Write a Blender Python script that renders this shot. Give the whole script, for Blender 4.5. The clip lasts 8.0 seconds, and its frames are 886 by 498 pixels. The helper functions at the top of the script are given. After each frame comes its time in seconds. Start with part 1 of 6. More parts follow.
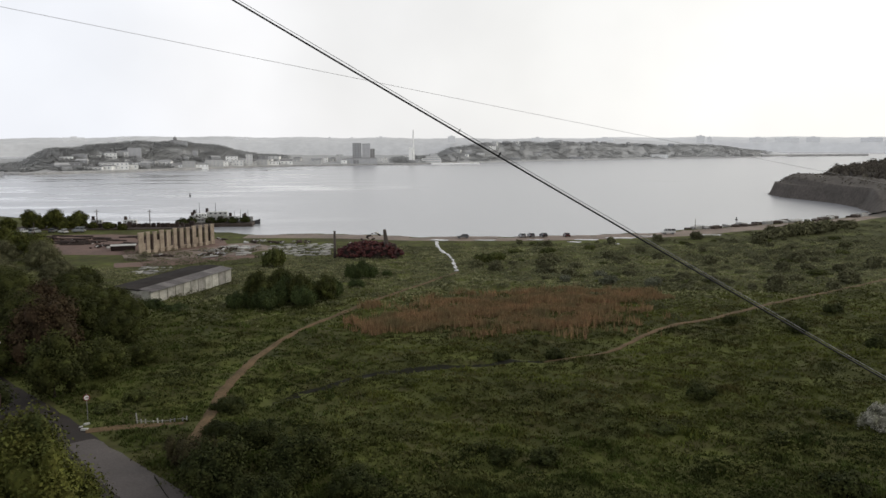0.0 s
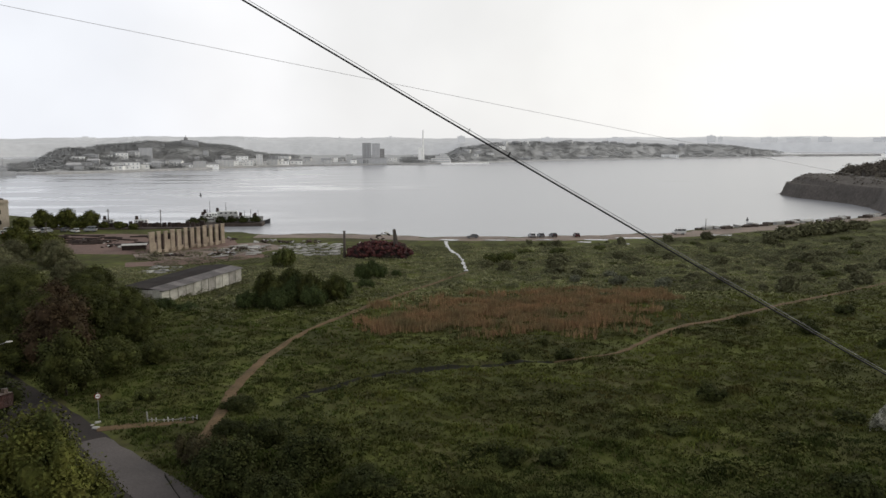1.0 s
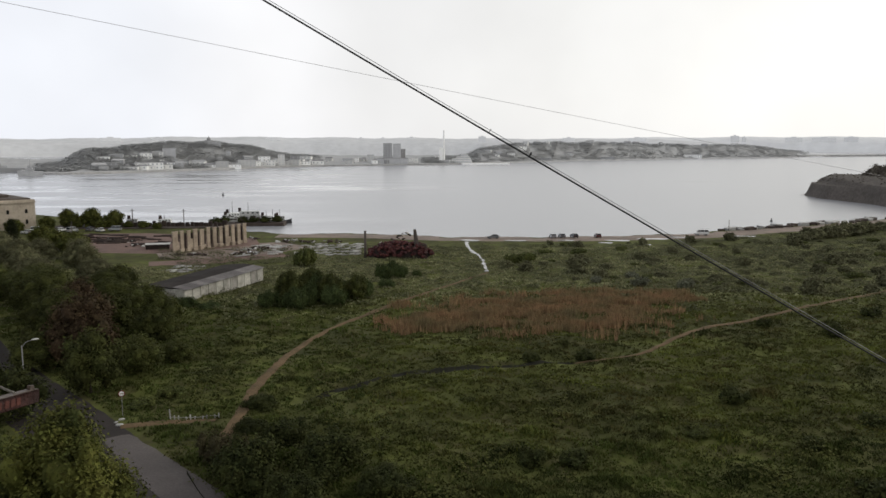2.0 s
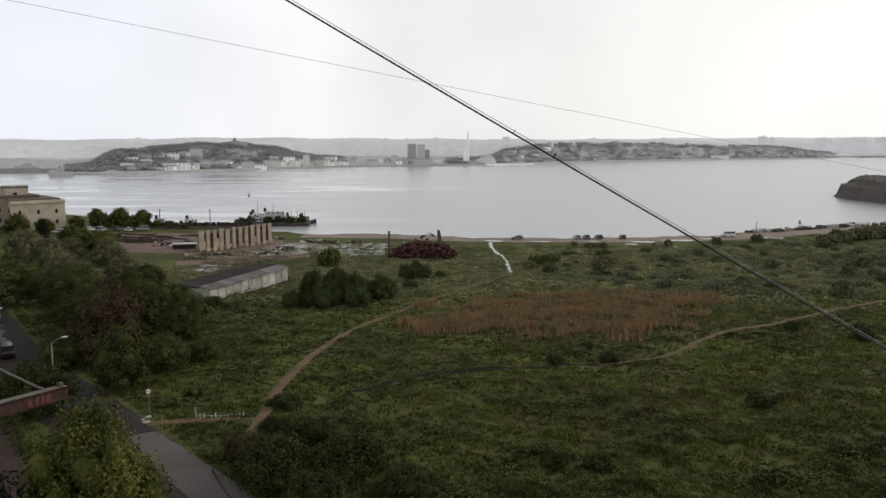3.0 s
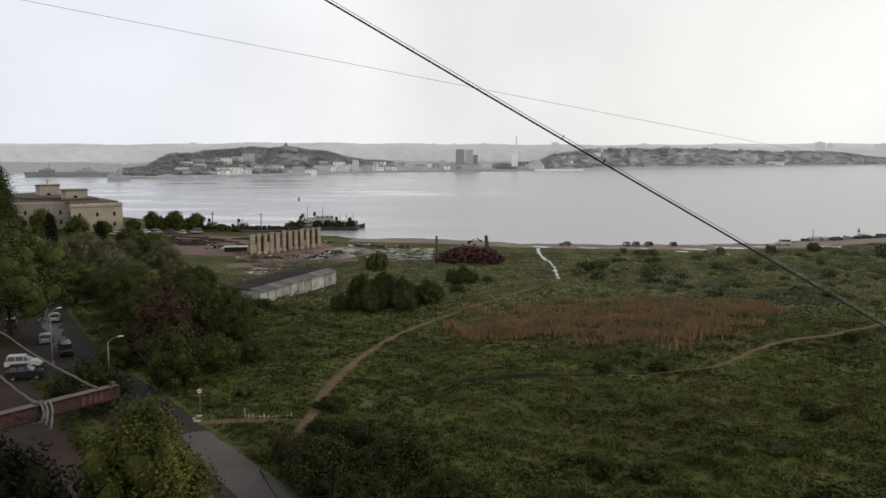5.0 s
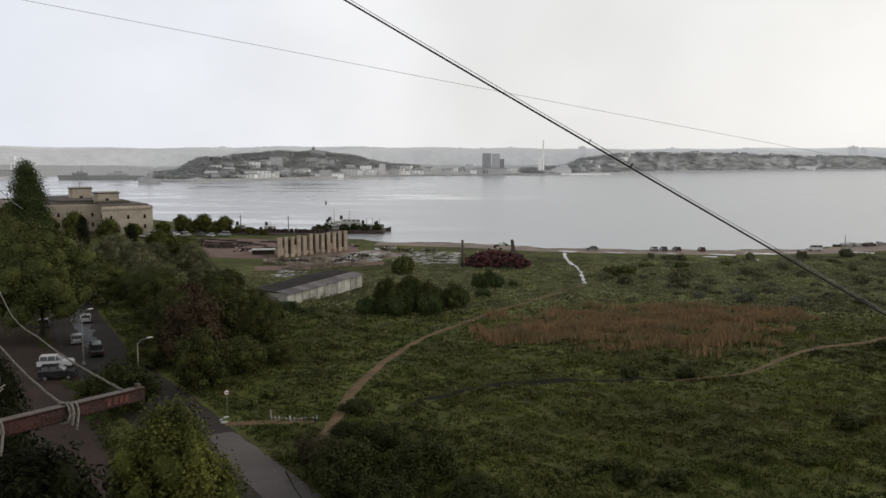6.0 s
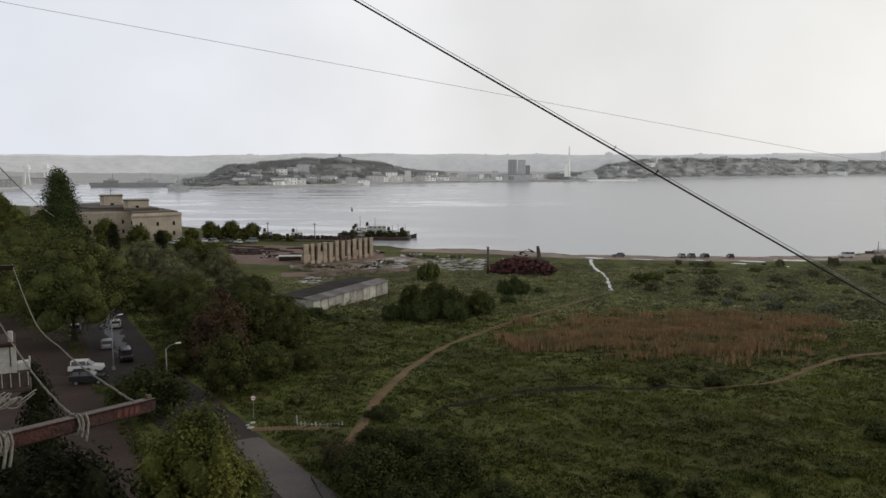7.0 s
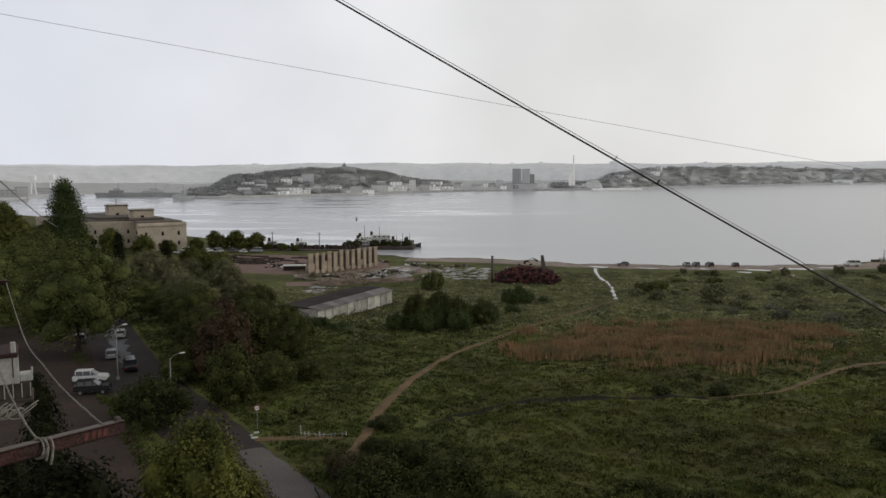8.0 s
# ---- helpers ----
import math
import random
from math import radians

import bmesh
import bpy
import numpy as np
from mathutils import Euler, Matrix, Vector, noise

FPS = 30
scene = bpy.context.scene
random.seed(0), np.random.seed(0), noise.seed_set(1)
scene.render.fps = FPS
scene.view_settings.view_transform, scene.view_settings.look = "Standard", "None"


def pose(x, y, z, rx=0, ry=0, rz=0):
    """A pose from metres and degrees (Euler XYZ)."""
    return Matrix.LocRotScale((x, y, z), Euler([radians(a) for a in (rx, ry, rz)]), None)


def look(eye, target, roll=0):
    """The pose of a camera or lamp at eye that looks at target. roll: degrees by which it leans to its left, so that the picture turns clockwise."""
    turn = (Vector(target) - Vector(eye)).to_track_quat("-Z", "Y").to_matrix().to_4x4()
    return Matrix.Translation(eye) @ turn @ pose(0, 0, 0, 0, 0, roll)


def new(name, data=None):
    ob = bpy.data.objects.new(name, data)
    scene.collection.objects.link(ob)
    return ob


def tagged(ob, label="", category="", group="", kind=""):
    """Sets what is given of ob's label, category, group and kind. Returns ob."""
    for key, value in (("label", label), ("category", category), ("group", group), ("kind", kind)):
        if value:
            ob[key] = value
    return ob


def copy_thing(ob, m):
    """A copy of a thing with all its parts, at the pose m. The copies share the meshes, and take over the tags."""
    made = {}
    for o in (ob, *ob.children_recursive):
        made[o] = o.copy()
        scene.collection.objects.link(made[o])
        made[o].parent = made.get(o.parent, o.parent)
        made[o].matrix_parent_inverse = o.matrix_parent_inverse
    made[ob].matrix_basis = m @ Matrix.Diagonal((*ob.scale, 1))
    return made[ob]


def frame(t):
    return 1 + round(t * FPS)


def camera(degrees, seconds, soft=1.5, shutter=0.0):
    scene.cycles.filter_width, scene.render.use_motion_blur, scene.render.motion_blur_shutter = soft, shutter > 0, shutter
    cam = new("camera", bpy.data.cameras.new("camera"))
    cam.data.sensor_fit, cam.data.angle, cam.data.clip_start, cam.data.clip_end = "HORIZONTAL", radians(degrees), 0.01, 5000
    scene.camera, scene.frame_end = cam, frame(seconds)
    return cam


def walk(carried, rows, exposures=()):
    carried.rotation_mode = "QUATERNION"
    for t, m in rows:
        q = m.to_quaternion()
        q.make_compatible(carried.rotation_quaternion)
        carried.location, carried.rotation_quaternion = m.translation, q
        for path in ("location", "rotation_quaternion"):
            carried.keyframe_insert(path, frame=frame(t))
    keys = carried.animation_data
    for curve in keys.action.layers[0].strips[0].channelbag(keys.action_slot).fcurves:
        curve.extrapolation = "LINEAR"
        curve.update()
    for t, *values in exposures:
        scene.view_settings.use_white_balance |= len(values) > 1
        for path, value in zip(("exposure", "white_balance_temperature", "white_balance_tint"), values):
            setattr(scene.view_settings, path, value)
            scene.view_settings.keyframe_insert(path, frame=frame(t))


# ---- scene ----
# ---------------------------------------------------------------- camera
cam = camera(59.42, 8.0, soft=1.5)
EYE_Z = 35.0
# seconds, drift (share of the last step forward), yaw, pitch, roll
PATH = [
    (0.0, -0.18, -5.728, -7.675, 0.015),
    (0.5, -0.18, -5.486, -7.672, 0.020),
    (1.0, -0.18, -5.020, -7.682, 0.010),
    (1.5, -0.18, -4.314, -7.678, 0.005),
    (3.0, -0.18, -1.726, -7.613, 0.003),
    (3.5, -0.18, -0.854, -7.556, 0.000),
    (4.0, -0.17, 0.000, -7.504, 0.010),
    (4.5, -0.16, 0.886, -7.389, 0.060),
    (6.0, -0.05, 3.725, -6.952, 0.190),
    (6.5, 0.00, 4.758, -6.824, 0.140),
    (7.0, 0.30, 5.632, -6.474, -0.015),
    (7.5, 0.77, 5.968, -6.054, -0.137),
    (8.0, 1.00, 5.975, -5.804, -0.160),
]
STEP = Vector((0.165, -0.007, 0.062))


def camera_rows():
    rows = []
    for t, drift, yaw, pitch, roll in PATH:
        p, r = radians(pitch), radians(yaw)
        eye = Vector((0, 0, EYE_Z)) + STEP * drift
        ahead = Vector((-math.sin(r) * math.cos(p), math.cos(r) * math.cos(p), math.sin(p)))
        rows.append((t, look(eye, eye + ahead, roll)))
    return rows


walk(cam, camera_rows(), exposures=[(0.0, 0.06), (4.5, 0.0), (6.0, -0.06), (7.0, -0.12), (8.0, -0.20)])

# ---------------------------------------------------------------- light
SUN_AZ, SUN_EL = radians(62), radians(24)      # behind cloud, ahead and to the right
world = bpy.data.worlds.new("overcast_sky")
scene.world = world
world.use_nodes = True


def node(tree, kind, **inputs):
    n = tree.nodes.new(kind)
    for key, value in inputs.items():
        n.inputs[key.replace("_", " ")].default_value = value
    return n


def build_world():
    t = world.node_tree
    t.nodes.clear()
    out = t.nodes.new("ShaderNodeOutputWorld")
    sky = t.nodes.new("ShaderNodeTexSky")
    sky.sky_type, sky.sun_disc = "NISHITA", False
    sky.sun_elevation, sky.sun_rotation = SUN_EL, SUN_AZ
    sky.dust_density, sky.air_density = 3.0, 1.0
    clear = t.nodes.new("ShaderNodeBackground")
    clear.inputs["Strength"].default_value = 0.05
    t.links.new(sky.outputs[0], clear.inputs["Color"])
    # thick cloud cover: pale grey, lighter towards the veiled sun, soft uneven folds
    co = t.nodes.new("ShaderNodeTexCoord")
    sep = t.nodes.new("ShaderNodeSeparateXYZ")
    t.links.new(co.outputs["Generated"], sep.inputs[0])
    stretch = t.nodes.new("ShaderNodeMapping")
    stretch.inputs["Scale"].default_value = (2.2, 2.2, 2.6)
    stretch.inputs["Location"].default_value = (0.35, 0.2, 0.1)
    t.links.new(co.outputs["Generated"], stretch.inputs[0])
    folds = node(t, "ShaderNodeTexNoise", Scale=1.5, Detail=4.0, Roughness=0.5)
    t.links.new(stretch.outputs[0], folds.inputs["Vector"])
    side = t.nodes.new("ShaderNodeMapRange")
    side.inputs["From Min"].default_value, side.inputs["From Max"].default_value = -0.6, 0.6
    t.links.new(sep.outputs["X"], side.inputs["Value"])
    tint = t.nodes.new("ShaderNodeValToRGB")
    tint.color_ramp.interpolation = "EASE"
    e = tint.color_ramp.elements
    e[0].position, e[0].color = 0.0, (0.80, 0.83, 0.90, 1)
    e[1].position, e[1].color = 1.0, (0.99, 0.98, 0.94, 1)
    for at, c in ((0.22, (0.85, 0.87, 0.92, 1)), (0.38, (0.93, 0.93, 0.945, 1)), (0.485, (0.835, 0.832, 0.83, 1)), (0.70, (0.85, 0.845, 0.83, 1)), (0.88, (0.96, 0.95, 0.92, 1))):
        k = e.new(at)
        k.color = c
    t.links.new(side.outputs[0], tint.inputs[0])
    fold_range = t.nodes.new("ShaderNodeMapRange")
    fold_range.inputs["From Min"].default_value, fold_range.inputs["From Max"].default_value = 0.3, 0.7
    fold_range.inputs["To Min"].default_value, fold_range.inputs["To Max"].default_value = 0.92, 1.07
    t.links.new(folds.outputs["Fac"], fold_range.inputs["Value"])
    mul = t.nodes.new("ShaderNodeVectorMath")
    mul.operation = "SCALE"
    t.links.new(tint.outputs[0], mul.inputs[0])
    t.links.new(fold_range.outputs[0], mul.inputs["Scale"])
    # the cloud deck is thicker, and so darker, overhead
    deck = t.nodes.new("ShaderNodeMapRange")
    deck.interpolation_type = "SMOOTHSTEP"
    deck.inputs["From Min"].default_value, deck.inputs["From Max"].default_value = 0.18, 0.95
    deck.inputs["To Min"].default_value, deck.inputs["To Max"].default_value = 1.0, 0.42
    t.links.new(sep.outputs["Z"], deck.inputs["Value"])
    dim = t.nodes.new("ShaderNodeVectorMath")
    dim.operation = "SCALE"
    t.links.new(mul.outputs[0], dim.inputs[0])
    t.links.new(deck.outputs[0], dim.inputs["Scale"])
    cloud = t.nodes.new("ShaderNodeBackground")
    cloud.inputs["Strength"].default_value = 1.08
    t.links.new(dim.outputs[0], cloud.inputs["Color"])
    add = t.nodes.new("ShaderNodeMixShader")
    add.inputs[0].default_value = 0.93
    t.links.new(clear.outputs[0], add.inputs[1])
    t.links.new(cloud.outputs[0], add.inputs[2])
    t.links.new(add.outputs[0], out.inputs["Surface"])


build_world()
sun = new("sun", bpy.data.lights.new("sun", "SUN"))
sun.data.energy, sun.data.angle, sun.data.color = 0.9, radians(22), (1.0, 0.95, 0.87)
sun.matrix_world = look((math.sin(SUN_AZ) * 400, math.cos(SUN_AZ) * 400, 400 * math.tan(SUN_EL)), (0, 0, 0))

# ---------------------------------------------------------------- materials


def material(name, base, other=None, rough=0.8, scale=1.0, fine=None, bump=0.0, metal=0.0, per="", spread=0.25, spec=0.3, third=None, vary=(0.65, 1.4), crisp=(0.33, 0.68)):
    """A surface with broad patches (scale, per metre), fine grain and relief. per: 'object' or 'island' varies brightness piece by piece."""
    m = bpy.data.materials.new(name)
    m.use_nodes = True
    t = m.node_tree
    b = t.nodes["Principled BSDF"]
    b.inputs["Roughness"].default_value, b.inputs["Metallic"].default_value = rough, metal
    b.inputs["Specular IOR Level"].default_value = spec
    co = t.nodes.new("ShaderNodeTexCoord")
    broad = node(t, "ShaderNodeTexNoise", Scale=scale, Detail=5.0, Roughness=0.6)
    grain = node(t, "ShaderNodeTexNoise", Scale=fine or scale * 9, Detail=4.0, Roughness=0.65)
    for n in (broad, grain):
        t.links.new(co.outputs["Object"], n.inputs["Vector"])
    ramp = t.nodes.new("ShaderNodeValToRGB")
    ramp.color_ramp.elements[0].position, ramp.color_ramp.elements[1].position = crisp
    other = other or tuple(c * 0.62 for c in base)
    ramp.color_ramp.elements[0].color, ramp.color_ramp.elements[1].color = (*other, 1), (*base, 1)
    t.links.new(broad.outputs["Fac"], ramp.inputs[0])
    gain = t.nodes.new("ShaderNodeMapRange")
    gain.inputs["From Min"].default_value, gain.inputs["From Max"].default_value = 0.25, 0.75
    gain.inputs["To Min"].default_value, gain.inputs["To Max"].default_value = 1 - spread, 1 + spread
    t.links.new(grain.outputs["Fac"], gain.inputs["Value"])
    hsv = t.nodes.new("ShaderNodeHueSaturation")
    colour = ramp.outputs[0]
    if third:
        spots = node(t, "ShaderNodeTexNoise", Scale=scale * 3.3, Detail=4.0, Roughness=0.55)
        t.links.new(co.outputs["Object"], spots.inputs["Vector"])
        cut = t.nodes.new("ShaderNodeMapRange")
        cut.inputs["From Min"].default_value, cut.inputs["From Max"].default_value = 0.50, 0.66
        t.links.new(spots.outputs["Fac"], cut.inputs["Value"])
        mix = t.nodes.new("ShaderNodeMixRGB")
        mix.inputs["Color2"].default_value = (*third, 1)
        t.links.new(cut.outputs[0], mix.inputs["Fac"])
        t.links.new(colour, mix.inputs["Color1"])
        colour = mix.outputs[0]
    t.links.new(colour, hsv.inputs["Color"])
    value = gain.outputs[0]
    if per:
        source = t.nodes.new("ShaderNodeObjectInfo" if per == "object" else "ShaderNodeNewGeometry")
        pick = source.outputs["Random" if per == "object" else "Random Per Island"]
        r = t.nodes.new("ShaderNodeMapRange")
        r.inputs["To Min"].default_value, r.inputs["To Max"].default_value = vary
        t.links.new(pick, r.inputs["Value"])
        times = t.nodes.new("ShaderNodeMath")
        times.operation = "MULTIPLY"
        t.links.new(r.outputs[0], times.inputs[0])
        t.links.new(value, times.inputs[1])
        value = times.outputs[0]
        if per == "island":
            who = t.nodes.new("ShaderNodeObjectInfo")
            w = t.nodes.new("ShaderNodeMapRange")
            w.inputs["To Min"].default_value, w.inputs["To Max"].default_value = 0.80, 1.22
            t.links.new(who.outputs["Random"], w.inputs["Value"])
            again = t.nodes.new("ShaderNodeMath")
            again.operation = "MULTIPLY"
            t.links.new(value, again.inputs[0])
            t.links.new(w.outputs[0], again.inputs[1])
            value = again.outputs[0]
        hue = t.nodes.new("ShaderNodeMapRange")
        hue.inputs["To Min"].default_value, hue.inputs["To Max"].default_value = 0.485, 0.512
        t.links.new(pick, hue.inputs["Value"])
        t.links.new(hue.outputs[0], hsv.inputs["Hue"])
    t.links.new(value, hsv.inputs["Value"])
    t.links.new(hsv.outputs[0], b.inputs["Base Color"])
    if bump:
        bm = node(t, "ShaderNodeBump", Strength=min(1.0, bump), Distance=0.05 if bump <= 1 else 0.05 * bump)
        t.links.new(grain.outputs["Fac"], bm.inputs["Height"])
        t.links.new(bm.outputs[0], b.inputs["Normal"])
    return m


def leaf_material(name, base, other):
    m = material(name, base, other, rough=0.85, scale=0.45, fine=2.5, per="island", spread=0.3, spec=0.08, crisp=(0.36, 0.64))
    return m


def water_material():
    m = bpy.data.materials.new("sea_water")
    m.use_nodes = True
    t = m.node_tree
    b = t.nodes["Principled BSDF"]
    b.inputs["Base Color"].default_value = (0.37, 0.38, 0.40, 1)
    b.inputs["IOR"].default_value = 1.33
    co = t.nodes.new("ShaderNodeTexCoord")
    stretch = t.nodes.new("ShaderNodeMapping")
    stretch.inputs["Scale"].default_value = (0.011, 0.034, 1)
    t.links.new(co.outputs["Object"], stretch.inputs[0])
    streaks = node(t, "ShaderNodeTexNoise", Scale=1.0, Detail=6.0, Roughness=0.6)
    t.links.new(stretch.outputs[0], streaks.inputs["Vector"])
    # the wind ruffles only wide patches of the bay
    wide = t.nodes.new("ShaderNodeMapping")
    wide.inputs["Scale"].default_value = (0.0030, 0.0042, 1)
    wide.inputs["Location"].default_value = (0.45, 0.10, 0)
    t.links.new(co.outputs["Object"], wide.inputs[0])
    gusts = node(t, "ShaderNodeTexNoise", Scale=1.0, Detail=2.0, Roughness=0.4)
    t.links.new(wide.outputs[0], gusts.inputs["Vector"])
    patch = t.nodes.new("ShaderNodeMapRange")
    patch.inputs["From Min"].default_value, patch.inputs["From Max"].default_value = 0.44, 0.64
    # and more of it where the bay narrows in the west
    sep = t.nodes.new("ShaderNodeSeparateXYZ")
    t.links.new(co.outputs["Object"], sep.inputs[0])
    west = t.nodes.new("ShaderNodeMath")
    west.operation = "MULTIPLY_ADD"
    west.inputs[1].default_value = -0.0008
    t.links.new(sep.outputs["X"], west.inputs[0])
    t.links.new(gusts.outputs["Fac"], west.inputs[2])
    t.links.new(west.outputs[0], patch.inputs["Value"])
    cut = t.nodes.new("ShaderNodeMapRange")
    cut.inputs["From Min"].default_value, cut.inputs["From Max"].default_value = 0.46, 0.60
    t.links.new(streaks.outputs["Fac"], cut.inputs["Value"])
    slicks = t.nodes.new("ShaderNodeMath")
    slicks.operation = "MULTIPLY"
    t.links.new(patch.outputs[0], slicks.inputs[0])
    t.links.new(cut.outputs[0], slicks.inputs[1])
    rough = t.nodes.new("ShaderNodeMapRange")
    rough.inputs["To Min"].default_value, rough.inputs["To Max"].default_value = 0.25, 0.09
    t.links.new(slicks.outputs[0], rough.inputs["Value"])
    t.links.new(rough.outputs[0], b.inputs["Roughness"])
    ripple = node(t, "ShaderNodeTexNoise", Scale=0.35, Detail=5.0, Roughness=0.6)
    t.links.new(co.outputs["Object"], ripple.inputs["Vector"])
    strength = t.nodes.new("ShaderNodeMapRange")
    strength.inputs["To Min"].default_value, strength.inputs["To Max"].default_value = 0.16, 0.02
    t.links.new(slicks.outputs[0], strength.inputs["Value"])
    bm = node(t, "ShaderNodeBump", Distance=0.5)
    t.links.new(strength.outputs[0], bm.inputs["Strength"])
    t.links.new(ripple.outputs["Fac"], bm.inputs["Height"])
    t.links.new(bm.outputs[0], b.inputs["Normal"])
    return m


M = {
    "meadow": material("meadow_soil_and_grass", (0.102, 0.113, 0.030), (0.052, 0.056, 0.020), 0.95, 0.07, 0.5, 0.6, spread=0.3, spec=0.1, third=(0.074, 0.070, 0.028), crisp=(0.38, 0.62)),
    "grass": material("meadow_grass_blades", (0.134, 0.150, 0.036), (0.052, 0.056, 0.020), 0.8, 0.075, 0.45, per="island", spread=0.28, spec=0.05, third=(0.096, 0.086, 0.030), crisp=(0.40, 0.60), vary=(0.85, 1.15)),
    "dry": material("dry_reed_stalks", (0.290, 0.176, 0.096), (0.150, 0.124, 0.064), 0.85, 0.14, 1.0, per="island", spec=0.15, vary=(0.8, 1.2)),
    "dirt": material("trodden_sandy_earth", (0.168, 0.113, 0.064), (0.105, 0.076, 0.043), 0.95, 0.30, 3.0, 0.6, spread=0.3, spec=0.1),
    "shore": material("shore_gravel_and_mud", (0.270, 0.205, 0.165), (0.160, 0.125, 0.102), 0.75, 0.12, 1.5, 0.6, spread=0.35),
    "wet": material("shallow_rain_puddle", (0.10, 0.095, 0.085), (0.08, 0.075, 0.07), 0.06, 0.5, 2.0, spec=0.6),
    "asphalt": material("worn_damp_asphalt", (0.042, 0.034, 0.030), (0.028, 0.023, 0.021), 0.85, 0.15, 4.0, 0.3, spec=0.2),
    "wet_asphalt": material("wet_asphalt", (0.045, 0.045, 0.047), (0.035, 0.035, 0.037), 0.55, 0.3, 4.0, 0.2, spec=0.4),
    "pale_asphalt": material("pale_old_asphalt", (0.104, 0.088, 0.082), (0.076, 0.065, 0.060), 0.85, 0.2, 5.0, 0.3, spec=0.4),
    "earth_yard": material("bare_damp_earth", (0.054, 0.037, 0.030), (0.034, 0.024, 0.020), 0.95, 0.12, 2.0, 0.6, spec=0.15),
    "bark": material("tree_bark", (0.075, 0.060, 0.045), (0.045, 0.036, 0.028), 0.95, 1.2, 9.0, 0.8),
    "leaf": leaf_material("dark_green_leaves", (0.070, 0.076, 0.022), (0.033, 0.037, 0.013)),
    "scrub": material("meadow_scrub_leaves", (0.104, 0.110, 0.032), (0.046, 0.050, 0.018), 0.85, 0.20, 1.2, per="island", spread=0.25, spec=0.06, vary=(0.85, 1.15)),
    # scrub colour for the far meadow, with distance haze mixed in
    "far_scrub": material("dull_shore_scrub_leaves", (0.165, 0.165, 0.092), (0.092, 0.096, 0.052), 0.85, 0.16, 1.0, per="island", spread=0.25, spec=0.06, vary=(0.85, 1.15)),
    "leaf_mid": leaf_material("mid_green_leaves", (0.076, 0.098, 0.034), (0.038, 0.052, 0.020)),
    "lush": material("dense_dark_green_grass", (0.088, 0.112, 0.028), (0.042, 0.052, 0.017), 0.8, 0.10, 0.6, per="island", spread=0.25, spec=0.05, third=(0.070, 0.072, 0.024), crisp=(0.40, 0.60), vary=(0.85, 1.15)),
    # grass colour for the far meadow, lightened to show distance haze
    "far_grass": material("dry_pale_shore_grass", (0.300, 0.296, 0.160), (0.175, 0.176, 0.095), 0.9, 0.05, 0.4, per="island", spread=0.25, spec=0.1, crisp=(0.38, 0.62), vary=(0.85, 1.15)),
    "leaf_near": leaf_material("poplar_leaves", (0.118, 0.122, 0.030), (0.032, 0.038, 0.012)),
    "leaf_bright": leaf_material("fresh_green_leaves", (0.108, 0.118, 0.036), (0.048, 0.056, 0.020)),
    "leaf_dark": leaf_material("deep_shaded_green_leaves", (0.054, 0.060, 0.019), (0.027, 0.033, 0.012)),
    # olive leaves lightened and greyed: haze is put into their colour
    "leaf_hazed": leaf_material("dull_olive_leaves", (0.150, 0.146, 0.078), (0.088, 0.088, 0.048)),
    "leaf_brush": leaf_material("dull_brown_brush", (0.062, 0.052, 0.026), (0.036, 0.032, 0.016)),
    "leaf_red": leaf_material("rusty_brown_foliage", (0.084, 0.056, 0.032), (0.048, 0.036, 0.021)),
    "leaf_grey": leaf_material("silvery_olive_leaves", (0.165, 0.165, 0.121), (0.099, 0.105, 0.068)),
    # for dark cypresses, and for trees with the building's shade in their colour
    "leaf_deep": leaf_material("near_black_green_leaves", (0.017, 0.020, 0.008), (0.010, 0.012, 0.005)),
    "blossom": leaf_material("white_flowering_shrub", (0.34, 0.33, 0.29), (0.15, 0.15, 0.10)),
    # near-black, for the shade painted in the ditch and for the road crack
    "ditch": material("dark_wet_ditch_soil", (0.022, 0.022, 0.014), (0.014, 0.014, 0.010), 0.95, 0.5, 4.0, 0.5, spec=0.1),
    "water": water_material(),
    "rock": material("dark_headland_rock", (0.108, 0.094, 0.083), (0.076, 0.067, 0.059), 0.95, 0.06, 0.6, 1.0, spread=0.4),
    # distance haze is put into the base colours of the slope and ridges
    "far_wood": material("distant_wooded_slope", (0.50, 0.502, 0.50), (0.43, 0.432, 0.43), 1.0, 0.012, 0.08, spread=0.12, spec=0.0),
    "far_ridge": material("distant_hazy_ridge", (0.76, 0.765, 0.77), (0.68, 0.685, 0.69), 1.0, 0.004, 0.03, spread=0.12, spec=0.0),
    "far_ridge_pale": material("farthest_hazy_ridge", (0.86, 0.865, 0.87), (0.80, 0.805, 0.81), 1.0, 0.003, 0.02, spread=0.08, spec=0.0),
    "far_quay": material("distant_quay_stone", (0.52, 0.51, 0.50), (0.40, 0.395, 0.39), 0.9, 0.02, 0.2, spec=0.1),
}

# ---------------------------------------------------------------- mesh helpers


def np_mesh(name, verts, faces, mat, smooth=False):
    """A mesh from arrays: faces is an (n, 3) or (n, 4) array of vertex numbers."""
    me = bpy.data.meshes.new(name)
    verts, faces = np.asarray(verts, np.float32), np.asarray(faces, np.int32)
    n, k = faces.shape
    me.vertices.add(len(verts))
    me.vertices.foreach_set("co", verts.ravel())
    me.loops.add(n * k)
    me.loops.foreach_set("vertex_index", faces.ravel())
    me.polygons.add(n)
    me.polygons.foreach_set("loop_start", np.arange(0, n * k, k, dtype=np.int32))
    me.polygons.foreach_set("use_smooth", np.full(n, smooth))
    me.update(calc_edges=True)
    me.materials.append(mat)
    return me


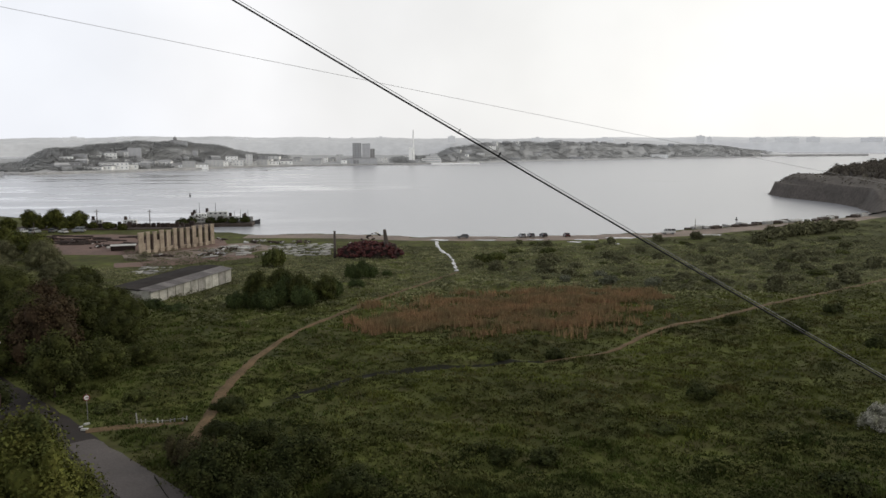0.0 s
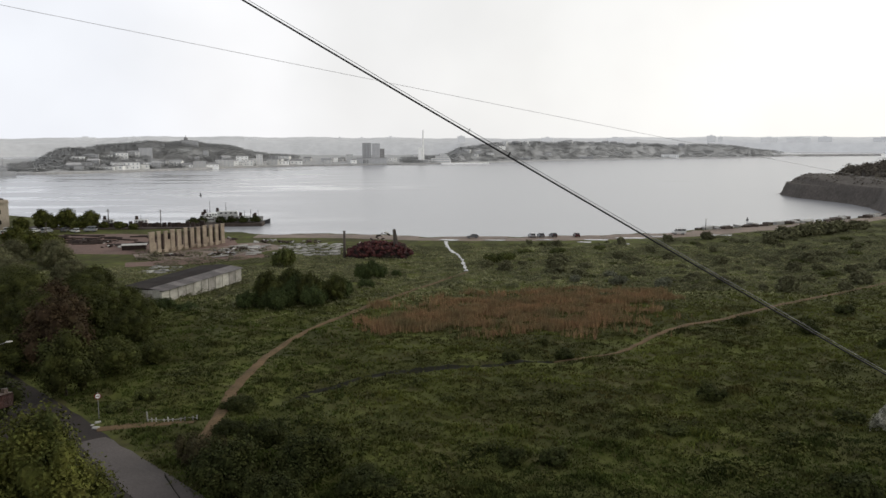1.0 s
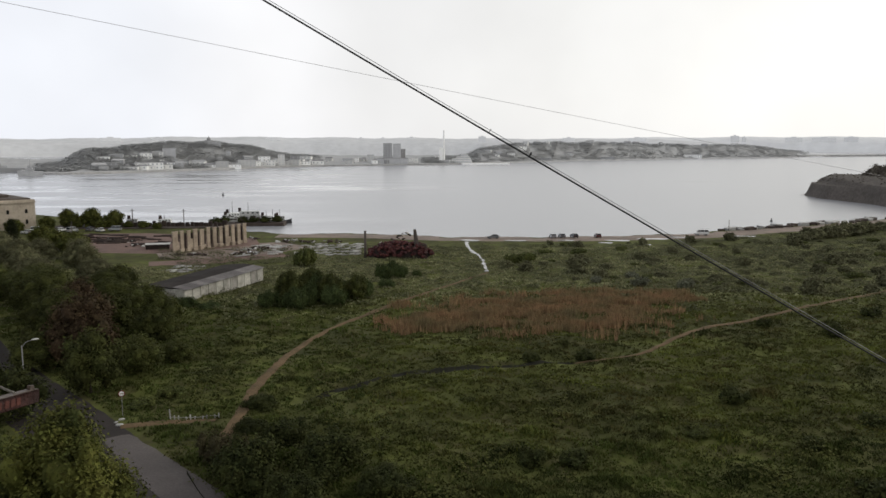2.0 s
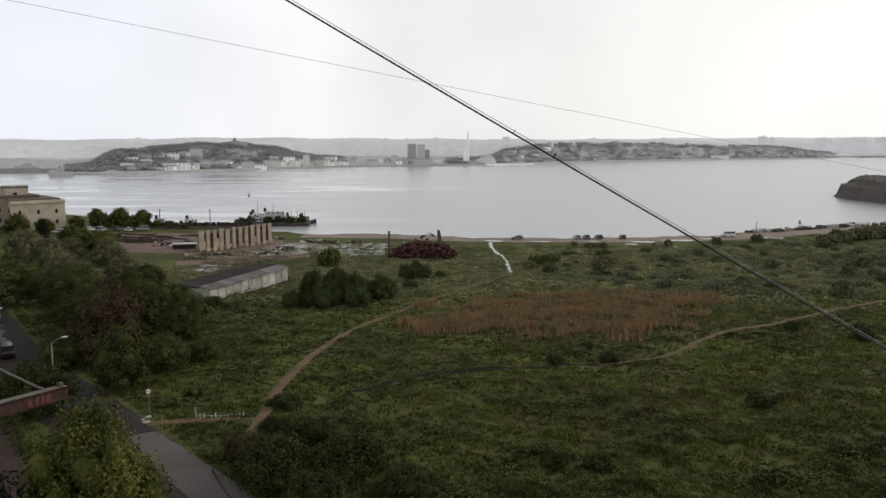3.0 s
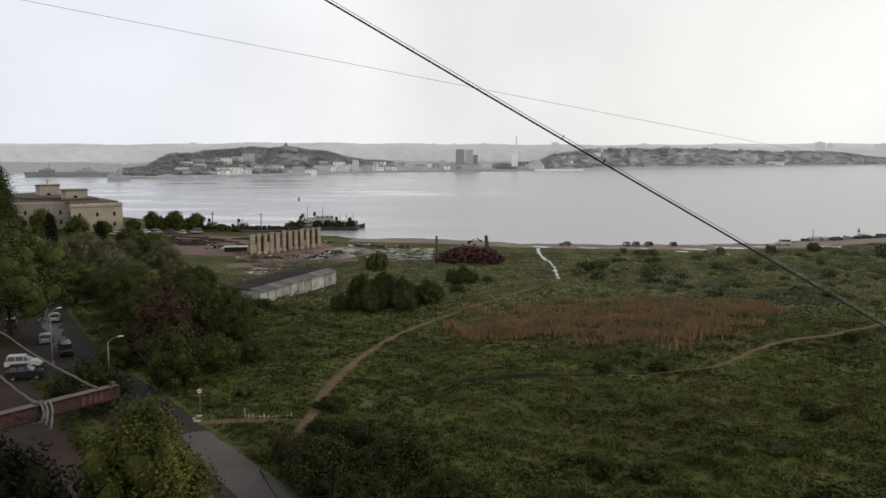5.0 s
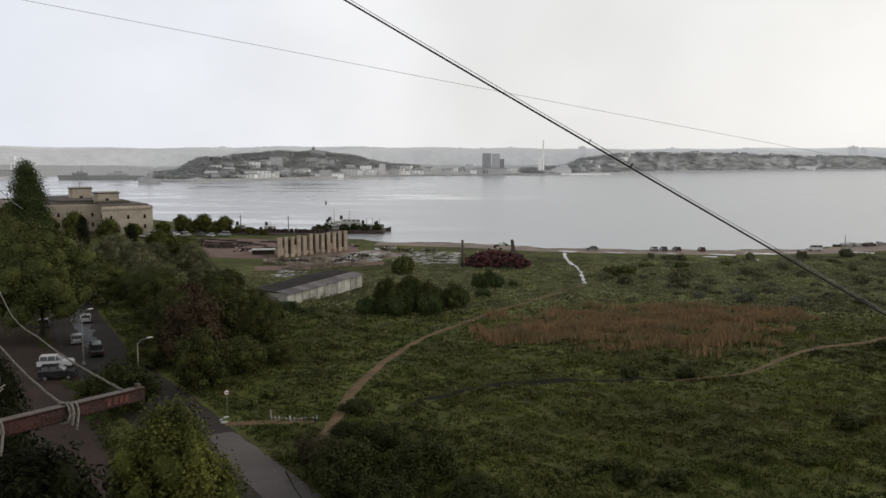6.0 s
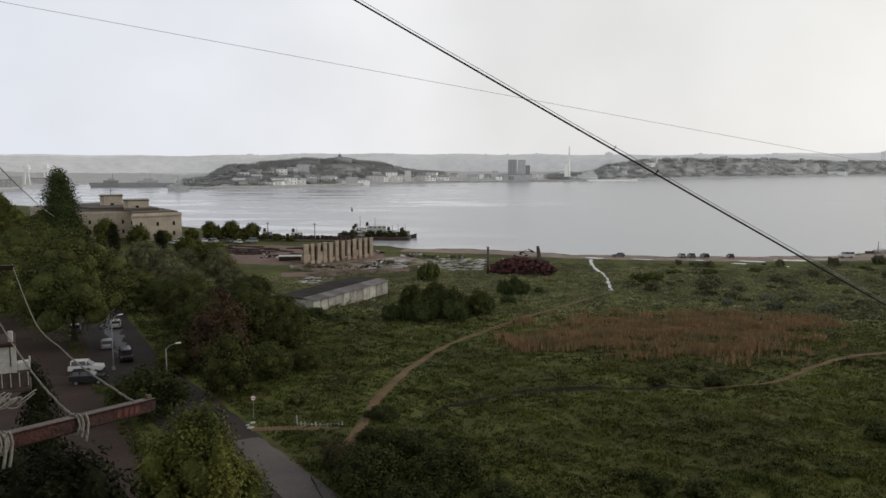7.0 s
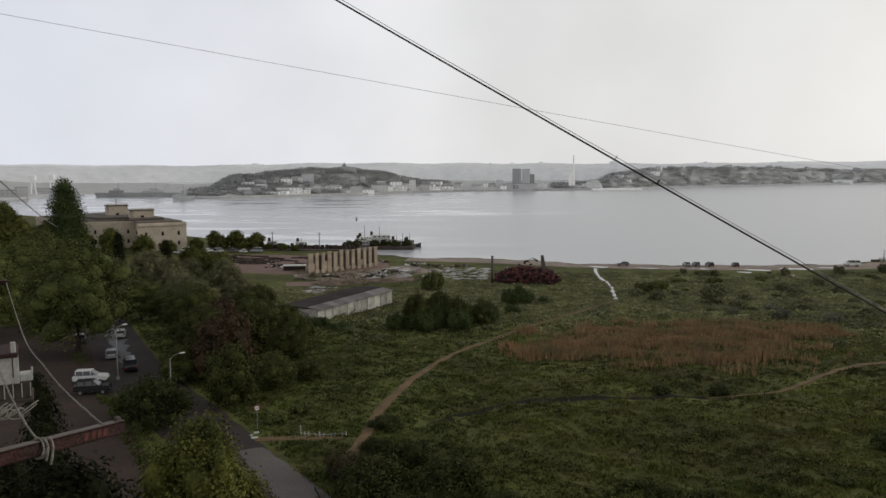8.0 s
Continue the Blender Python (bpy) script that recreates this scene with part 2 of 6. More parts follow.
def part(name, bm, mat, parent=None, label="", smooth=False):
    """Links a bmesh as one mesh object under a thing or a part."""
    me = bpy.data.meshes.new(name)
    bm.normal_update()
    for f in bm.faces:
        f.smooth = smooth
    bm.to_mesh(me)
    bm.free()
    me.materials.append(mat)
    ob = new(name, me)
    if parent:
        ob.parent = parent
    return tagged(ob, label)


def box(bm, x0, x1, y0, y1, z0, z1, m=None):
    made = bmesh.ops.create_cube(bm, size=1, matrix=Matrix.Translation(((x0 + x1) / 2, (y0 + y1) / 2, (z0 + z1) / 2)) @ Matrix.Diagonal((x1 - x0, y1 - y0, z1 - z0, 1)))
    if m:
        bmesh.ops.transform(bm, matrix=m, verts=made["verts"])
    return made["verts"]


def bevelled_box(x0, x1, y0, y1, z0, z1, bevel=0.05, segments=1):
    bm = bmesh.new()
    box(bm, x0, x1, y0, y1, z0, z1)
    if bevel:
        bmesh.ops.bevel(bm, geom=bm.edges[:], offset=bevel, segments=segments, affect="EDGES", profile=0.5)
    return bm


def tube(bm, points, radii, sides=8):
    """A round tube along points, with a radius at each."""
    rings = []
    for i, p in enumerate(points):
        a, b = points[max(i - 1, 0)], points[min(i + 1, len(points) - 1)]
        q = (Vector(b) - Vector(a)).to_track_quat("Z", "Y")
        r = radii[i] if hasattr(radii, "__len__") else radii
        rings.append([bm.verts.new(Vector(p) + q @ Vector((r * math.cos(2 * math.pi * k / sides), r * math.sin(2 * math.pi * k / sides), 0))) for k in range(sides)])
    for one, two in zip(rings, rings[1:]):
        for k in range(sides):
            bm.faces.new((one[k], one[(k + 1) % sides], two[(k + 1) % sides], two[k]))
    bm.faces.new(rings[0][::-1])
    bm.faces.new(rings[-1])


def empty(name, m, label, category, group="", kind=""):
    ob = new(name)
    ob.empty_display_size = 0.2
    ob.matrix_world = m
    return tagged(ob, label, category, group, kind)


def smoothstep(a, b, x):
    u = np.clip((x - a) / (b - a), 0, 1)
    return u * u * (3 - 2 * u)


def lumps(x, y, size, seed=0.0):
    """Smooth, uneven lumps between -1 and 1, from a few crossed waves."""
    a = np.sin(x / size * 2.1 + 1.3 * np.sin(y / size * 1.1 + seed) + seed)
    b = np.sin(y / size * 2.7 + 1.1 * np.sin(x / size * 1.4 + 2 * seed) - seed)
    c = np.sin((x + y) / size * 1.7 + 1.5 * np.sin((x - y) / size * 0.9) + 3 * seed)
    return (a * b + 0.6 * c * a + 0.4 * b) / 2.0


def spline(points, step):
    """Points evenly along a smooth curve through the given ones."""
    p = np.array([points[0], *points, points[-1]], float)
    out = []
    for i in range(1, len(p) - 2):
        n = max(2, int(np.linalg.norm(p[i + 1] - p[i]) / step))
        for u in np.arange(n) / n:
            out.append(0.5 * (2 * p[i] + (p[i + 1] - p[i - 1]) * u + (2 * p[i - 1] - 5 * p[i] + 4 * p[i + 1] - p[i + 2]) * u**2 + (3 * p[i] - p[i - 1] - 3 * p[i + 1] + p[i + 2]) * u**3))
    out.append(p[-1])
    return np.array(out)


# ---------------------------------------------------------------- ground and sea
SHORE = np.array([(-700, 640), (-420, 580), (-360, 556), (-250, 440), (-200, 405), (-150, 378), (-139, 336), (-75, 326), (-58, 312), (-42, 302), (-10, 302),
                  (18, 289), (66, 286), (111, 293), (140, 308), (162, 317), (190, 329), (215, 340), (245, 356), (262, 376), (275, 410),
                  (284, 450), (290, 500), (300, 537), (330, 560), (700, 640)], float)
EDGE = np.array([(330, 243), (360, 250), (410, 278), (450, 280), (491, 277), (520, 282), (537, 291), (560, 325)], float)


def shore_y(x):
    return np.interp(x, SHORE[:, 0], SHORE[:, 1]) + 1.5 * np.sin(x * 0.21) + 0.8 * np.sin(x * 0.57)


ROAD = np.array([(-8, 40), (-17, 55), (-26, 68), (-36, 81), (-47, 94), (-58, 108), (-70, 126), (-84, 148), (-104, 178)], float)


PATH_WEST = [(-17.0, 70), (-16.6, 80), (-16.9, 88), (-16.4, 96), (-14.6, 110), (-10.5, 126), (-4.6, 140), (1.8, 155), (11, 173), (23.4, 197)]
PATH_EAST = [(-10.5, 84.7), (-5.7, 89.8), (1.2, 95.6), (8.5, 97.6), (23.6, 99.7), (30.3, 102), (36, 106), (43, 114.4), (50.6, 121.8), (61, 128), (80, 142), (106, 159), (135, 180)]
DITCH = np.array([(-10.5, 85.2), (-5.7, 90.4), (1.2, 96.2), (8.5, 98.2), (23.6, 100.3)], float)


def line_gap(line, x, y):
    """Distance to a line of points."""
    best = np.full(np.broadcast(x, y).shape, 1e9)
    for a, b in zip(np.asarray(line, float), np.asarray(line, float)[1:]):
        d = b - a
        u = np.clip(((x - a[0]) * d[0] + (y - a[1]) * d[1]) / (d @ d), 0, 1)
        best = np.minimum(best, np.hypot(x - a[0] - u * d[0], y - a[1] - u * d[1]))
    return best


def road_gap(x, y):
    return line_gap(ROAD, x, y)


def yard_clear(x, y):
    """0 on the road and on the levelled ground west of it, 1 in the meadow."""
    gap = road_gap(x, y)
    west = x < np.interp(y, ROAD[:, 1], ROAD[:, 0])
    return np.where(west, smoothstep(24, 32, gap), smoothstep(5, 8, gap))


def base_z(x, y):
    return 1.3 + 5.9 * (1 - smoothstep(40, 245, y))


def ground_z(x, y):
    x, y = np.asarray(x, float), np.asarray(y, float)
    z = base_z(x, y)
    rough = smoothstep(50, 70, y) * (1 - smoothstep(225, 262, y)) * yard_clear(x, y) * (1 - smoothstep(192, 212, y) * (1 - smoothstep(-12, 6, x)))
    rough = rough * (0.25 + 0.75 * smoothstep(0.7, 2.6, np.minimum(line_gap(PATH_WEST, x, y), line_gap(PATH_EAST[4:], x, y))))
    z = z + rough * (0.34 * lumps(x, y, 9.0, 0.7) + 0.42 * lumps(x, y, 3.4, 2.1) + 0.24 * lumps(x, y, 1.35, 0.5))
    z = z - 0.30 * np.exp(-(line_gap(DITCH, x, y) / 0.9) ** 2)
    inland = shore_y(x) - y
    z = np.where(inland < 10, np.minimum(z, -0.9 + 2.2 * smoothstep(-3, 6, inland)), z)
    # the headland: a low cliff at its foot and a rounded wooded back
    dx = x - np.interp(y, EDGE[:, 0], EDGE[:, 1])
    rise = 8.6 * smoothstep(0, 5, dx) + 3.2 * smoothstep(4, 24, dx) + 3.8 * smoothstep(42, 50, dx) + 5.0 * smoothstep(50, 95, dx) + 0.7 * lumps(x, y, 14, 0.3) * smoothstep(4, 20, dx)
    return z + rise * smoothstep(345, 400, y) * (1 - smoothstep(535, 560, y)) * (y > 340)


def gz(x, y):
    return float(ground_z(x, y))


def grid_mesh(name, xs, ys, height, mat):
    gx, gy = np.meshgrid(xs, ys)
    v = np.stack([gx, gy, height(gx, gy)], -1).reshape(-1, 3)
    i = np.arange(len(ys) - 1)[:, None] * len(xs) + np.arange(len(xs) - 1)
    f = np.stack([i, i + 1, i + 1 + len(xs), i + len(xs)], -1).reshape(-1, 4)
    return np_mesh(name, v, f, mat, True)


ground = tagged(new("ground", grid_mesh("ground", np.concatenate([np.arange(-460, -90, 5.0), np.arange(-90, 150, 1.2), np.arange(150, 461, 3.0)]), np.concatenate([np.arange(-80, 50, 6.0), np.arange(50, 270, 1.2), np.arange(270, 601, 2.5)]), ground_z, M["meadow"])),
                "uneven green meadow sloping down to the bay", "ground", kind="structure")


def rocky_headland():
    """The headland's slopes are bare rock, not meadow."""
    me = ground.data
    me.materials.append(M["rock"])
    c = np.empty(len(me.polygons) * 3, np.float32)
    me.polygons.foreach_get("center", c)
    c = c.reshape(-1, 3)
    dx = c[:, 0] - np.interp(c[:, 1], EDGE[:, 0], EDGE[:, 1])
    me.polygons.foreach_set("material_index", ((c[:, 1] > 340) & (dx > -12)).astype(np.int32))


rocky_headland()
sea = tagged(new("water", grid_mesh("water", np.linspace(-5000, 5000, 3), np.linspace(150, 4800, 3), lambda x, y: x * 0, M["water"])),
             "calm grey bay water with pale wind streaks", "water", kind="structure")


def ribbon(name, points, widths, mat, label, category, lift=0.05, step=1.2, ragged=0.25):
    """A strip laid on the ground along a smooth line, with uneven edges."""
    c = spline(points, step)
    w = np.interp(np.linspace(0, 1, len(c)), np.linspace(0, 1, len(widths)), widths)
    d = np.gradient(c, axis=0)
    side = np.stack([-d[:, 1], d[:, 0]], -1) / np.linalg.norm(d, axis=1)[:, None]
    rng = np.random.default_rng(len(points))
    cols = 5
    v = []
    for k in range(cols):
        u = k / (cols - 1) - 0.5
        jag = rng.normal(0, ragged * 0.3, len(c)) * (abs(u) > 0.4)
        xy = c + side * (u * w + jag)[:, None]
        v.append(np.column_stack([xy, ground_z(xy[:, 0], xy[:, 1]) + lift - (0.08 if abs(u) > 0.4 else 0)]))
    v = np.stack(v, 1).reshape(-1, 3)
    i = np.arange(len(c) - 1)[:, None] * cols + np.arange(cols - 1)
    f = np.stack([i, i + 1, i + 1 + cols, i + cols], -1).reshape(-1, 4)
    return tagged(new(name, np_mesh(name, v, f, mat, True)), label, category, kind="structure")


ribbon("dirt_path", PATH_WEST, [1.0, 1.3, 1.1, 1.0, 1.4, 1.0, 0.9, 1.2], M["dirt"], "narrow sandy footpath winding through the meadow", "path", 0.16)
ribbon("dirt_path", PATH_EAST[4:], [0.5, 1.2, 1.3, 1.0, 0.6], M["dirt"], "worn brown earth path curving through the grass", "path", 0.16)
# a dark strip on the ground: the ditch's shade is its colour
ribbon("ditch", DITCH, [1.0, 1.5, 1.7, 1.6, 1.0], M["ditch"], "dark strip for the shaded ditch through tall grass", "ditch", 0.14)
ribbon("puddle_track", [(23.6, 199), (24.6, 213), (25.2, 231), (23.8, 250), (24.5, 268)], [0.5, 1.0, 0.5, 1.0, 0.6, 1.3], M["wet"], "rain-filled muddy track shining under the sky", "puddle", 0.14, 1.5, 0.7)
ribbon("road", [(-8, 40), (-17, 55), (-26, 68), (-36, 81), (-47, 94), (-58, 108), (-70, 126), (-84, 148), (-104, 178)], [8, 8, 8.5, 9, 9, 8, 8, 7], M["asphalt"], "dark damp asphalt road running past the trees", "road", 0.09, 2.0, 0.2)
ribbon("road", [(-6, 44), (-14.6, 57), (-21.5, 66), (-27.5, 74)], [5.0, 5.0, 4.6, 3.0], M["pale_asphalt"], "pale worn asphalt side of the road", "road", 0.13, 2.0, 0.2)
ribbon("road_crack", [(-10.5, 50), (-13.4, 56), (-16.0, 60.5), (-18.2, 65)], [0.10, 0.16, 0.12, 0.06], M["ditch"], "dark crack in the pale asphalt", "crack", 0.19, 1.0, 0.1)
ribbon("road", [(-59, 109), (-64, 117), (-71, 128), (-78, 139), (-83, 147)], [1.0, 2.6, 3.4, 3.0, 2.6], M["wet_asphalt"], "wet stretch of road shining in the pale light", "road", 0.13, 1.5, 2.2)
ribbon("yard", [(-34, 52), (-46, 68), (-58, 84), (-70, 100), (-85, 118), (-104, 142)], [24, 23, 25, 31, 36, 36], M["earth_yard"], "bare dark parking ground beside the road", "yard", 0.05, 2.5, 0.8)
ribbon("beach", [(-44, 291), (-10, 288), (20, 279), (66, 276), (112, 282), (142, 295), (164, 303), (192, 316), (216, 329), (238, 343)], [14, 17, 19, 20, 20, 19, 17, 16, 14, 10], M["shore"], "brown gravel shore with standing rainwater", "shore", 0.05, 2.0, 1.5)
ribbon("dirt_path", [(-28, 77.3), (-25, 78.2), (-21.5, 78.6), (-18.5, 78)], [1.4, 1.8, 1.3, 0.9], M["dirt"], "short sandy footpath leaving the road", "path", 0.12)
# ---------------------------------------------------------------- far shore
FAR_LINE = [(-1600, 700), (-900, 860), (-640, 885), (-690, 1100), (-610, 1165), (-520, 1080), (-405, 938), (-318, 1020), (-233, 1130), (-148, 1245), (-23, 1312),
            (117, 1388), (372, 1620), (741, 1870), (1020, 2010), (1150, 2170)]


def far_shore(name, height, mat, label, offsets, line, jitter):
    """Land behind a shoreline: rows of ground that climb away from the water."""
    c = spline(line, 14)
    rng = np.random.default_rng(5)
    rows = []
    for off in offsets:
        p = c * (1 + off / np.linalg.norm(c, axis=1))[:, None]
        az = np.degrees(np.arctan2(c[:, 0], c[:, 1]))
        z = height(az, off) + rng.normal(0, jitter, len(c)) * (off > 15)
        rows.append(np.column_stack([p, z]))
    v = np.concatenate(rows)
    n = len(c)
    i = np.arange(len(offsets) - 1)[:, None] * n + np.arange(n - 1)
    f = np.stack([i, i + 1, i + 1 + n, i + n], -1).reshape(-1, 4)
    return tagged(new(name, np_mesh(name, v, f, mat, True)), label, "far shore", kind="structure")


def far_height(az, off):
    top = -3 + np.interp(az, [-70, -36, -31, -29, -24, -22.4, -21.7, -20.9, -18.9, -17.1, -15, -12.8, -10.5, -9, -7.8, -5.9, -2.3, 3, 5, 6.4, 7.6, 10.5, 14.6, 18.6, 22.4, 24.3, 26.2, 29],
                         [25, 22, 10, 8, 7, 11, 22, 29, 32, 37, 39, 39, 33, 25, 18, 15, 9, 10, 13, 28, 35, 40, 41, 37, 34, 36, 26, 10])
    return -1 + 3.5 * smoothstep(0, 4, off) + (top - 2.5) * smoothstep(20, 190, off) * (1 + 0.03 * np.sin(az * 2.3)) * (1 - 0.5 * smoothstep(500, 900, off))


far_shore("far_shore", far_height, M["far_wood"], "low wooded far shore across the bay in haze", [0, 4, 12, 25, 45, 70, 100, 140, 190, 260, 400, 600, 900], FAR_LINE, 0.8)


def ridge(name, dist, heights, mat, label):
    az = np.radians(np.linspace(-46, 50, 260))
    top = np.interp(np.degrees(az), np.linspace(-46, 50, len(heights)), heights)
    top = top * (1 + 0.03 * np.sin(np.degrees(az) * 1.1) + 0.010 * np.sin(np.degrees(az) * 5.1))
    rows = [(dist, -1 + 0 * top), (dist + 60, top * 0.6), (dist + 200, top * 0.92), (dist + 420, top), (dist + 800, top * 0.7)]
    v = np.concatenate([np.column_stack([np.sin(az) * d, np.cos(az) * d, z]) for d, z in rows])
    n = len(az)
    i = np.arange(len(rows) - 1)[:, None] * n + np.arange(n - 1)
    f = np.stack([i, i + 1, i + 1 + n, i + n], -1).reshape(-1, 4)
    return tagged(new(name, np_mesh(name, v, f, mat, True)), label, "hills", kind="structure")


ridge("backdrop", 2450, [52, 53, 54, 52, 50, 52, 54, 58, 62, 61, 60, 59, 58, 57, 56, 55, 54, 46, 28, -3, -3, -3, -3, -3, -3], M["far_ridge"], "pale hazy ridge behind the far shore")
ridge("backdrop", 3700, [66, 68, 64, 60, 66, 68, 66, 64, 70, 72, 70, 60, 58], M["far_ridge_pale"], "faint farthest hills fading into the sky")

# ---------------------------------------------------------------- plants


def leaf_cloud(rng, blobs, count, size, flat=0.0):
    """Leaves as small bent quads over a set of blobs (x, y, z, rx, ry, rz), more of them near the outside."""
    blobs = np.array(blobs, float)
    weight = (blobs[:, 3] * blobs[:, 4] + blobs[:, 4] * blobs[:, 5] + blobs[:, 3] * blobs[:, 5])
    pick = rng.choice(len(blobs), count, p=weight / weight.sum())
    d = rng.normal(size=(count, 3))
    d /= np.linalg.norm(d, axis=1)[:, None]
    d[:, 2] = np.where(d[:, 2] < -0.8, -d[:, 2], d[:, 2])
    reach = np.clip(rng.normal(0.95, 0.22, count), 0.4, 1.6)
    p = blobs[pick, :3] + d * blobs[pick, 3:] * reach[:, None]
    n = d + rng.normal(0, 0.55, (count, 3)) + (0, 0, 0.35 + flat)
    n /= np.linalg.norm(n, axis=1)[:, None]
    a = np.cross(n, rng.normal(size=(count, 3)))
    a /= np.linalg.norm(a, axis=1)[:, None]
    b = np.cross(n, a)
    s = size * rng.uniform(0.6, 1.35, count)[:, None]
    v = np.stack([p - a * s, p - b * s * 0.6 + n * s * 0.15, p + a * s, p + b * s * 0.6 + n * s * 0.15], 1).reshape(-1, 3)
    return v, np.arange(count * 4).reshape(-1, 4)


def unit_ball(subdivisions):
    bm = bmesh.new()
    bmesh.ops.create_icosphere(bm, subdivisions=subdivisions, radius=1)
    bm.verts.index_update()
    out = np.array([v.co[:] for v in bm.verts]), np.array([[v.index for v in f.verts] for f in bm.faces])
    bm.free()
    return out


BALL = unit_ball(2)


def core(blobs, shrink=0.66):
    """The dense shaded inside of a crown, as joined lumpy blobs."""
    b = np.array(blobs, float)
    vs = b[:, None, :3] + BALL[0][None] * b[:, None, 3:] * shrink
    vs += 0.12 * b[:, None, 3:] * np.sin(vs[..., [1, 2, 0]] * 2.3 / b[:, None, 3:].clip(0.6) + vs[..., [2, 0, 1]])
    fs = BALL[1][None] + np.arange(len(b))[:, None, None] * len(BALL[0])
    return vs.reshape(-1, 3), fs.reshape(-1, 3)


def crown_mesh(name, blobs, count, size, mat, seed):
    rng = np.random.default_rng(seed)
    lv, lf = leaf_cloud(rng, blobs, count, size)
    cv, cf = core(blobs)
    lf3 = np.concatenate([lf[:, [0, 1, 2]], lf[:, [0, 2, 3]]])
    return np_mesh(name, np.concatenate([lv, cv]), np.concatenate([lf3, cf + len(lv)]), mat)


def blobs_round(rng, width, height, base, count):
    """Uneven blobs that fill a crown width across, from base up to height."""
    out = [(0, 0, base + (height - base) * 0.48, width * 0.30, width * 0.30, (height - base) * 0.40)]
    for i in range(count):
        u = (i + 0.5) / count
        ang = i * 2.4 + rng.uniform(-0.4, 0.4)
        r = width * 0.36 * math.sqrt(max(0.05, 1 - (2 * u - 0.85) ** 2 * 0.85)) * rng.uniform(0.6, 1.2)
        s = width * rng.uniform(0.085, 0.17)
        out.append((r * math.cos(ang), r * math.sin(ang), base + (height - base) * (0.08 + 0.86 * u) + rng.uniform(-0.4, 0.4), s * rng.uniform(0.8, 1.2), s, s * rng.uniform(0.9, 1.5)))
    return out


def blobs_column(rng, width, height, base, count):
    out = []
    for i in range(count):
        u = (i + 0.5) / count
        w = width * 0.5 * (0.55 + 0.45 * math.sin(math.pi * (0.18 + 0.72 * u))) * (1 - 0.30 * max(0, u - 0.75) / 0.25)
        ang = i * 2.4
        out.append((0.09 * width * math.cos(ang), 0.09 * width * math.sin(ang), base + (height - base) * u, w * 0.85, w * 0.85, (height - base) / count * 1.3))
    return out


def trunk_mesh(rng, height, radius, blobs):
    bm = bmesh.new()
    lean = rng.uniform(-0.03, 0.03, 2)
    pts = [(lean[0] * height * u + 0.05 * math.sin(u * 7), lean[1] * height * u, -0.3 + (height + 0.3) * u) for u in np.linspace(0, 0.8, 6)]
    tube(bm, pts, [radius * (1.35 - 0.35 * min(1, k)) * (1 - 0.15 * k) for k in range(6)], 8)
    for b in blobs[1:7]:
        z0 = height * rng.uniform(0.22, 0.5)
        tube(bm, [(lean[0] * z0, lean[1] * z0, z0), (b[0] * 0.45, b[1] * 0.45, (z0 + b[2]) / 2 + 0.2), (b[0] * 0.9, b[1] * 0.9, b[2])], [radius * 0.45, radius * 0.3, radius * 0.1], 6)
    return bm


def make_tree(seed, width, height, base, leaves, size, mat, label, form="round", name="tree", blobs_n=14, category="tree"):
    rng = np.random.default_rng(seed)
    blobs = (blobs_column if form == "column" else blobs_round)(rng, width, height, base, blobs_n)
    ob = empty(name, Matrix(), label, category)
    part("trunk", trunk_mesh(rng, height * 0.85, 0.018 * height + 0.06, blobs), M["bark"], ob, smooth=True)
    crown = new("crown", crown_mesh("crown", blobs, leaves, size, mat, seed + 50))
    crown.parent = ob
    return ob


def make_bush(seed, width, height, leaves, size, mat, label, name="bush"):
    rng = np.random.default_rng(seed)
    blobs = [(0, 0, height * 0.36, width * 0.29, width * 0.29, height * 0.40)]
    for i in range(15):
        a, s, r = i * 2.4 + rng.uniform(-0.4, 0.4), width * rng.uniform(0.07, 0.17), width * rng.uniform(0.18, 0.42)
        blobs.append((r * math.cos(a), r * math.sin(a), height * rng.uniform(0.18, 0.86 - r / width), s, s * rng.uniform(0.8, 1.2), height * rng.uniform(0.12, 0.28)))
    ob = empty(name, Matrix(), label, "bush")
    bm = bmesh.new()
    for b in blobs[1:5]:
        tube(bm, [(0, 0, -0.2), (b[0] * 0.5, b[1] * 0.5, b[2] * 0.5), (b[0], b[1], b[2])], [0.06, 0.045, 0.02], 5)
    part("stems", bm, M["bark"], ob)
    crown = new("crown", crown_mesh("crown", blobs, leaves, size, mat, seed + 9))
    crown.parent = ob
    return ob


def set_down(ob, x, y, turn=0.0, scale=1.0, tall=1.0, copy=True, sink=0.1):
    m = Matrix.Translation((x, y, gz(x, y) - sink)) @ Matrix.Rotation(radians(turn), 4, "Z")
    if copy:
        ob = copy_thing(ob, m)
    else:
        ob.matrix_world = m
    ob.scale = (scale, scale, scale * tall)
    return ob


def plant(proto, places, group=""):
    """Sets copies of a plant at (x, y, scale, height factor); the first place takes the plant itself."""
    for i, (x, y, s, tall) in enumerate(places):
        if i:
            ob = set_down(proto, x, y, 47 * i, s, tall)
        else:
            later = (x, y, s, tall)
        if i and group:
            ob["group"] = group
    set_down(proto, later[0], later[1], 13, later[2], later[3], copy=False)
    if group:
        proto["group"] = group


# near tree under the balcony
near_tree = make_tree(3, 8.4, 14.5, 3.0, 36000, 0.112, M["leaf_near"], "leafy young poplar beside the road, fresh green", blobs_n=60)
plant(near_tree, [(-16.6, 37.8, 0.97, 1.03)])
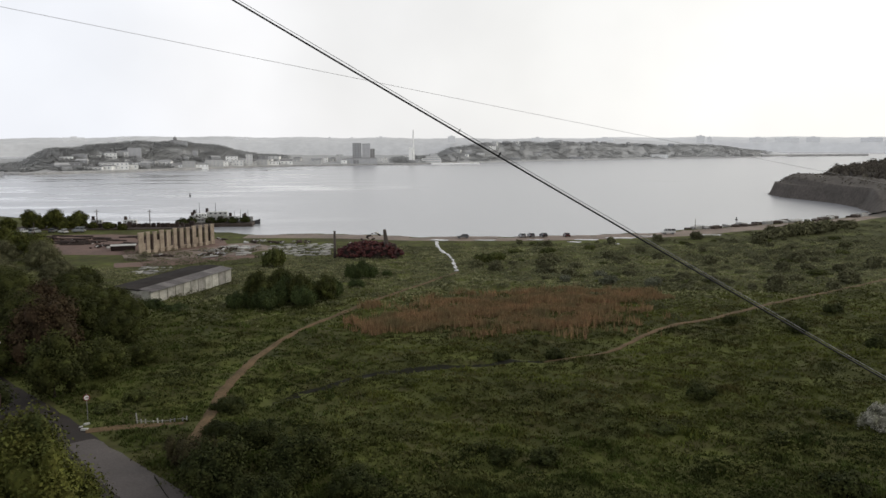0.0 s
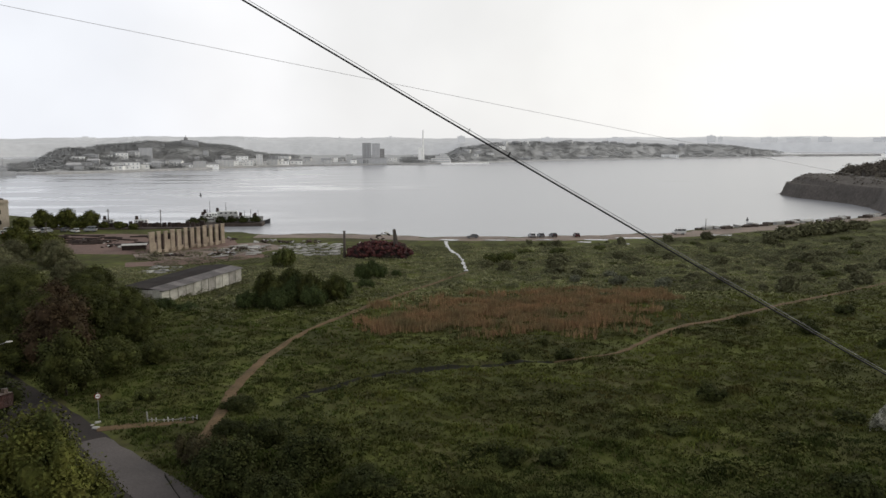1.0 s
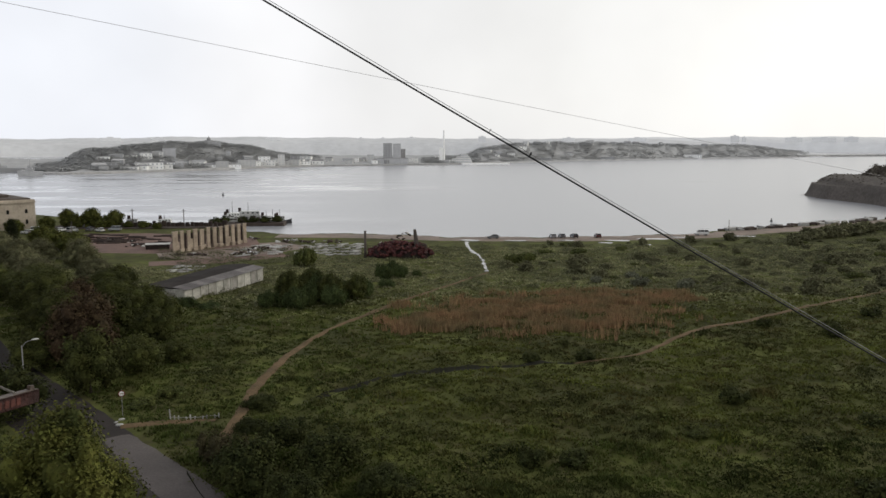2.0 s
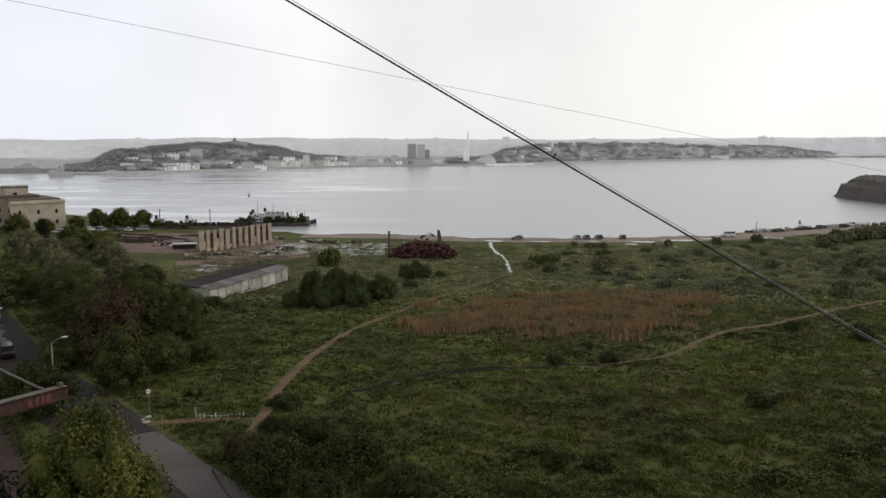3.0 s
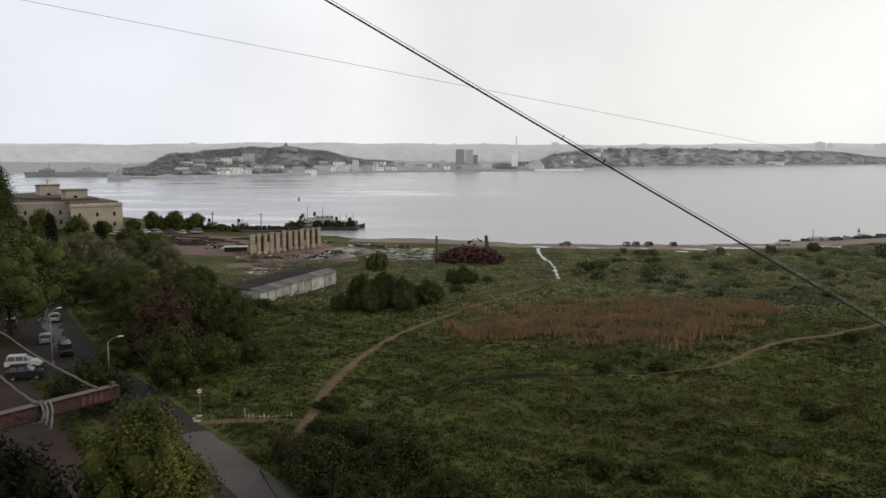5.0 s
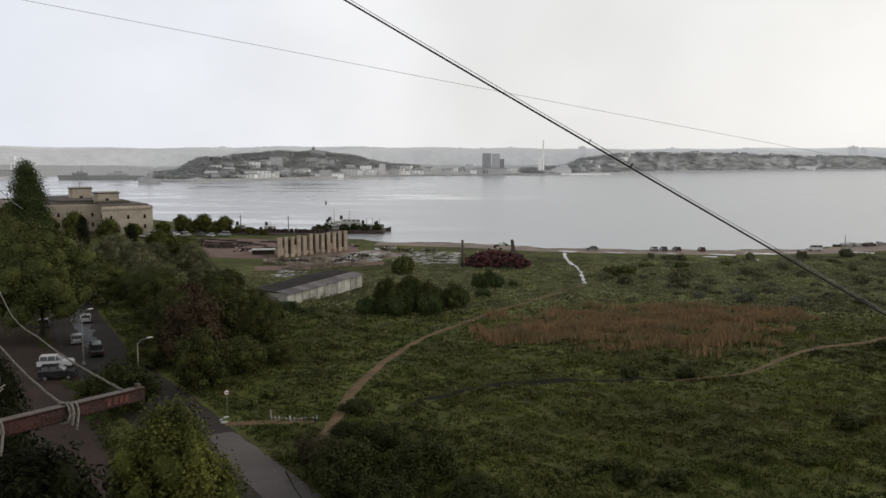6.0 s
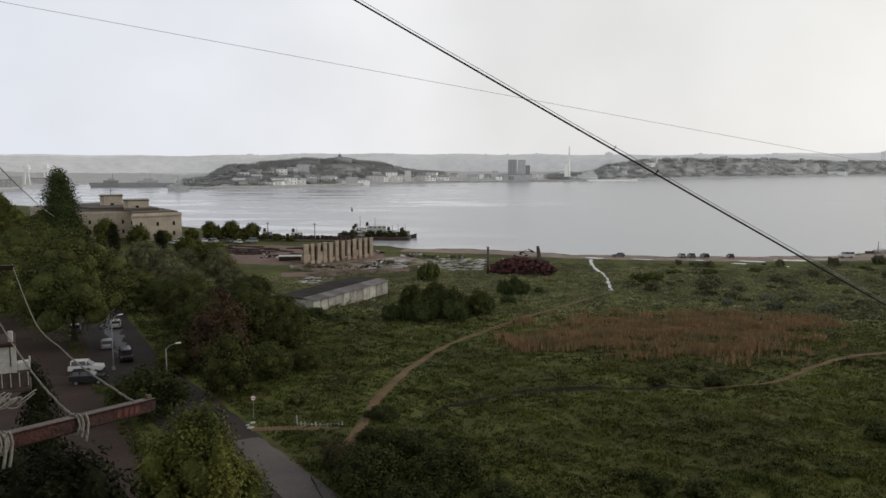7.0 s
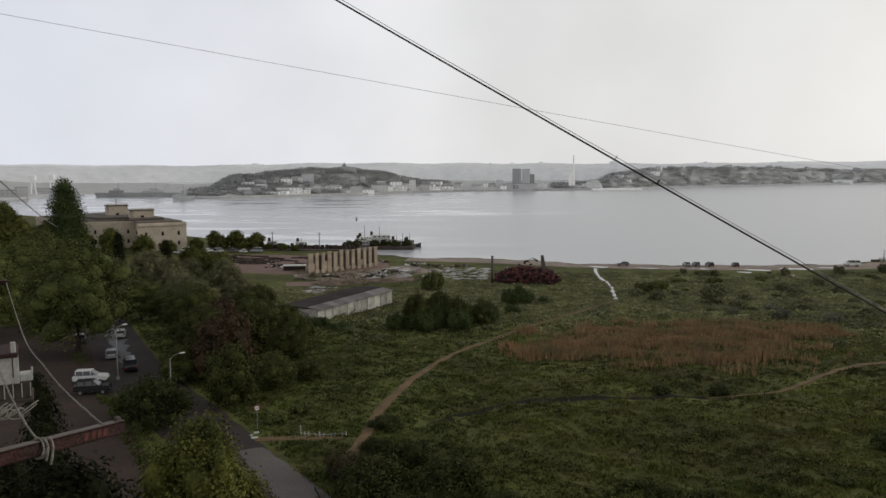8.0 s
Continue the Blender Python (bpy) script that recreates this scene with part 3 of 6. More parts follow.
# broad trees round the road
broad = make_tree(11, 12, 12.5, 2.2, 22000, 0.155, M["leaf"], "dense dark green broadleaf tree by the road", blobs_n=46)
plant(broad, [(-47, 110, 0.85, 0.80), (-54, 124, 0.95, 0.82), (-62, 138, 1.0, 0.66), (-70, 152, 1.0, 0.56), (-58, 158, 0.9, 0.50), (-76, 168, 0.85, 0.55),
              (-48, 134, 0.85, 0.62)], "trees along the road")
olive = make_tree(12, 12, 9.0, 0.8, 16000, 0.2, M["leaf_hazed"], "olive-green tree before the old fort, colour paled for haze", blobs_n=44)
plant(olive, [(-86, 188, 0.9, 0.66), (-72, 188, 0.75, 0.7), (-99, 208, 0.9, 0.9), (-86, 216, 0.8, 0.95), (-112, 222, 1.0, 0.9), (-92, 196, 0.8, 0.8), (-104, 232, 0.8, 0.75), (-122, 240, 0.9, 0.8), (-78, 205, 0.55, 0.6), (-118, 210, 0.9, 0.9)], "olive trees before the fort")
bright = make_tree(17, 14, 15, 3.0, 30000, 0.16, M["leaf_bright"], "tall fresh green tree shading parked cars", blobs_n=50)
plant(bright, [(-73.5, 120, 1.35, 0.84), (-100, 146, 1.25, 0.82), (-80, 154, 0.9, 0.60), (-97, 128, 1.2, 0.85), (-110, 165, 1.2, 0.90), (-122, 186, 1.2, 0.85), (-134, 205, 1.2, 0.85)], "tall trees by the cars")
lower = make_tree(23, 7.5, 6.2, 0.9, 8000, 0.165, M["leaf"], "low bushy tree at the road's edge", blobs_n=32)
plant(lower, [(-35.8, 90.0, 1.0, 1.05), (-33, 98, 0.9, 0.75), (-30, 105, 0.7, 0.6), (-36, 116, 0.9, 0.8), (-44, 122, 1.0, 1.0), (-38, 128, 0.9, 0.9), (-45, 142, 1.0, 0.8),
              (-62, 176, 1.0, 0.8), (-47, 100, 0.9, 0.8), (-21, 151, 0.85, 1.15), (-13, 152, 0.8, 1.1), (-17, 158, 0.75, 1.25), (-8, 156, 0.7, 1.05)], "low trees by the road")
rusty = make_tree(29, 9, 8.5, 1.2, 8000, 0.18, M["leaf_red"], "brownish half-bare tree among green ones", blobs_n=34)
plant(rusty, [(-41.5, 103, 1.05, 1.0), (-47, 116, 1.1, 0.95)], "brownish trees")
# poplar and dark trees at the fort
poplar = make_tree(31, 9.0, 27, 2.0, 30000, 0.21, M["leaf_mid"], "tall slender poplar beside the old fort", form="column", blobs_n=16)
plant(poplar, [(-131, 211, 1.15, 0.96)])
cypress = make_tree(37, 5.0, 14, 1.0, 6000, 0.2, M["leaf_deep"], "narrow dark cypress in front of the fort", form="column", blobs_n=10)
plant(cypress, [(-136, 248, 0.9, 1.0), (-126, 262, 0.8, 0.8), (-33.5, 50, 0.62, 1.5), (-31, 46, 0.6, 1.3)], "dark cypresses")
# the shade beside the building is put into this tree's leaf colour
shade_tree = make_tree(83, 7.5, 15.5, 4.0, 12000, 0.13, M["leaf_deep"], "tall tree close below the balcony, shade in its colour", blobs_n=44)
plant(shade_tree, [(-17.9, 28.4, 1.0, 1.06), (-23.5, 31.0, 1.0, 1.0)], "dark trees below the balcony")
# trees by the shore, bushes on the meadow
park = make_tree(41, 9.5, 8.6, 0.1, 4500, 0.30, M["leaf_near"], "rounded green tree near the waterfront", blobs_n=26)
plant(park, [(-134, 326, 0.9, 0.9), (-129, 322, 0.7, 0.8), (-124, 325, 1.0, 0.85), (-119, 321, 0.6, 0.7), (-115, 324, 0.95, 0.8), (-109, 322, 0.5, 0.6), (-146, 306, 0.7, 0.8), (-139, 318, 0.7, 0.8), (-102, 320, 0.55, 0.6), (-96, 318, 0.45, 0.6), (-120, 270, 1.0, 0.7), (-108, 250, 1.1, 0.7),
             (-96, 236, 1.1, 0.75), (-150, 292, 1.0, 0.9), (-178, 296, 1.1, 1.0), (-198, 310, 1.2, 1.0), (-226, 330, 1.2, 1.0), (-160, 262, 1.2, 1.0), (-184, 270, 1.2, 1.1), (-210, 290, 1.2, 1.1), (-168, 300, 1.1, 1.0), (-188, 304, 1.3, 1.25), (-178, 292, 1.2, 1.2), (-206, 318, 1.3, 1.0), (-240, 345, 1.3, 1.1), (-262, 372, 1.4, 1.1), (-285, 400, 1.4, 1.1), (-310, 430, 1.4, 1.1), (-330, 462, 1.4, 1.1), (-236, 300, 1.4, 1.2), (-262, 330, 1.4, 1.2), (-174, 240, 1.2, 1.0), (-196, 258, 1.2, 1.1), (-156, 226, 1.2, 1.0), (-150, 312, 0.7, 0.7), (-158, 304, 0.7, 0.7)], "waterfront trees")
thicket = make_bush(43, 7.5, 4.6, 5200, 0.19, M["leaf_mid"], "dense green thicket beside the shed")
plant(thicket, [(-25, 149, 0.6, 1.3), (-19, 146, 0.75, 1.3), (-12, 148, 0.7, 1.4), (-22, 158, 0.65, 1.6), (-16, 156, 0.7, 2.0), (-7, 160, 0.65, 1.7), (-9, 168, 0.6, 1.3), (-22, 151, 0.6, 1.7), (-17, 150, 0.65, 1.8), (-11, 156, 0.6, 1.7), (-3, 186, 0.6, 1.7), (1, 188, 0.55, 1.6), (-1, 193, 0.6, 1.8), (5, 191, 0.4, 1.2),
                (-41, 149, 0.8, 0.7), (-47, 147, 0.9, 0.8), (-35, 146, 0.7, 0.6), (-2, 172, 0.6, 0.8)], "thickets")
dark_thicket = make_bush(44, 7.5, 4.6, 6500, 0.15, M["leaf_dark"], "dense dark thicket at the footpath's end")
plant(dark_thicket, [(-15, 83, 0.55, 0.75), (-10.5, 71, 0.75, 1.0), (-6, 64, 0.9, 1.05), (-12.5, 62, 0.9, 1.1), (-1, 60, 0.7, 0.75), (-14.5, 75, 0.5, 0.7), (-8, 57, 0.8, 1.0)], "dark thickets")
brown_brush = make_bush(45, 5.0, 4.2, 2200, 0.10, M["leaf_brush"], "half-bare brownish brush beside dark thickets")
plant(brown_brush, [(-16.5, 68, 0.8, 1.0), (-14.5, 65.5, 0.8, 1.1)], "brownish brush")
shrub = make_bush(47, 3.2, 2.4, 1500, 0.15, M["leaf_dark"], "rounded dark shrub standing in the meadow")
SHRUBS = [(61, 122.5, 0.85, 1.0), (87, 155, 1.7, 1.1), (112, 168, 2.0, 0.8), (84, 130, 1.2, 0.8), (67.6, 113.5, 1.0, 1.1), (37.4, 81.5, 1.0, 0.8), (48.6, 73.4, 1.0, 0.7), (38.7, 67.2, 0.7, 0.9), (38, 55.5, 1.2, 0.9),
              (72.4, 101.4, 0.9, 1.1), (12, 65, 0.85, 1.0), (15.5, 64.5, 0.9, 0.8), (25.5, 101.5, 0.9, 0.8), (46.5, 196, 2.2, 0.9), (13.8, 139, 0.7, 0.8), (18, 101, 0.8, 0.8), (52, 214, 1.6, 0.8),
              (72, 222, 1.5, 0.8), (95, 205, 1.6, 0.8), (108, 190, 1.6, 0.8), (121, 206, 1.9, 0.8), (60, 252, 1.3, 0.8), (84, 258, 1.2, 0.9), (102, 262, 1.5, 0.8), (118, 266, 1.6, 0.9), (133, 250, 2.0, 0.8),
              (30, 208, 1.6, 0.8), (150, 270, 3.4, 0.6), (156, 272, 2.2, 0.9), (161, 276, 3.6, 0.6), (171, 281, 3.8, 0.6), (166, 278, 2.2, 1.0), (142, 264, 2.8, 0.5), (182, 289, 3.6, 0.55), (177, 284, 2.0, 0.9), (194, 296, 3.4, 0.5), (134, 190, 2.2, 0.8), (97, 120, 1.4, 0.9), (108, 140, 1.6, 0.8)]
plant(shrub, [p for p in SHRUBS if p[1] < 150], "meadow shrubs")
# shrubs past 150 m get the leaf colour with haze in it
far_shrub = make_bush(48, 3.2, 2.4, 1300, 0.19, M["leaf_hazed"], "shrub towards the shore, its colour paled for haze")
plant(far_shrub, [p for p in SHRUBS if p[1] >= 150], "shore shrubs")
silver = make_bush(53, 3.6, 2.6, 1500, 0.15, M["leaf_grey"], "silvery grey-green shrub in the meadow")
plant(silver, [(56, 172, 1.3, 0.8), (64, 166, 1.2, 0.9), (47, 178, 1.0, 0.7), (58, 186, 1.1, 0.7)], "silvery shrubs")
bloom = make_bush(59, 3.4, 2.2, 1500, 0.12, M["blossom"], "white-flowering shrub at the meadow's edge")
plant(bloom, [(50, 69.5, 1.0, 0.8), (53, 72.5, 0.9, 1.0)], "flowering shrubs")
green = make_bush(61, 4.0, 2.0, 1400, 0.18, M["leaf_bright"], "spreading light green bush")
plant(green, [(-25, 214, 1.6, 1.9), (-21, 190, 1.2, 1.3), (5, 90, 0.6, 0.7), (8, 84, 0.5, 0.7), (-26, 88, 0.8, 0.8), (-23, 94, 0.8, 0.9), (33, 215, 1.5, 1.0), (38, 222, 1.4, 1.0), (29, 70, 0.6, 0.7), (-28, 84, 0.8, 0.8)], "light green bushes")


def scattered_shrubs():
    """More low shrubs over the far meadow, of two kinds."""
    rng = random.Random(19)
    for i in range(120):
        y = rng.uniform(150, 262)
        x = rng.uniform(0.16, 0.68) * y
        if 112 < y < 178 and x < 68:
            continue
        proto = far_shrub if rng.random() < 0.7 else green
        set_down(proto, x, y, rng.uniform(0, 360), rng.uniform(0.5, 1.5), rng.uniform(0.45, 0.8))


scattered_shrubs()
M["headland"] = leaf_material("brownish_headland_scrub", (0.112, 0.098, 0.078), (0.076, 0.067, 0.054))


def wooded_back():
    """Low woods over the headland."""
    rng = np.random.default_rng(71)
    blobs = []
    for _ in range(1500):
        y = rng.uniform(362, 540)
        inland = 8 + 120 * rng.uniform(0, 1) ** 1.2
        x = np.interp(y, EDGE[:, 0], EDGE[:, 1]) + inland
        s = rng.uniform(0.4, 0.9) if inland < 42 else rng.uniform(1.2, 2.7)
        blobs.append((x, y, gz(x, y) + s * 0.5, s, s, s * rng.uniform(0.7, 1.3)))
    return crown_mesh("headland_scrub", blobs, 60000, 0.5, M["headland"], 72)


def cliff_face(gx, gy):
    return ground_z(gx + np.interp(gy, EDGE[:, 0], EDGE[:, 1]), gy) + 0.75 + 0.5 * lumps(gx * 2, gy, 3.0, 0.8)


def headland_cliff():
    """Bare rock at the headland's foot, following its edge."""
    me = grid_mesh("cliff", np.arange(-3, 46, 1.5), np.arange(356, 556, 2.0), cliff_face, M["rock"])
    for v in me.vertices:
        v.co.x += float(np.interp(v.co.y, EDGE[:, 0], EDGE[:, 1]))
    return me


tagged(new("cliff", headland_cliff()), "dark bare rock face of the headland", "cliff", kind="structure")
tagged(new("headland_scrub", wooded_back()), "dark scrub covering the rocky headland", "scrub", kind="stuff")


def clear_of_paths(x, y, gap=0.9):
    keep = np.ones(len(x), bool)
    for line, wide in ((PATH_WEST, gap), (PATH_EAST[4:], gap), ([(-8, 40), (-17, 55), (-26, 68), (-36, 81), (-47, 94), (-58, 108), (-70, 126), (-84, 148)], 5.0),
                       ([(-34, 52), (-46, 68), (-58, 84), (-70, 100), (-85, 118)], 8.0), ([(23.6, 199), (25.2, 231), (24, 268)], 1.6), ([(-28, 77.3), (-18.5, 78)], 0.9), (DITCH, 1.5)):
        c = spline(line, 1.5)
        for i in range(0, len(x), 4000):
            d = np.hypot(x[i:i + 4000, None] - c[:, 0], y[i:i + 4000, None] - c[:, 1]).min(1)
            keep[i:i + 4000] &= d > wide
    return keep


def blades(rng, x, y, height, width, per, lean):
    """Tufts of narrow triangular blades, fanned about each place."""
    n = len(x) * per
    px, py = np.repeat(x, per) + rng.normal(0, 0.18, n), np.repeat(y, per) + rng.normal(0, 0.18, n)
    h = np.repeat(height, per) * rng.uniform(0.6, 1.2, n)
    ang = rng.uniform(0, 2 * np.pi, n)
    w = np.repeat(width, per) * rng.uniform(0.6, 1.3, n)
    z = ground_z(px, py) - 0.05
    ca, sa = np.cos(ang), np.sin(ang)
    out = lean * h * rng.uniform(0.2, 1.0, n)
    a = np.stack([px - ca * w, py - sa * w, z], -1)
    b = np.stack([px + ca * w, py + sa * w, z], -1)
    c = np.stack([px - sa * out, py + ca * out, z + h], -1)
    return np.stack([a, b, c], 1).reshape(-1, 3), np.arange(n * 3).reshape(-1, 3)


def meadow_grass():
    rng = np.random.default_rng(83)
    n = 190000
    y = 52 + 205 * rng.uniform(0, 1, n) ** 1.5
    x = rng.uniform(-0.62, 0.75, n) * y
    x, y = x[(keep := clear_of_paths(x, y))], y[keep]
    bare = ((x < -28) & (y > 214 + 5 * lumps(x, y, 6, 1))) | ((x > 14) & (y > 252 + 6 * lumps(x, y, 8, 1))) | ((x < -8) & (y > 236) & (rng.uniform(0, 1, len(x)) < 0.6))
    x, y = x[~bare], y[~bare]
    patch = lumps(x, y, 3.4, 2.1) + 0.5 * lumps(x, y, 1.35, 0.5)
    keep = rng.uniform(-1.4, 0.9, len(x)) < patch
    x, y, patch = x[keep], y[keep], patch[keep]
    v, f = blades(rng, x, y, 0.26 + 0.28 * np.clip(patch, 0, 1), 0.06 + 0.0006 * y, 4, 0.9)
    # beyond about 158 m the tufts take the haze-paled colour
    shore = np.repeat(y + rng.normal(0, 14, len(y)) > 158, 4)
    # darker green tufts in the west and on the nearest ground
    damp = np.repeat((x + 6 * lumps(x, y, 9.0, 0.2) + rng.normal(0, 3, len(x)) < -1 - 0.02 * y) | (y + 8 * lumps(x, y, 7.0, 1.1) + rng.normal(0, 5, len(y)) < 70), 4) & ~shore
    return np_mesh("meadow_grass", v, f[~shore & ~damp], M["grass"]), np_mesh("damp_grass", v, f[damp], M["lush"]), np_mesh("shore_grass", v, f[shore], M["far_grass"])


for mesh, words in zip(meadow_grass(), ("long uneven meadow grass in damp green tufts", "dense dark green grass beside the road", "grass towards the shore, its colour paled for haze")):
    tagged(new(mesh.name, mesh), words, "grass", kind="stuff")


def reeds():
    rng = np.random.default_rng(89)
    x, y = rng.uniform(-4, 62, 75000), rng.uniform(112, 176, 75000)
    # two overlapping beds with ragged borders
    one = ((x - 27) / 21) ** 2 + ((y - 138) / 19) ** 2
    two = ((x - 46) / 20) ** 2 + ((y - 155) / 9) ** 2
    three = ((x - 11) / 12) ** 2 + ((y - 130) / 9) ** 2
    bed = np.minimum(np.minimum(one, two), three)
    keep = bed + 1.3 * lumps(x, y, 5.0, 0.4) + 0.7 * lumps(x, y, 9.0, 1.4) + 0.8 * lumps(x, y, 2.2, 0.9) + rng.normal(0, 0.5, len(x)) < 0.22
    x, y = x[keep], y[keep]
    v, f = blades(rng, x, y, 1.2 + 0.5 * lumps(x, y, 5.0, 2.0), np.full(len(x), 0.10), 3, 0.35)
    return np_mesh("reed_bed", v, f, M["dry"])


tagged(new("reed_bed", reeds()), "tall dry rust-brown reeds in the meadow", "reeds", kind="stuff")


def low_scrub():
    """Hummocks of scrub over the meadow, drawn out sideways, in two tones; the far tone is paled for haze."""
    rng = np.random.default_rng(97)
    n = 5200
    y = 54 + 205 * rng.uniform(0, 1, n) ** 0.9
    x = rng.uniform(-0.30, 0.74, n) * y
    keep = clear_of_paths(x, y, 1.9) & (rng.uniform(-1.0, 0.7, n) < lumps(x, y, 13.0, 0.9) + 0.3 * smoothstep(150, 200, y))
    x, y = list(x[keep]), list(y[keep])
    # thicker scrub behind the rubble shore
    for _ in range(900):
        a = rng.uniform(105, 262)
        x.append(a)
        y.append(float(shore_y(a)) - rng.uniform(26, 95))
    near, far = [], []
    # the overgrown bank of the ditch
    for a, b in spline(PATH_EAST[:5], 0.9):
        s = rng.uniform(0.4, 0.9)
        b = b + 1.7 + rng.normal(0, 0.3)
        near.append((a, b, gz(a, b) + 0.15, s * 1.2, s, s * 0.7))
    for a, b in zip(x, y):
        s = rng.uniform(0.5, 1.2) * (1.6 if rng.random() < 0.15 else 1.0)
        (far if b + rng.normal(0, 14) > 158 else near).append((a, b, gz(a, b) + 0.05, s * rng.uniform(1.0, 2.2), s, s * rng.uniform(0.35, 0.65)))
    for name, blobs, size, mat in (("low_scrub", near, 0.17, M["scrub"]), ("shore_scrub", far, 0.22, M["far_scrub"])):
        lv, lf = leaf_cloud(rng, blobs, 52 * len(blobs), size, 1.3)
        yield np_mesh(name, lv, lf, mat)


for mesh, words in zip(low_scrub(), ("low green scrub hummocks over the meadow", "scrub towards the shore, its colour paled for haze")):
    tagged(new(mesh.name, mesh), words, "scrub", kind="stuff")
# ---------------------------------------------------------------- wires and clothes line close to the camera
M["cable"] = material("black_cable_sheath", (0.018, 0.018, 0.020), (0.012, 0.012, 0.013), 0.55, 2.0, 30.0, 0.2)
M["thin_wire"] = material("grey_weathered_wire", (0.30, 0.29, 0.29), (0.2, 0.2, 0.2), 0.5, 2.0, 30.0)


def at_view(yaw, pitch, dist):
    """A place seen from the balcony at a compass angle (to the right) and height angle."""
    a, p = radians(yaw), radians(pitch)
    return Vector((math.sin(a) * math.cos(p) * dist, math.cos(a) * math.cos(p) * dist, EYE_Z + math.sin(p) * dist))


def wire(name, a, b, sag, radius, mat, label, sides=8, n=40):
    bm = bmesh.new()
    pts = [a.lerp(b, u) - Vector((0, 0, sag * 4 * u * (1 - u))) for u in np.linspace(0, 1, n)]
    tube(bm, pts, radius, sides)
    return tagged(part(name, bm, mat, smooth=True), label, "cable")
M["strand"] = material("pale_steel_strand", (0.30, 0.30, 0.31), (0.20, 0.20, 0.21), 0.4, 2.0, 30.0, metal=0.4)
M["rust"] = material("flaking_rust_red_paint", (0.056, 0.017, 0.014), (0.028, 0.014, 0.012), 0.8, 6.0, 45.0, 0.5, spread=0.4)
M["worn"] = material("worn_steel_edge", (0.15, 0.125, 0.11), (0.08, 0.055, 0.042), 0.6, 9.0, 60.0, 0.3)
M["rope"] = material("frayed_white_rope", (0.52, 0.49, 0.45), (0.33, 0.31, 0.28), 0.9, 20.0, 160.0, 0.8)

# overhead cable: a black sheathed cable with its carrying strand
CABLE_A, CABLE_B = at_view(-8.72, 9.80, 30) - STEP * 0.18, at_view(36.22, -14.9, 36) - STEP * 0.18
way = CABLE_B - CABLE_A
CABLE_A, CABLE_B = CABLE_A - way * 0.25, CABLE_B + way * 0.15
up = way.cross(Vector((0.1, 1, 0))).normalized()
if up.z < 0:
    up = -up


def cable_point(u, off):
    return CABLE_A.lerp(CABLE_B, u) - Vector((0, 0, 0.13 * 4 * u * (1 - u))) + up * off


def overhead_cable():
    ob = empty("overhead_cable", Matrix(), "black overhead cable clipped under a thin strand", "cable")
    us = np.linspace(0, 1, 50)
    bm = bmesh.new()
    tube(bm, [cable_point(u, 0.0) for u in us], 0.034, 10)
    part("sheath", bm, M["cable"], ob, smooth=True)
    bm = bmesh.new()
    tube(bm, [cable_point(u, 0.105 - 0.006 * math.sin(u * 40)) for u in us], 0.0125, 6)
    part("strand", bm, M["strand"], ob, "thin pale steel strand", smooth=True)
    for u in (0.405, 0.448):
        bm = bmesh.new()
        a, b = cable_point(u, -0.04), cable_point(u, 0.17)
        tube(bm, [a, b], 0.034 if u > 0.44 else 0.016, 6)
        part("clamp", bm, M["cable"], ob)


overhead_cable()
# the thin wire runs from the building's far corner out over the meadow
SPAN = at_view(-23.2, 8.50, 60), at_view(31.83, -1.75, 60)
EYE = Vector((0, 0, EYE_Z))
TILT = (SPAN[0] - EYE).cross(SPAN[1] - EYE)
WIRE_A = Vector((-21.6, 25.6, EYE_Z + (21.6 * TILT.x - 25.6 * TILT.y) / TILT.z))
wire("thin_wire", WIRE_A, SPAN[0].lerp(SPAN[1], 1.2), 0.06, 0.0075, M["thin_wire"], "thin grey wire crossing the sky")
wire("thin_wire", at_view(-36.3, 1.3, 11), at_view(-32.2, -3.6, 40), 0.1, 0.010, M["thin_wire"], "thin dark wire running down past the poplar")

# clothes-line bracket: a rusty channel standing out from the wall
TIP, ROOT = at_view(-25.43, -16.45, 2.48), at_view(-35.35, -17.75, 2.0)


def channel(a, b, height, depth, back):
    """An open steel channel from a to b; the flanges point away."""
    x = (b - a).normalized()
    y = Vector((0, 0, 1)).cross(x).normalized()
    length = (b - a).length
    m = Matrix.Translation(a) @ Matrix((x, y, x.cross(y))).transposed().to_4x4()
    bm = bmesh.new()
    for y0, y1, z0, z1 in ((0, 0.006, -height / 2, height / 2), (0, depth, height / 2 - 0.006, height / 2), (0, depth, -height / 2, -height / 2 + 0.006)):
        box(bm, -back, length, y0, y1, z0, z1, m)
    bmesh.ops.bevel(bm, geom=bm.edges[:], offset=0.0015, segments=1, affect="EDGES")
    return bm, m, length


def rope(name, pts, radius, parent=None, label=""):
    bm = bmesh.new()
    rng = random.Random(len(pts))
    c = spline(pts, 0.03)
    tube(bm, [Vector(p) + Vector((rng.uniform(-1, 1), rng.uniform(-1, 1), rng.uniform(-1, 1))) * radius * 0.25 for p in c], radius, 6)
    return part(name, bm, M["rope"], parent, label, smooth=True)


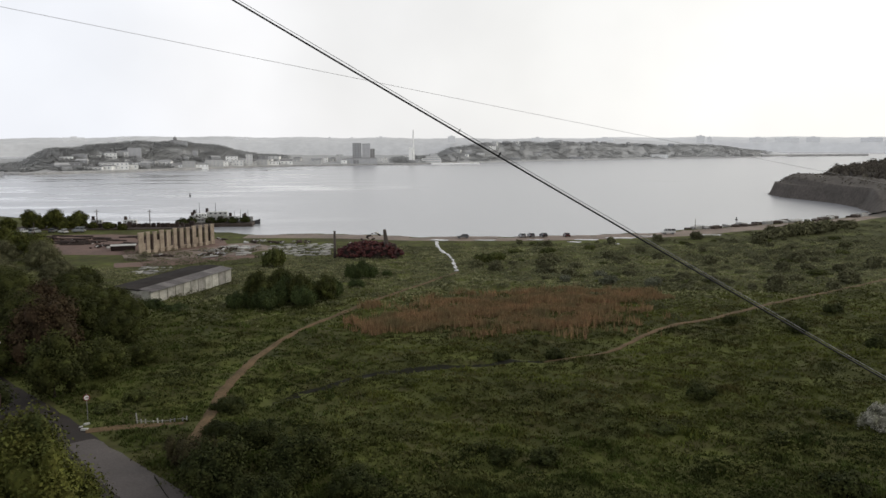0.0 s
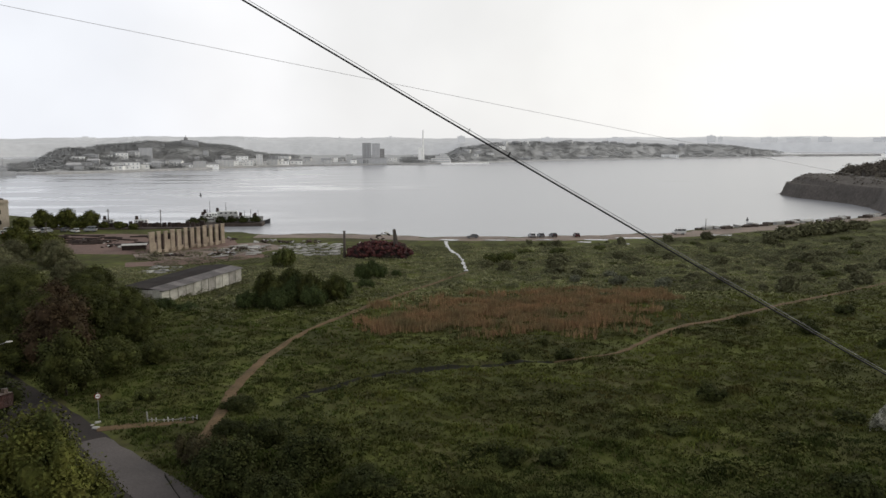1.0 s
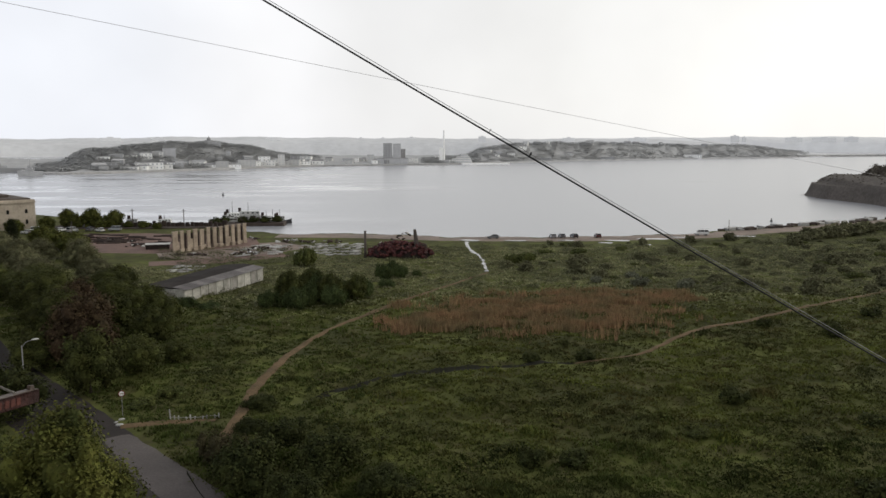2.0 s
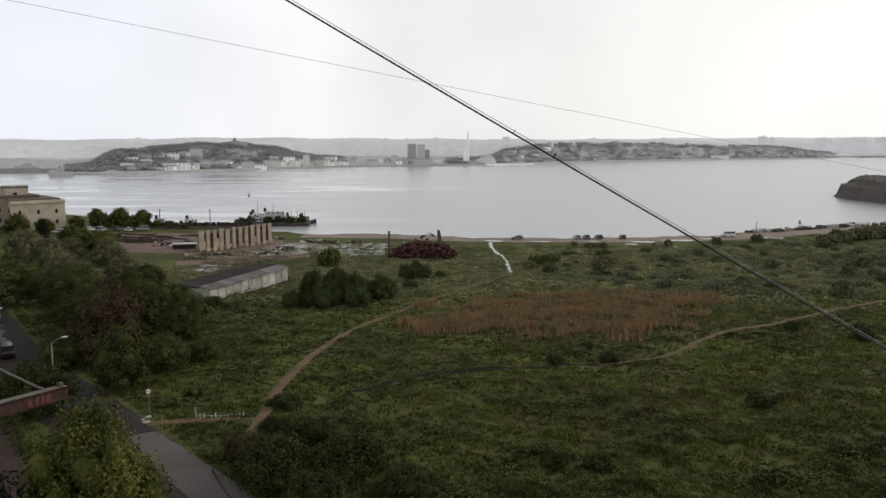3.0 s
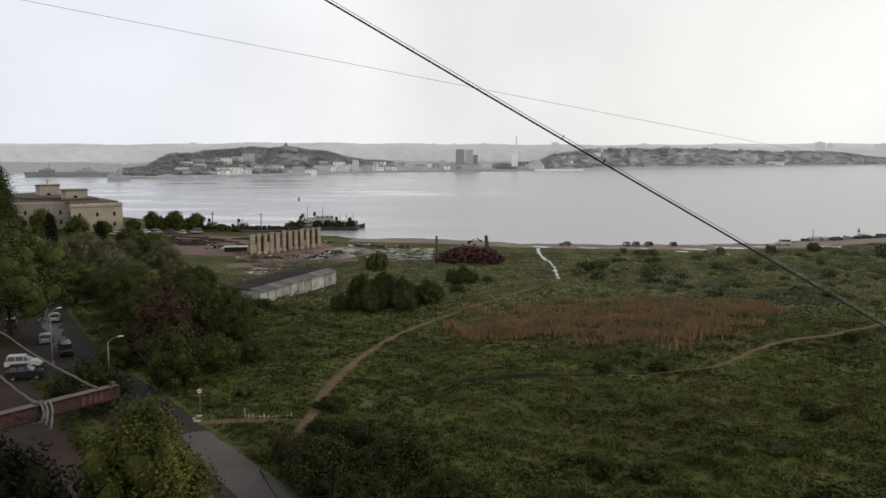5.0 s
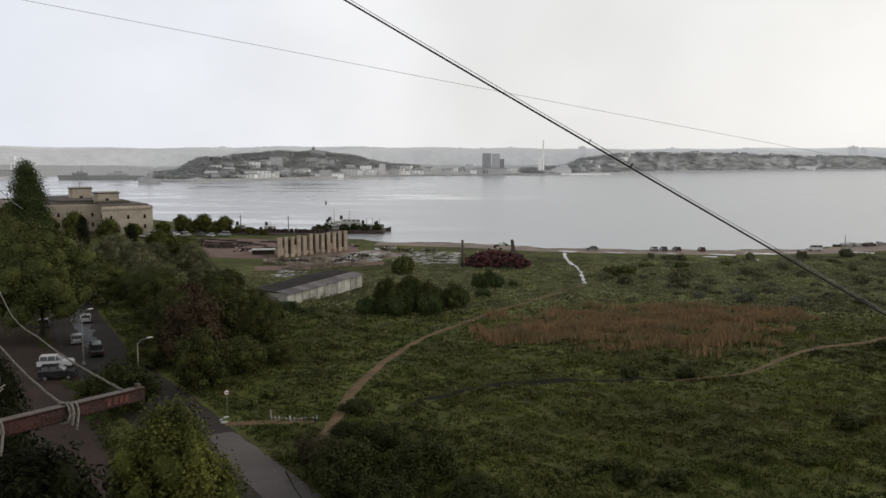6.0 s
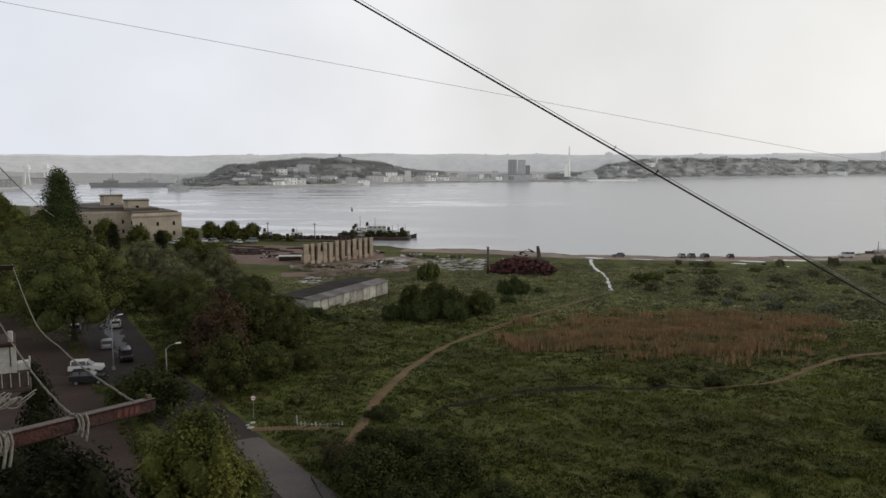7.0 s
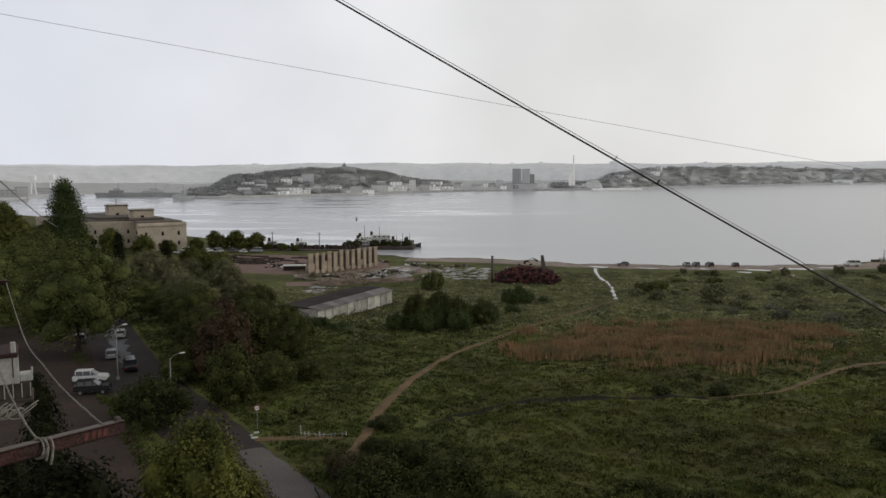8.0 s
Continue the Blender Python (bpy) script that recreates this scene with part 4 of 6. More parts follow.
def bracket(a, b, label):
    ob = empty("clothes_line_bracket", Matrix(), label, "bracket")
    bm, m, length = channel(a, b, 0.036, 0.030, 0.9)
    part("channel", bm, M["rust"], ob, smooth=False)
    bm = bmesh.new()
    box(bm, -0.9, length - 0.004, 0.001, 0.029, 0.0185, 0.0203, m)
    part("worn_edge", bm, M["worn"], ob, "scraped bare steel top")
    bm = bmesh.new()
    for i, u in enumerate((0.70, 0.75, 0.79, 0.83)):
        box(bm, length * u, length * u + 0.016, -0.0015, 0.001, -0.009, 0.010, m)
    part("scratches", bm, M["worn_red"], ob, "brighter red paint scratches")
    bm = bmesh.new()
    bmesh.ops.create_cone(bm, cap_ends=True, segments=6, radius1=0.011, radius2=0.009, depth=0.012, matrix=m @ Matrix.Translation((length - 0.02, 0.014, 0.025)))
    part("bolt", bm, M["worn"], ob)
    return m, length


M["worn_red"] = material("bare_red_primer", (0.112, 0.036, 0.028), (0.08, 0.028, 0.022), 0.8, 20.0, 90.0)
bracket_m, bracket_l = bracket(ROOT, TIP, "rusty red steel clothes-line bracket outside the balcony")
FAR_TIP = at_view(-34.5, -6.75, 7.0)
FAR_ROOT = FAR_TIP + Vector((-0.95, -0.12, -0.02))
bracket(FAR_ROOT, FAR_TIP, "second rusty clothes-line bracket farther along the facade")


def on_bar(u, z=0.021, y=0.014):
    return bracket_m @ Vector((bracket_l * u, y, z))


tagged(rope("clothes_line", [on_bar(0.85), at_view(-30.06, -13.74, 3.2), at_view(-31.7, -12.19, 4.0), at_view(-33.35, -10.3, 5.5), FAR_TIP], 0.0033), "frayed white rope strung between the brackets", "rope", "clothes lines")
tagged(rope("clothes_line", [on_bar(0.44), at_view(-31.88, -15.37, 2.5), at_view(-33.45, -13.35, 3.2), at_view(-34.94, -10.93, 4.5), at_view(-36.3, -8.3, 7.0)], 0.0033), "frayed white rope strung between the brackets", "rope", "clothes lines")


def loops(u, count, drop, seed):
    """Turns of rope knotted round the bar with hanging ends."""
    rng = random.Random(seed)
    ob = empty("rope_knot", Matrix(), "white rope knotted round the rusty bracket", "rope")
    for i in range(count):
        v = u + 0.018 * i
        ring = [on_bar(v + 0.010 * math.sin(a), 0.026 * math.cos(a), 0.014 + 0.024 * math.sin(a)) for a in np.linspace(0.4, 6.2, 12)]
        rope("turn", ring, 0.0030, ob)
    for i in range(2):
        v = u + 0.03 * i
        d = drop * rng.uniform(0.7, 1.2)
        rope("loose_end", [on_bar(v, 0.026, -0.006), on_bar(v + 0.012, 0.0, -0.012), on_bar(v + 0.006, -d, -0.010)], 0.0036, ob)


loops(0.44, 2, 0.040, 1)
loops(0.02, 3, 0.045, 2)
# ---------------------------------------------------------------- buildings and works
M["concrete"] = material("weathered_pale_concrete", (0.46, 0.38, 0.29), (0.28, 0.225, 0.175), 0.9, 0.35, 3.0, 0.5, spread=0.3)
M["concrete_dark"] = material("stained_dark_concrete", (0.085, 0.066, 0.055), (0.045, 0.034, 0.028), 0.9, 0.4, 3.0, 0.5, spread=0.3)
M["slab"] = material("pale_concrete_slabs", (0.50, 0.49, 0.47), (0.32, 0.31, 0.29), 0.8, 0.5, 3.0, 0.3, per="object", spread=0.25)
M["whitewash"] = material("patchy_whitewashed_wall", (0.46, 0.44, 0.40), (0.25, 0.24, 0.21), 0.9, 0.5, 3.0, 0.4, per="object")
M["bitumen"] = material("dark_bitumen_roof", (0.055, 0.049, 0.046), (0.034, 0.030, 0.028), 1.0, 0.25, 2.5, 0.3, spread=0.3, spec=0.05)
M["asbestos"] = material("grey_corrugated_roof_sheet", (0.20, 0.185, 0.18), (0.13, 0.12, 0.115), 0.85, 0.5, 3.0, 0.3, per="object")
M["red_iron"] = material("red_painted_drums", (0.100, 0.024, 0.023), (0.040, 0.018, 0.017), 0.7, 0.9, 6.0, 0.3, per="object", spread=0.35)
M["scrap"] = material("dark_rusty_scrap", (0.060, 0.040, 0.032), (0.032, 0.024, 0.020), 0.8, 0.8, 5.0, 0.5, per="object", spread=0.35)
M["red_earth"] = material("red_brown_gravel", (0.205, 0.130, 0.105), (0.135, 0.092, 0.078), 0.95, 0.15, 2.0, 0.6, spread=0.35)
M["limestone"] = material("cream_limestone_masonry", (0.53, 0.46, 0.37), (0.40, 0.34, 0.27), 0.9, 0.15, 1.4, 0.4, spread=0.22)
M["fort_roof"] = material("grey_brown_fort_roof", (0.120, 0.098, 0.080), (0.080, 0.066, 0.055), 0.9, 0.1, 1.0, 0.3, spread=0.25)
M["dark_void"] = material("unlit_opening", (0.020, 0.018, 0.016), (0.014, 0.013, 0.012), 0.9, 1.0)
M["white_paint"] = material("white_ship_paint", (0.68, 0.68, 0.66), (0.52, 0.52, 0.50), 0.5, 0.4, 3.0, per="object")
M["hull"] = material("dark_hull_paint", (0.045, 0.045, 0.050), (0.030, 0.028, 0.028), 0.6, 0.4, 3.0)
M["wood_post"] = material("grey_weathered_post", (0.12, 0.10, 0.085), (0.065, 0.055, 0.048), 0.9, 1.0, 9.0, 0.4)
M["galvanised"] = material("pale_lamp_post", (0.27, 0.265, 0.255), (0.19, 0.185, 0.18), 0.6, 1.0, 9.0)
M["glass_dark"] = material("dark_window_glass", (0.025, 0.028, 0.032), (0.020, 0.022, 0.026), 0.12, 0.5, spec=0.6)


def seg_frame(a, b):
    """A pose at a with x along the ground towards b."""
    ang = math.atan2(b[1] - a[1], b[0] - a[0])
    return Matrix.Translation((a[0], a[1], gz(*a))) @ Matrix.Rotation(ang, 4, "Z"), math.hypot(b[0] - a[0], b[1] - a[1])


def shared(name, me, parent, m=None):
    ob = new(name, me)
    ob.parent = parent
    if m is not None:
        ob.matrix_basis = m
    return ob


def mesh_of(bm, name, mat):
    me = bpy.data.meshes.new(name)
    bm.to_mesh(me)
    bm.free()
    me.materials.append(mat)
    return me


# roofless row of concrete bays
def concrete_bays():
    m, length = seg_frame((-69.1, 246.3), (-52.0, 269.5))
    ob = empty("concrete_frame", m, "roofless row of pale concrete piers on wet ground", "ruin")
    n = 11
    step = length / n
    rng = random.Random(7)
    for i in range(n + 1):
        x, h = i * step, 6.4 + rng.uniform(-0.25, 0.25)
        w = rng.uniform(1.25, 1.65) if i else 2.0
        bm = bmesh.new()
        box(bm, x - w / 2, x + w / 2, -0.12, 0.30, -0.3, h)
        box(bm, x - w / 2 - 0.12, x + w / 2 + 0.12, -0.2, 0.38, h, h + 0.35)
        box(bm, x - w / 2 - 0.1, x + w / 2 + 0.1, -0.3, -0.12, -0.3, 1.1)
        bmesh.ops.bevel(bm, geom=bm.edges[:], offset=0.06, segments=1, affect="EDGES")
        part("pier", bm, M["concrete"], ob)
        if i < n:
            if rng.random() < 0.5:
                part("infill_panel", bevelled_box(x + w / 2, x + step - w / 2, 0.1, 0.25, -0.3, rng.uniform(1.0, 4.4), 0.04), M["concrete"], ob)
            # wall coloured dark so that the gaps between piers look shaded
            bm = bmesh.new()
            box(bm, x + w / 2, x + step - w / 2, 0.42, 0.6, -0.3, h - 0.6)
            part("back_wall", bm, M["scrap"], ob, "dark rear wall, the gaps' shade in its colour")
            if rng.random() < 0.6:
                bm = bevelled_box(x + 0.7, x + step - 0.5, -1.6, -0.6, -0.2, rng.uniform(0.6, 1.4), 0.06)
                part("loose_block", bm, M["concrete"], ob)
    bm = bmesh.new()
    box(bm, 1.05, length, 0.32, 0.41, 5.2, 5.75)
    part("tie_beam", bm, M["concrete_dark"], ob)


concrete_bays()


def flat_shelter():
    ob = empty("flat_shelter", Matrix.Translation((-77.5, 256, gz(-77.5, 256))) @ Matrix.Rotation(radians(12), 4, "Z"), "low dark shelter with a pale flat roof", "shelter")
    part("wall", bevelled_box(-3.6, 3.6, -1.5, 1.5, -0.2, 1.5, 0.05), M["scrap"], ob)
    part("roof", bevelled_box(-3.9, 3.9, -1.9, 1.9, 1.5, 1.75, 0.05), M["slab"], ob, "pale concrete roof slab")


flat_shelter()


def shed():
    m, length = seg_frame((-42.4, 155.5), (-31.6, 184.5))
    m = Matrix.Translation((0, 0, -0.4)) @ m
    ob = empty("long_shed", m, "long derelict shed with whitewashed panel walls", "shed")
    depth, eave, top = 10.5, 2.5, 3.2
    part("inner_wall", bevelled_box(0.2, length - 0.3, 0.2, 0.3, -0.5, eave, 0.01), M["concrete_dark"], ob, "dark joints between the panels")
    n = 11
    step = length / n
    for i in range(n):
        part("wall_panel", bevelled_box(i * step + 0.10, (i + 1) * step - 0.10, 0, 0.25, -0.5, eave, 0.03), M["whitewash"], ob)
        part("roof_sheet", roof_sheet(i * step, (i + 1) * step, -0.5, 2.7, eave + 0.10, eave + 0.55), M["asbestos"], ob)
    for j in range(4):
        part("wall_panel", bevelled_box(-0.02, 0.22, 0.3 + j * depth / 4, (j + 1) * depth / 4 + 0.22, -0.5, eave + 0.2, 0.03), M["whitewash"], ob)
    part("end_wall", bevelled_box(length - 0.25, length, 0.3, depth, -0.5, eave + 0.2, 0.03), M["concrete_dark"], ob)
    part("rear_wall", bevelled_box(0.25, length - 0.3, depth - 0.25, depth, -0.5, eave, 0.03), M["concrete_dark"], ob)
    bm = bmesh.new()
    prof = [(2.6, eave + 0.50), (5.5, top), (depth + 0.5, eave + 0.15), (depth + 0.5, eave - 0.02), (5.5, top - 0.2), (2.6, eave + 0.3)]
    ends = [[bm.verts.new((x, y, z)) for y, z in prof] for x in (-0.4, length + 0.3)]
    for k in range(len(prof)):
        bm.faces.new((ends[0][k], ends[1][k], ends[1][(k + 1) % len(prof)], ends[0][(k + 1) % len(prof)]))
    bm.faces.new(ends[0])
    bm.faces.new(ends[1][::-1])
    part("main_roof", bm, M["bitumen"], ob, "dark patched bitumen roof")


def roof_sheet(x0, x1, y0, y1, z0, z1):
    """A corrugated sheet that slopes from (y0, z0) up to (y1, z1)."""
    bm = bmesh.new()
    n = 16
    low, high = [], []
    for k in range(n + 1):
        x, w = x0 + (x1 - x0) * k / n, 0.04 * (k % 2)
        low.append((bm.verts.new((x, y0, z0 + w)), bm.verts.new((x, y0, z0 + w - 0.05))))
        high.append((bm.verts.new((x, y1, z1 + w)), bm.verts.new((x, y1, z1 + w - 0.05))))
    for k in range(n):
        bm.faces.new((low[k][0], low[k + 1][0], high[k + 1][0], high[k][0]))
        bm.faces.new((low[k][1], high[k][1], high[k + 1][1], low[k + 1][1]))
        bm.faces.new((low[k][0], low[k][1], low[k + 1][1], low[k + 1][0]))
    return bm


shed()


def broken_wall(x, y, turn, n, label, seed):
    """Leaning whitewashed panels left standing beside the shed."""
    rng = random.Random(seed)
    ob = empty("broken_wall", Matrix.Translation((x, y, gz(x, y))) @ Matrix.Rotation(radians(turn), 4, "Z"), label, "wall")
    for k in range(n):
        bm = bmesh.new()
        w, h = rng.uniform(0.9, 1.7), rng.uniform(0.9, 2.4)
        vs = box(bm, 0, w, 0, 0.22, -0.6, h)
        for v in vs:
            if v.co.z > 0:
                v.co.z += rng.uniform(-0.4, 0.3)
        bmesh.ops.bevel(bm, geom=bm.edges[:], offset=0.03, segments=1, affect="EDGES")
        bmesh.ops.transform(bm, verts=bm.verts, matrix=Matrix.Translation((k * 1.75, rng.uniform(-0.3, 0.3), 0)) @ Matrix.Rotation(rng.uniform(-0.12, 0.12), 4, "X"))
        part("wall_panel", bm, M["whitewash"], ob)


broken_wall(-53.5, 160.5, -32, 3, "ruined whitewashed wall panels beside the shed", 2)
broken_wall(-47.5, 155.0, 14, 3, "low broken whitewashed panels at the shed's end", 5)
# scattered concrete slabs
SLAB_MESH = mesh_of(bevelled_box(-1.5, 1.5, -0.45, 0.45, -0.05, 0.22, 0.04), "concrete_slab", M["slab"])


def slabs(count, box_xy, label, group, seed, turn, size=1.0):
    rng = random.Random(seed)
    x0, x1, y0, y1 = box_xy
    for _ in range(count):
        x, y = rng.uniform(x0, x1), rng.uniform(y0, y1)
        ob = new("concrete_slab", SLAB_MESH)
        ob.matrix_world = Matrix.Translation((x, y, gz(x, y) + rng.uniform(0.0, 0.30))) @ Euler((rng.uniform(-0.08, 0.08), rng.uniform(-0.06, 0.06), radians(turn + rng.gauss(0, 14)))).to_matrix().to_4x4()
        s = size * rng.uniform(0.45, 1.05)
        ob.scale = (s, s * rng.uniform(0.35, 1.0), 1)
        tagged(ob, label, "slab", group)


slabs(104, (-31, -11, 236, 264), "pale concrete slab lying in rows on grass", "slabs in the works yard", 3, 24)
slabs(26, (-48, -36, 236, 262), "pale wet concrete slab on muddy ground", "slabs by the piers", 5, 12, 1.5)
slabs(26, (-60.5, -52.5, 203, 216), "pale slab fragment heaped on the grass", "slab heap", 8, 30, 0.9)
slabs(10, (-6, 8, 262, 270), "pale concrete slab near the shore", "slabs near the shore", 9, 15, 0.9)


def drum_mesh():
    bm = bmesh.new()
    for z0, z1, r in ((-0.55, 0.55, 0.36), (-0.58, -0.50, 0.39), (-0.22, -0.16, 0.38), (0.16, 0.22, 0.38), (0.50, 0.58, 0.39)):
        bmesh.ops.create_cone(bm, cap_ends=True, segments=10, radius1=r, radius2=r, depth=z1 - z0, matrix=Matrix.Translation((0, 0, (z0 + z1) / 2)))
    return mesh_of(bm, "drum", M["red_iron"])


def drum_pile():
    rng = random.Random(12)
    ob = empty("drum_pile", Matrix.Translation((0, 0, 0)), "heap of red-painted rusty iron drums", "scrap heap")
    me = drum_mesh()
    for _ in range(300):
        u, v = rng.uniform(-1, 1), rng.uniform(-1, 1)
        if u * u + v * v > 1:
            continue
        x, y = 1.0 + 10.5 * u, 233 + 5.5 * v
        top = 4.3 * (1 - (u * u + v * v)) ** 0.6
        shared("drum", me, ob, Matrix.Translation((x, y, gz(x, y) + 0.35 + max(0.0, top - rng.uniform(0, 0.7)))) @ Euler((rng.uniform(1.2, 1.9), rng.uniform(-0.4, 0.4), rng.choice((0.5, 2.1)) + rng.gauss(0, 0.25))).to_matrix().to_4x4())
    bm = bmesh.new()
    bmesh.ops.create_icosphere(bm, subdivisions=3, radius=1, matrix=Matrix.Translation((1, 233.4, 1.0)) @ Matrix.Diagonal((9.4, 4.8, 4.0, 1)))
    for w in bm.verts:
        w.co += noise.noise_vector(w.co * 0.7) * 0.5
    part("packed_core", bm, M["scrap"], ob, "dark rusty scrap packed between drums")


drum_pile()


def scrap_heap(x, y, rx, ry, h, label, seed, mat="scrap"):
    rng = random.Random(seed)
    ob = empty("scrap_heap", Matrix.Translation((x, y, gz(x, y))), label, "scrap heap")
    for i in range(26):
        u, v = rng.uniform(-1, 1), rng.uniform(-1, 1)
        s = rng.uniform(0.3, 0.9)
        bm = bevelled_box(-s, s, -s * 0.5, s * 0.5, -s * 0.25, s * 0.25, 0.05)
        bmesh.ops.transform(bm, verts=bm.verts, matrix=Matrix.Translation((u * rx, v * ry, h * (1 - min(1, u * u + v * v)) + 0.1)) @ Euler((rng.uniform(-0.5, 0.5), rng.uniform(-0.5, 0.5), rng.uniform(0, 3))).to_matrix().to_4x4())
        part("scrap_piece", bm, M[mat] if rng.random() < 0.8 else M["slab"], ob)


scrap_heap(3, 240, 6.5, 3, 6.4, "dark scrap heaped behind red drums", 2)
scrap_heap(-56, 279, 7, 3, 1.2, "low heap of dark rubble by the quay", 4)
scrap_heap(-44, 252, 4, 3, 0.8, "rusty scrap among wet slabs", 6)


for i, (x, y, rx, ry, h) in enumerate(((-84, 264, 6, 3, 0.6), (-97, 276, 8, 3, 0.7), (-47, 241, 4, 2, 0.5), (-63, 240, 5, 2, 0.4), (-36, 270, 6, 3, 0.7), (-110, 284, 7, 2, 0.8), (-75, 284, 8, 3, 0.9), (-26, 270, 7, 3, 0.5))):
    scrap_heap(x, y, rx, ry, h, "low scatter of rusty scrap and broken concrete", 30 + i)


def leaning_pylon():
    ob = empty("leaning_pylon", Matrix.Translation((6.6, 232, gz(6.6, 232))) @ Matrix.Rotation(radians(-7), 4, "Y"), "grey broken concrete pylon leaning over drums", "pylon")
    bm = bmesh.new()
    bmesh.ops.create_cone(bm, cap_ends=True, segments=4, radius1=1.05, radius2=0.5, depth=8.4, matrix=Matrix.Translation((0, 0, 4.1)) @ Matrix.Diagonal((1, 0.6, 1, 1)))
    bmesh.ops.bevel(bm, geom=bm.edges[:], offset=0.08, segments=1, affect="EDGES")
    part("shaft", bm, M["wood_post"], ob)
    part("broken_wing", bevelled_box(0.3, 3.0, -0.3, 0.3, 0, 3.6, 0.3), M["scrap"], ob)


leaning_pylon()


def post(x, y, height, radius, label, arm=False):
    ob = empty("utility_pole", Matrix.Translation((x, y, gz(x, y))), label, "pole")
    bm = bmesh.new()
    tube(bm, [(0, 0, -0.3), (0, 0, height * 0.5), (0, 0, height)], [radius, radius * 0.9, radius * 0.75], 8)
    part("shaft", bm, M["wood_post"], ob, smooth=True)
    part("cap", bevelled_box(-radius, radius, -radius, radius, height - 0.02, height + 0.12, 0.02), M["wood_post"], ob)
    if arm:
        part("crossarm", bevelled_box(-0.9, 0.9, -0.06, 0.06, height - 0.6, height - 0.45, 0.02), M["wood_post"], ob)


post(-9.2, 231, 8.0, 0.42, "stout pale concrete post beside red drums")
post(-107, 322, 7.6, 0.22, "dark wooden pole on the quay", True)
post(-86.5, 322, 7.4, 0.20, "dark wooden pole on the quay", True)
post(-115, 282, 6.5, 0.16, "thin pale pole among the trees")
post(-104, 254, 7.2, 0.16, "thin pale pole among the trees")
ribbon("yard", [(-122, 286), (-104, 280), (-84, 272), (-66, 268), (-48, 272)], [34, 50, 56, 50, 24], M["red_earth"], "red-brown gravel yard by the quay", "yard", 0.07, 2.0, 1.0)
ribbon("yard", [(-70, 222), (-58, 226), (-46, 233), (-34, 240)], [12, 16, 16, 10], M["red_earth"], "bare brown earth between the shed and the piers", "yard", 0.05, 2.0, 2.5)
ribbon("yard", [(-72, 238), (-58, 244), (-44, 256), (-34, 264)], [18, 26, 30, 22], M["shore"], "muddy works yard with standing water", "yard", 0.06, 2.0, 1.2)


def loose_pipes():
    """Rusty pipes and rails lying about the gravel yard."""
    rng = random.Random(61)
    bm = bmesh.new()
    tube(bm, [(-4.5, 0, 0), (0, 0, 0.03), (4.5, 0, 0)], 0.22, 8)
    me = mesh_of(bm, "steel_pipe", M["scrap"])
    for i in range(58):
        x, y = rng.uniform(-128, -74), 0
        y = 282 + 0.18 * (x + 100) * -1 + rng.uniform(-12, 14)
        ob = new("steel_pipe", me)
        ob.matrix_world = Matrix.Translation((x, y, gz(x, y) + 0.26)) @ Matrix.Rotation(radians(-6 + rng.gauss(0, 9)), 4, "Z")
        ob.scale = (rng.uniform(0.4, 1.0), rng.uniform(0.8, 1.6), 1.0)
        tagged(ob, "rusty steel pipe lying on red gravel", "pipe", "pipes in the yard")


loose_pipes()


def quay():
    ob = empty("quay", Matrix(), "low concrete quay with dark mooring blocks", "quay")
    bm = bmesh.new()
    for x0, x1, y0, y1, z in ((-140, -72, 318, 332, 1.7), (-80, -66, 318, 349, 1.6), (-66, -48.5, 338, 347, 1.4)):
        box(bm, x0, x1, y0, y1, -1.5, z)
    bmesh.ops.bevel(bm, geom=bm.edges[:], offset=0.15, segments=1, affect="EDGES")
    part("deck", bm, M["concrete_dark"], ob)
    me = mesh_of(bevelled_box(-0.95, 0.95, -0.7, 0.7, 0, 1.9, 0.15), "mooring_block", M["scrap"])
    rng = random.Random(4)
    for i in range(26):
        shared("mooring_block", me, ob, Matrix.Translation((-118 + i * 1.9, 324 + rng.uniform(-0.4, 0.4), 1.65)) @ Matrix.Diagonal((rng.uniform(0.6, 1.0), 1, rng.uniform(0.7, 1.25), 1)))


quay()


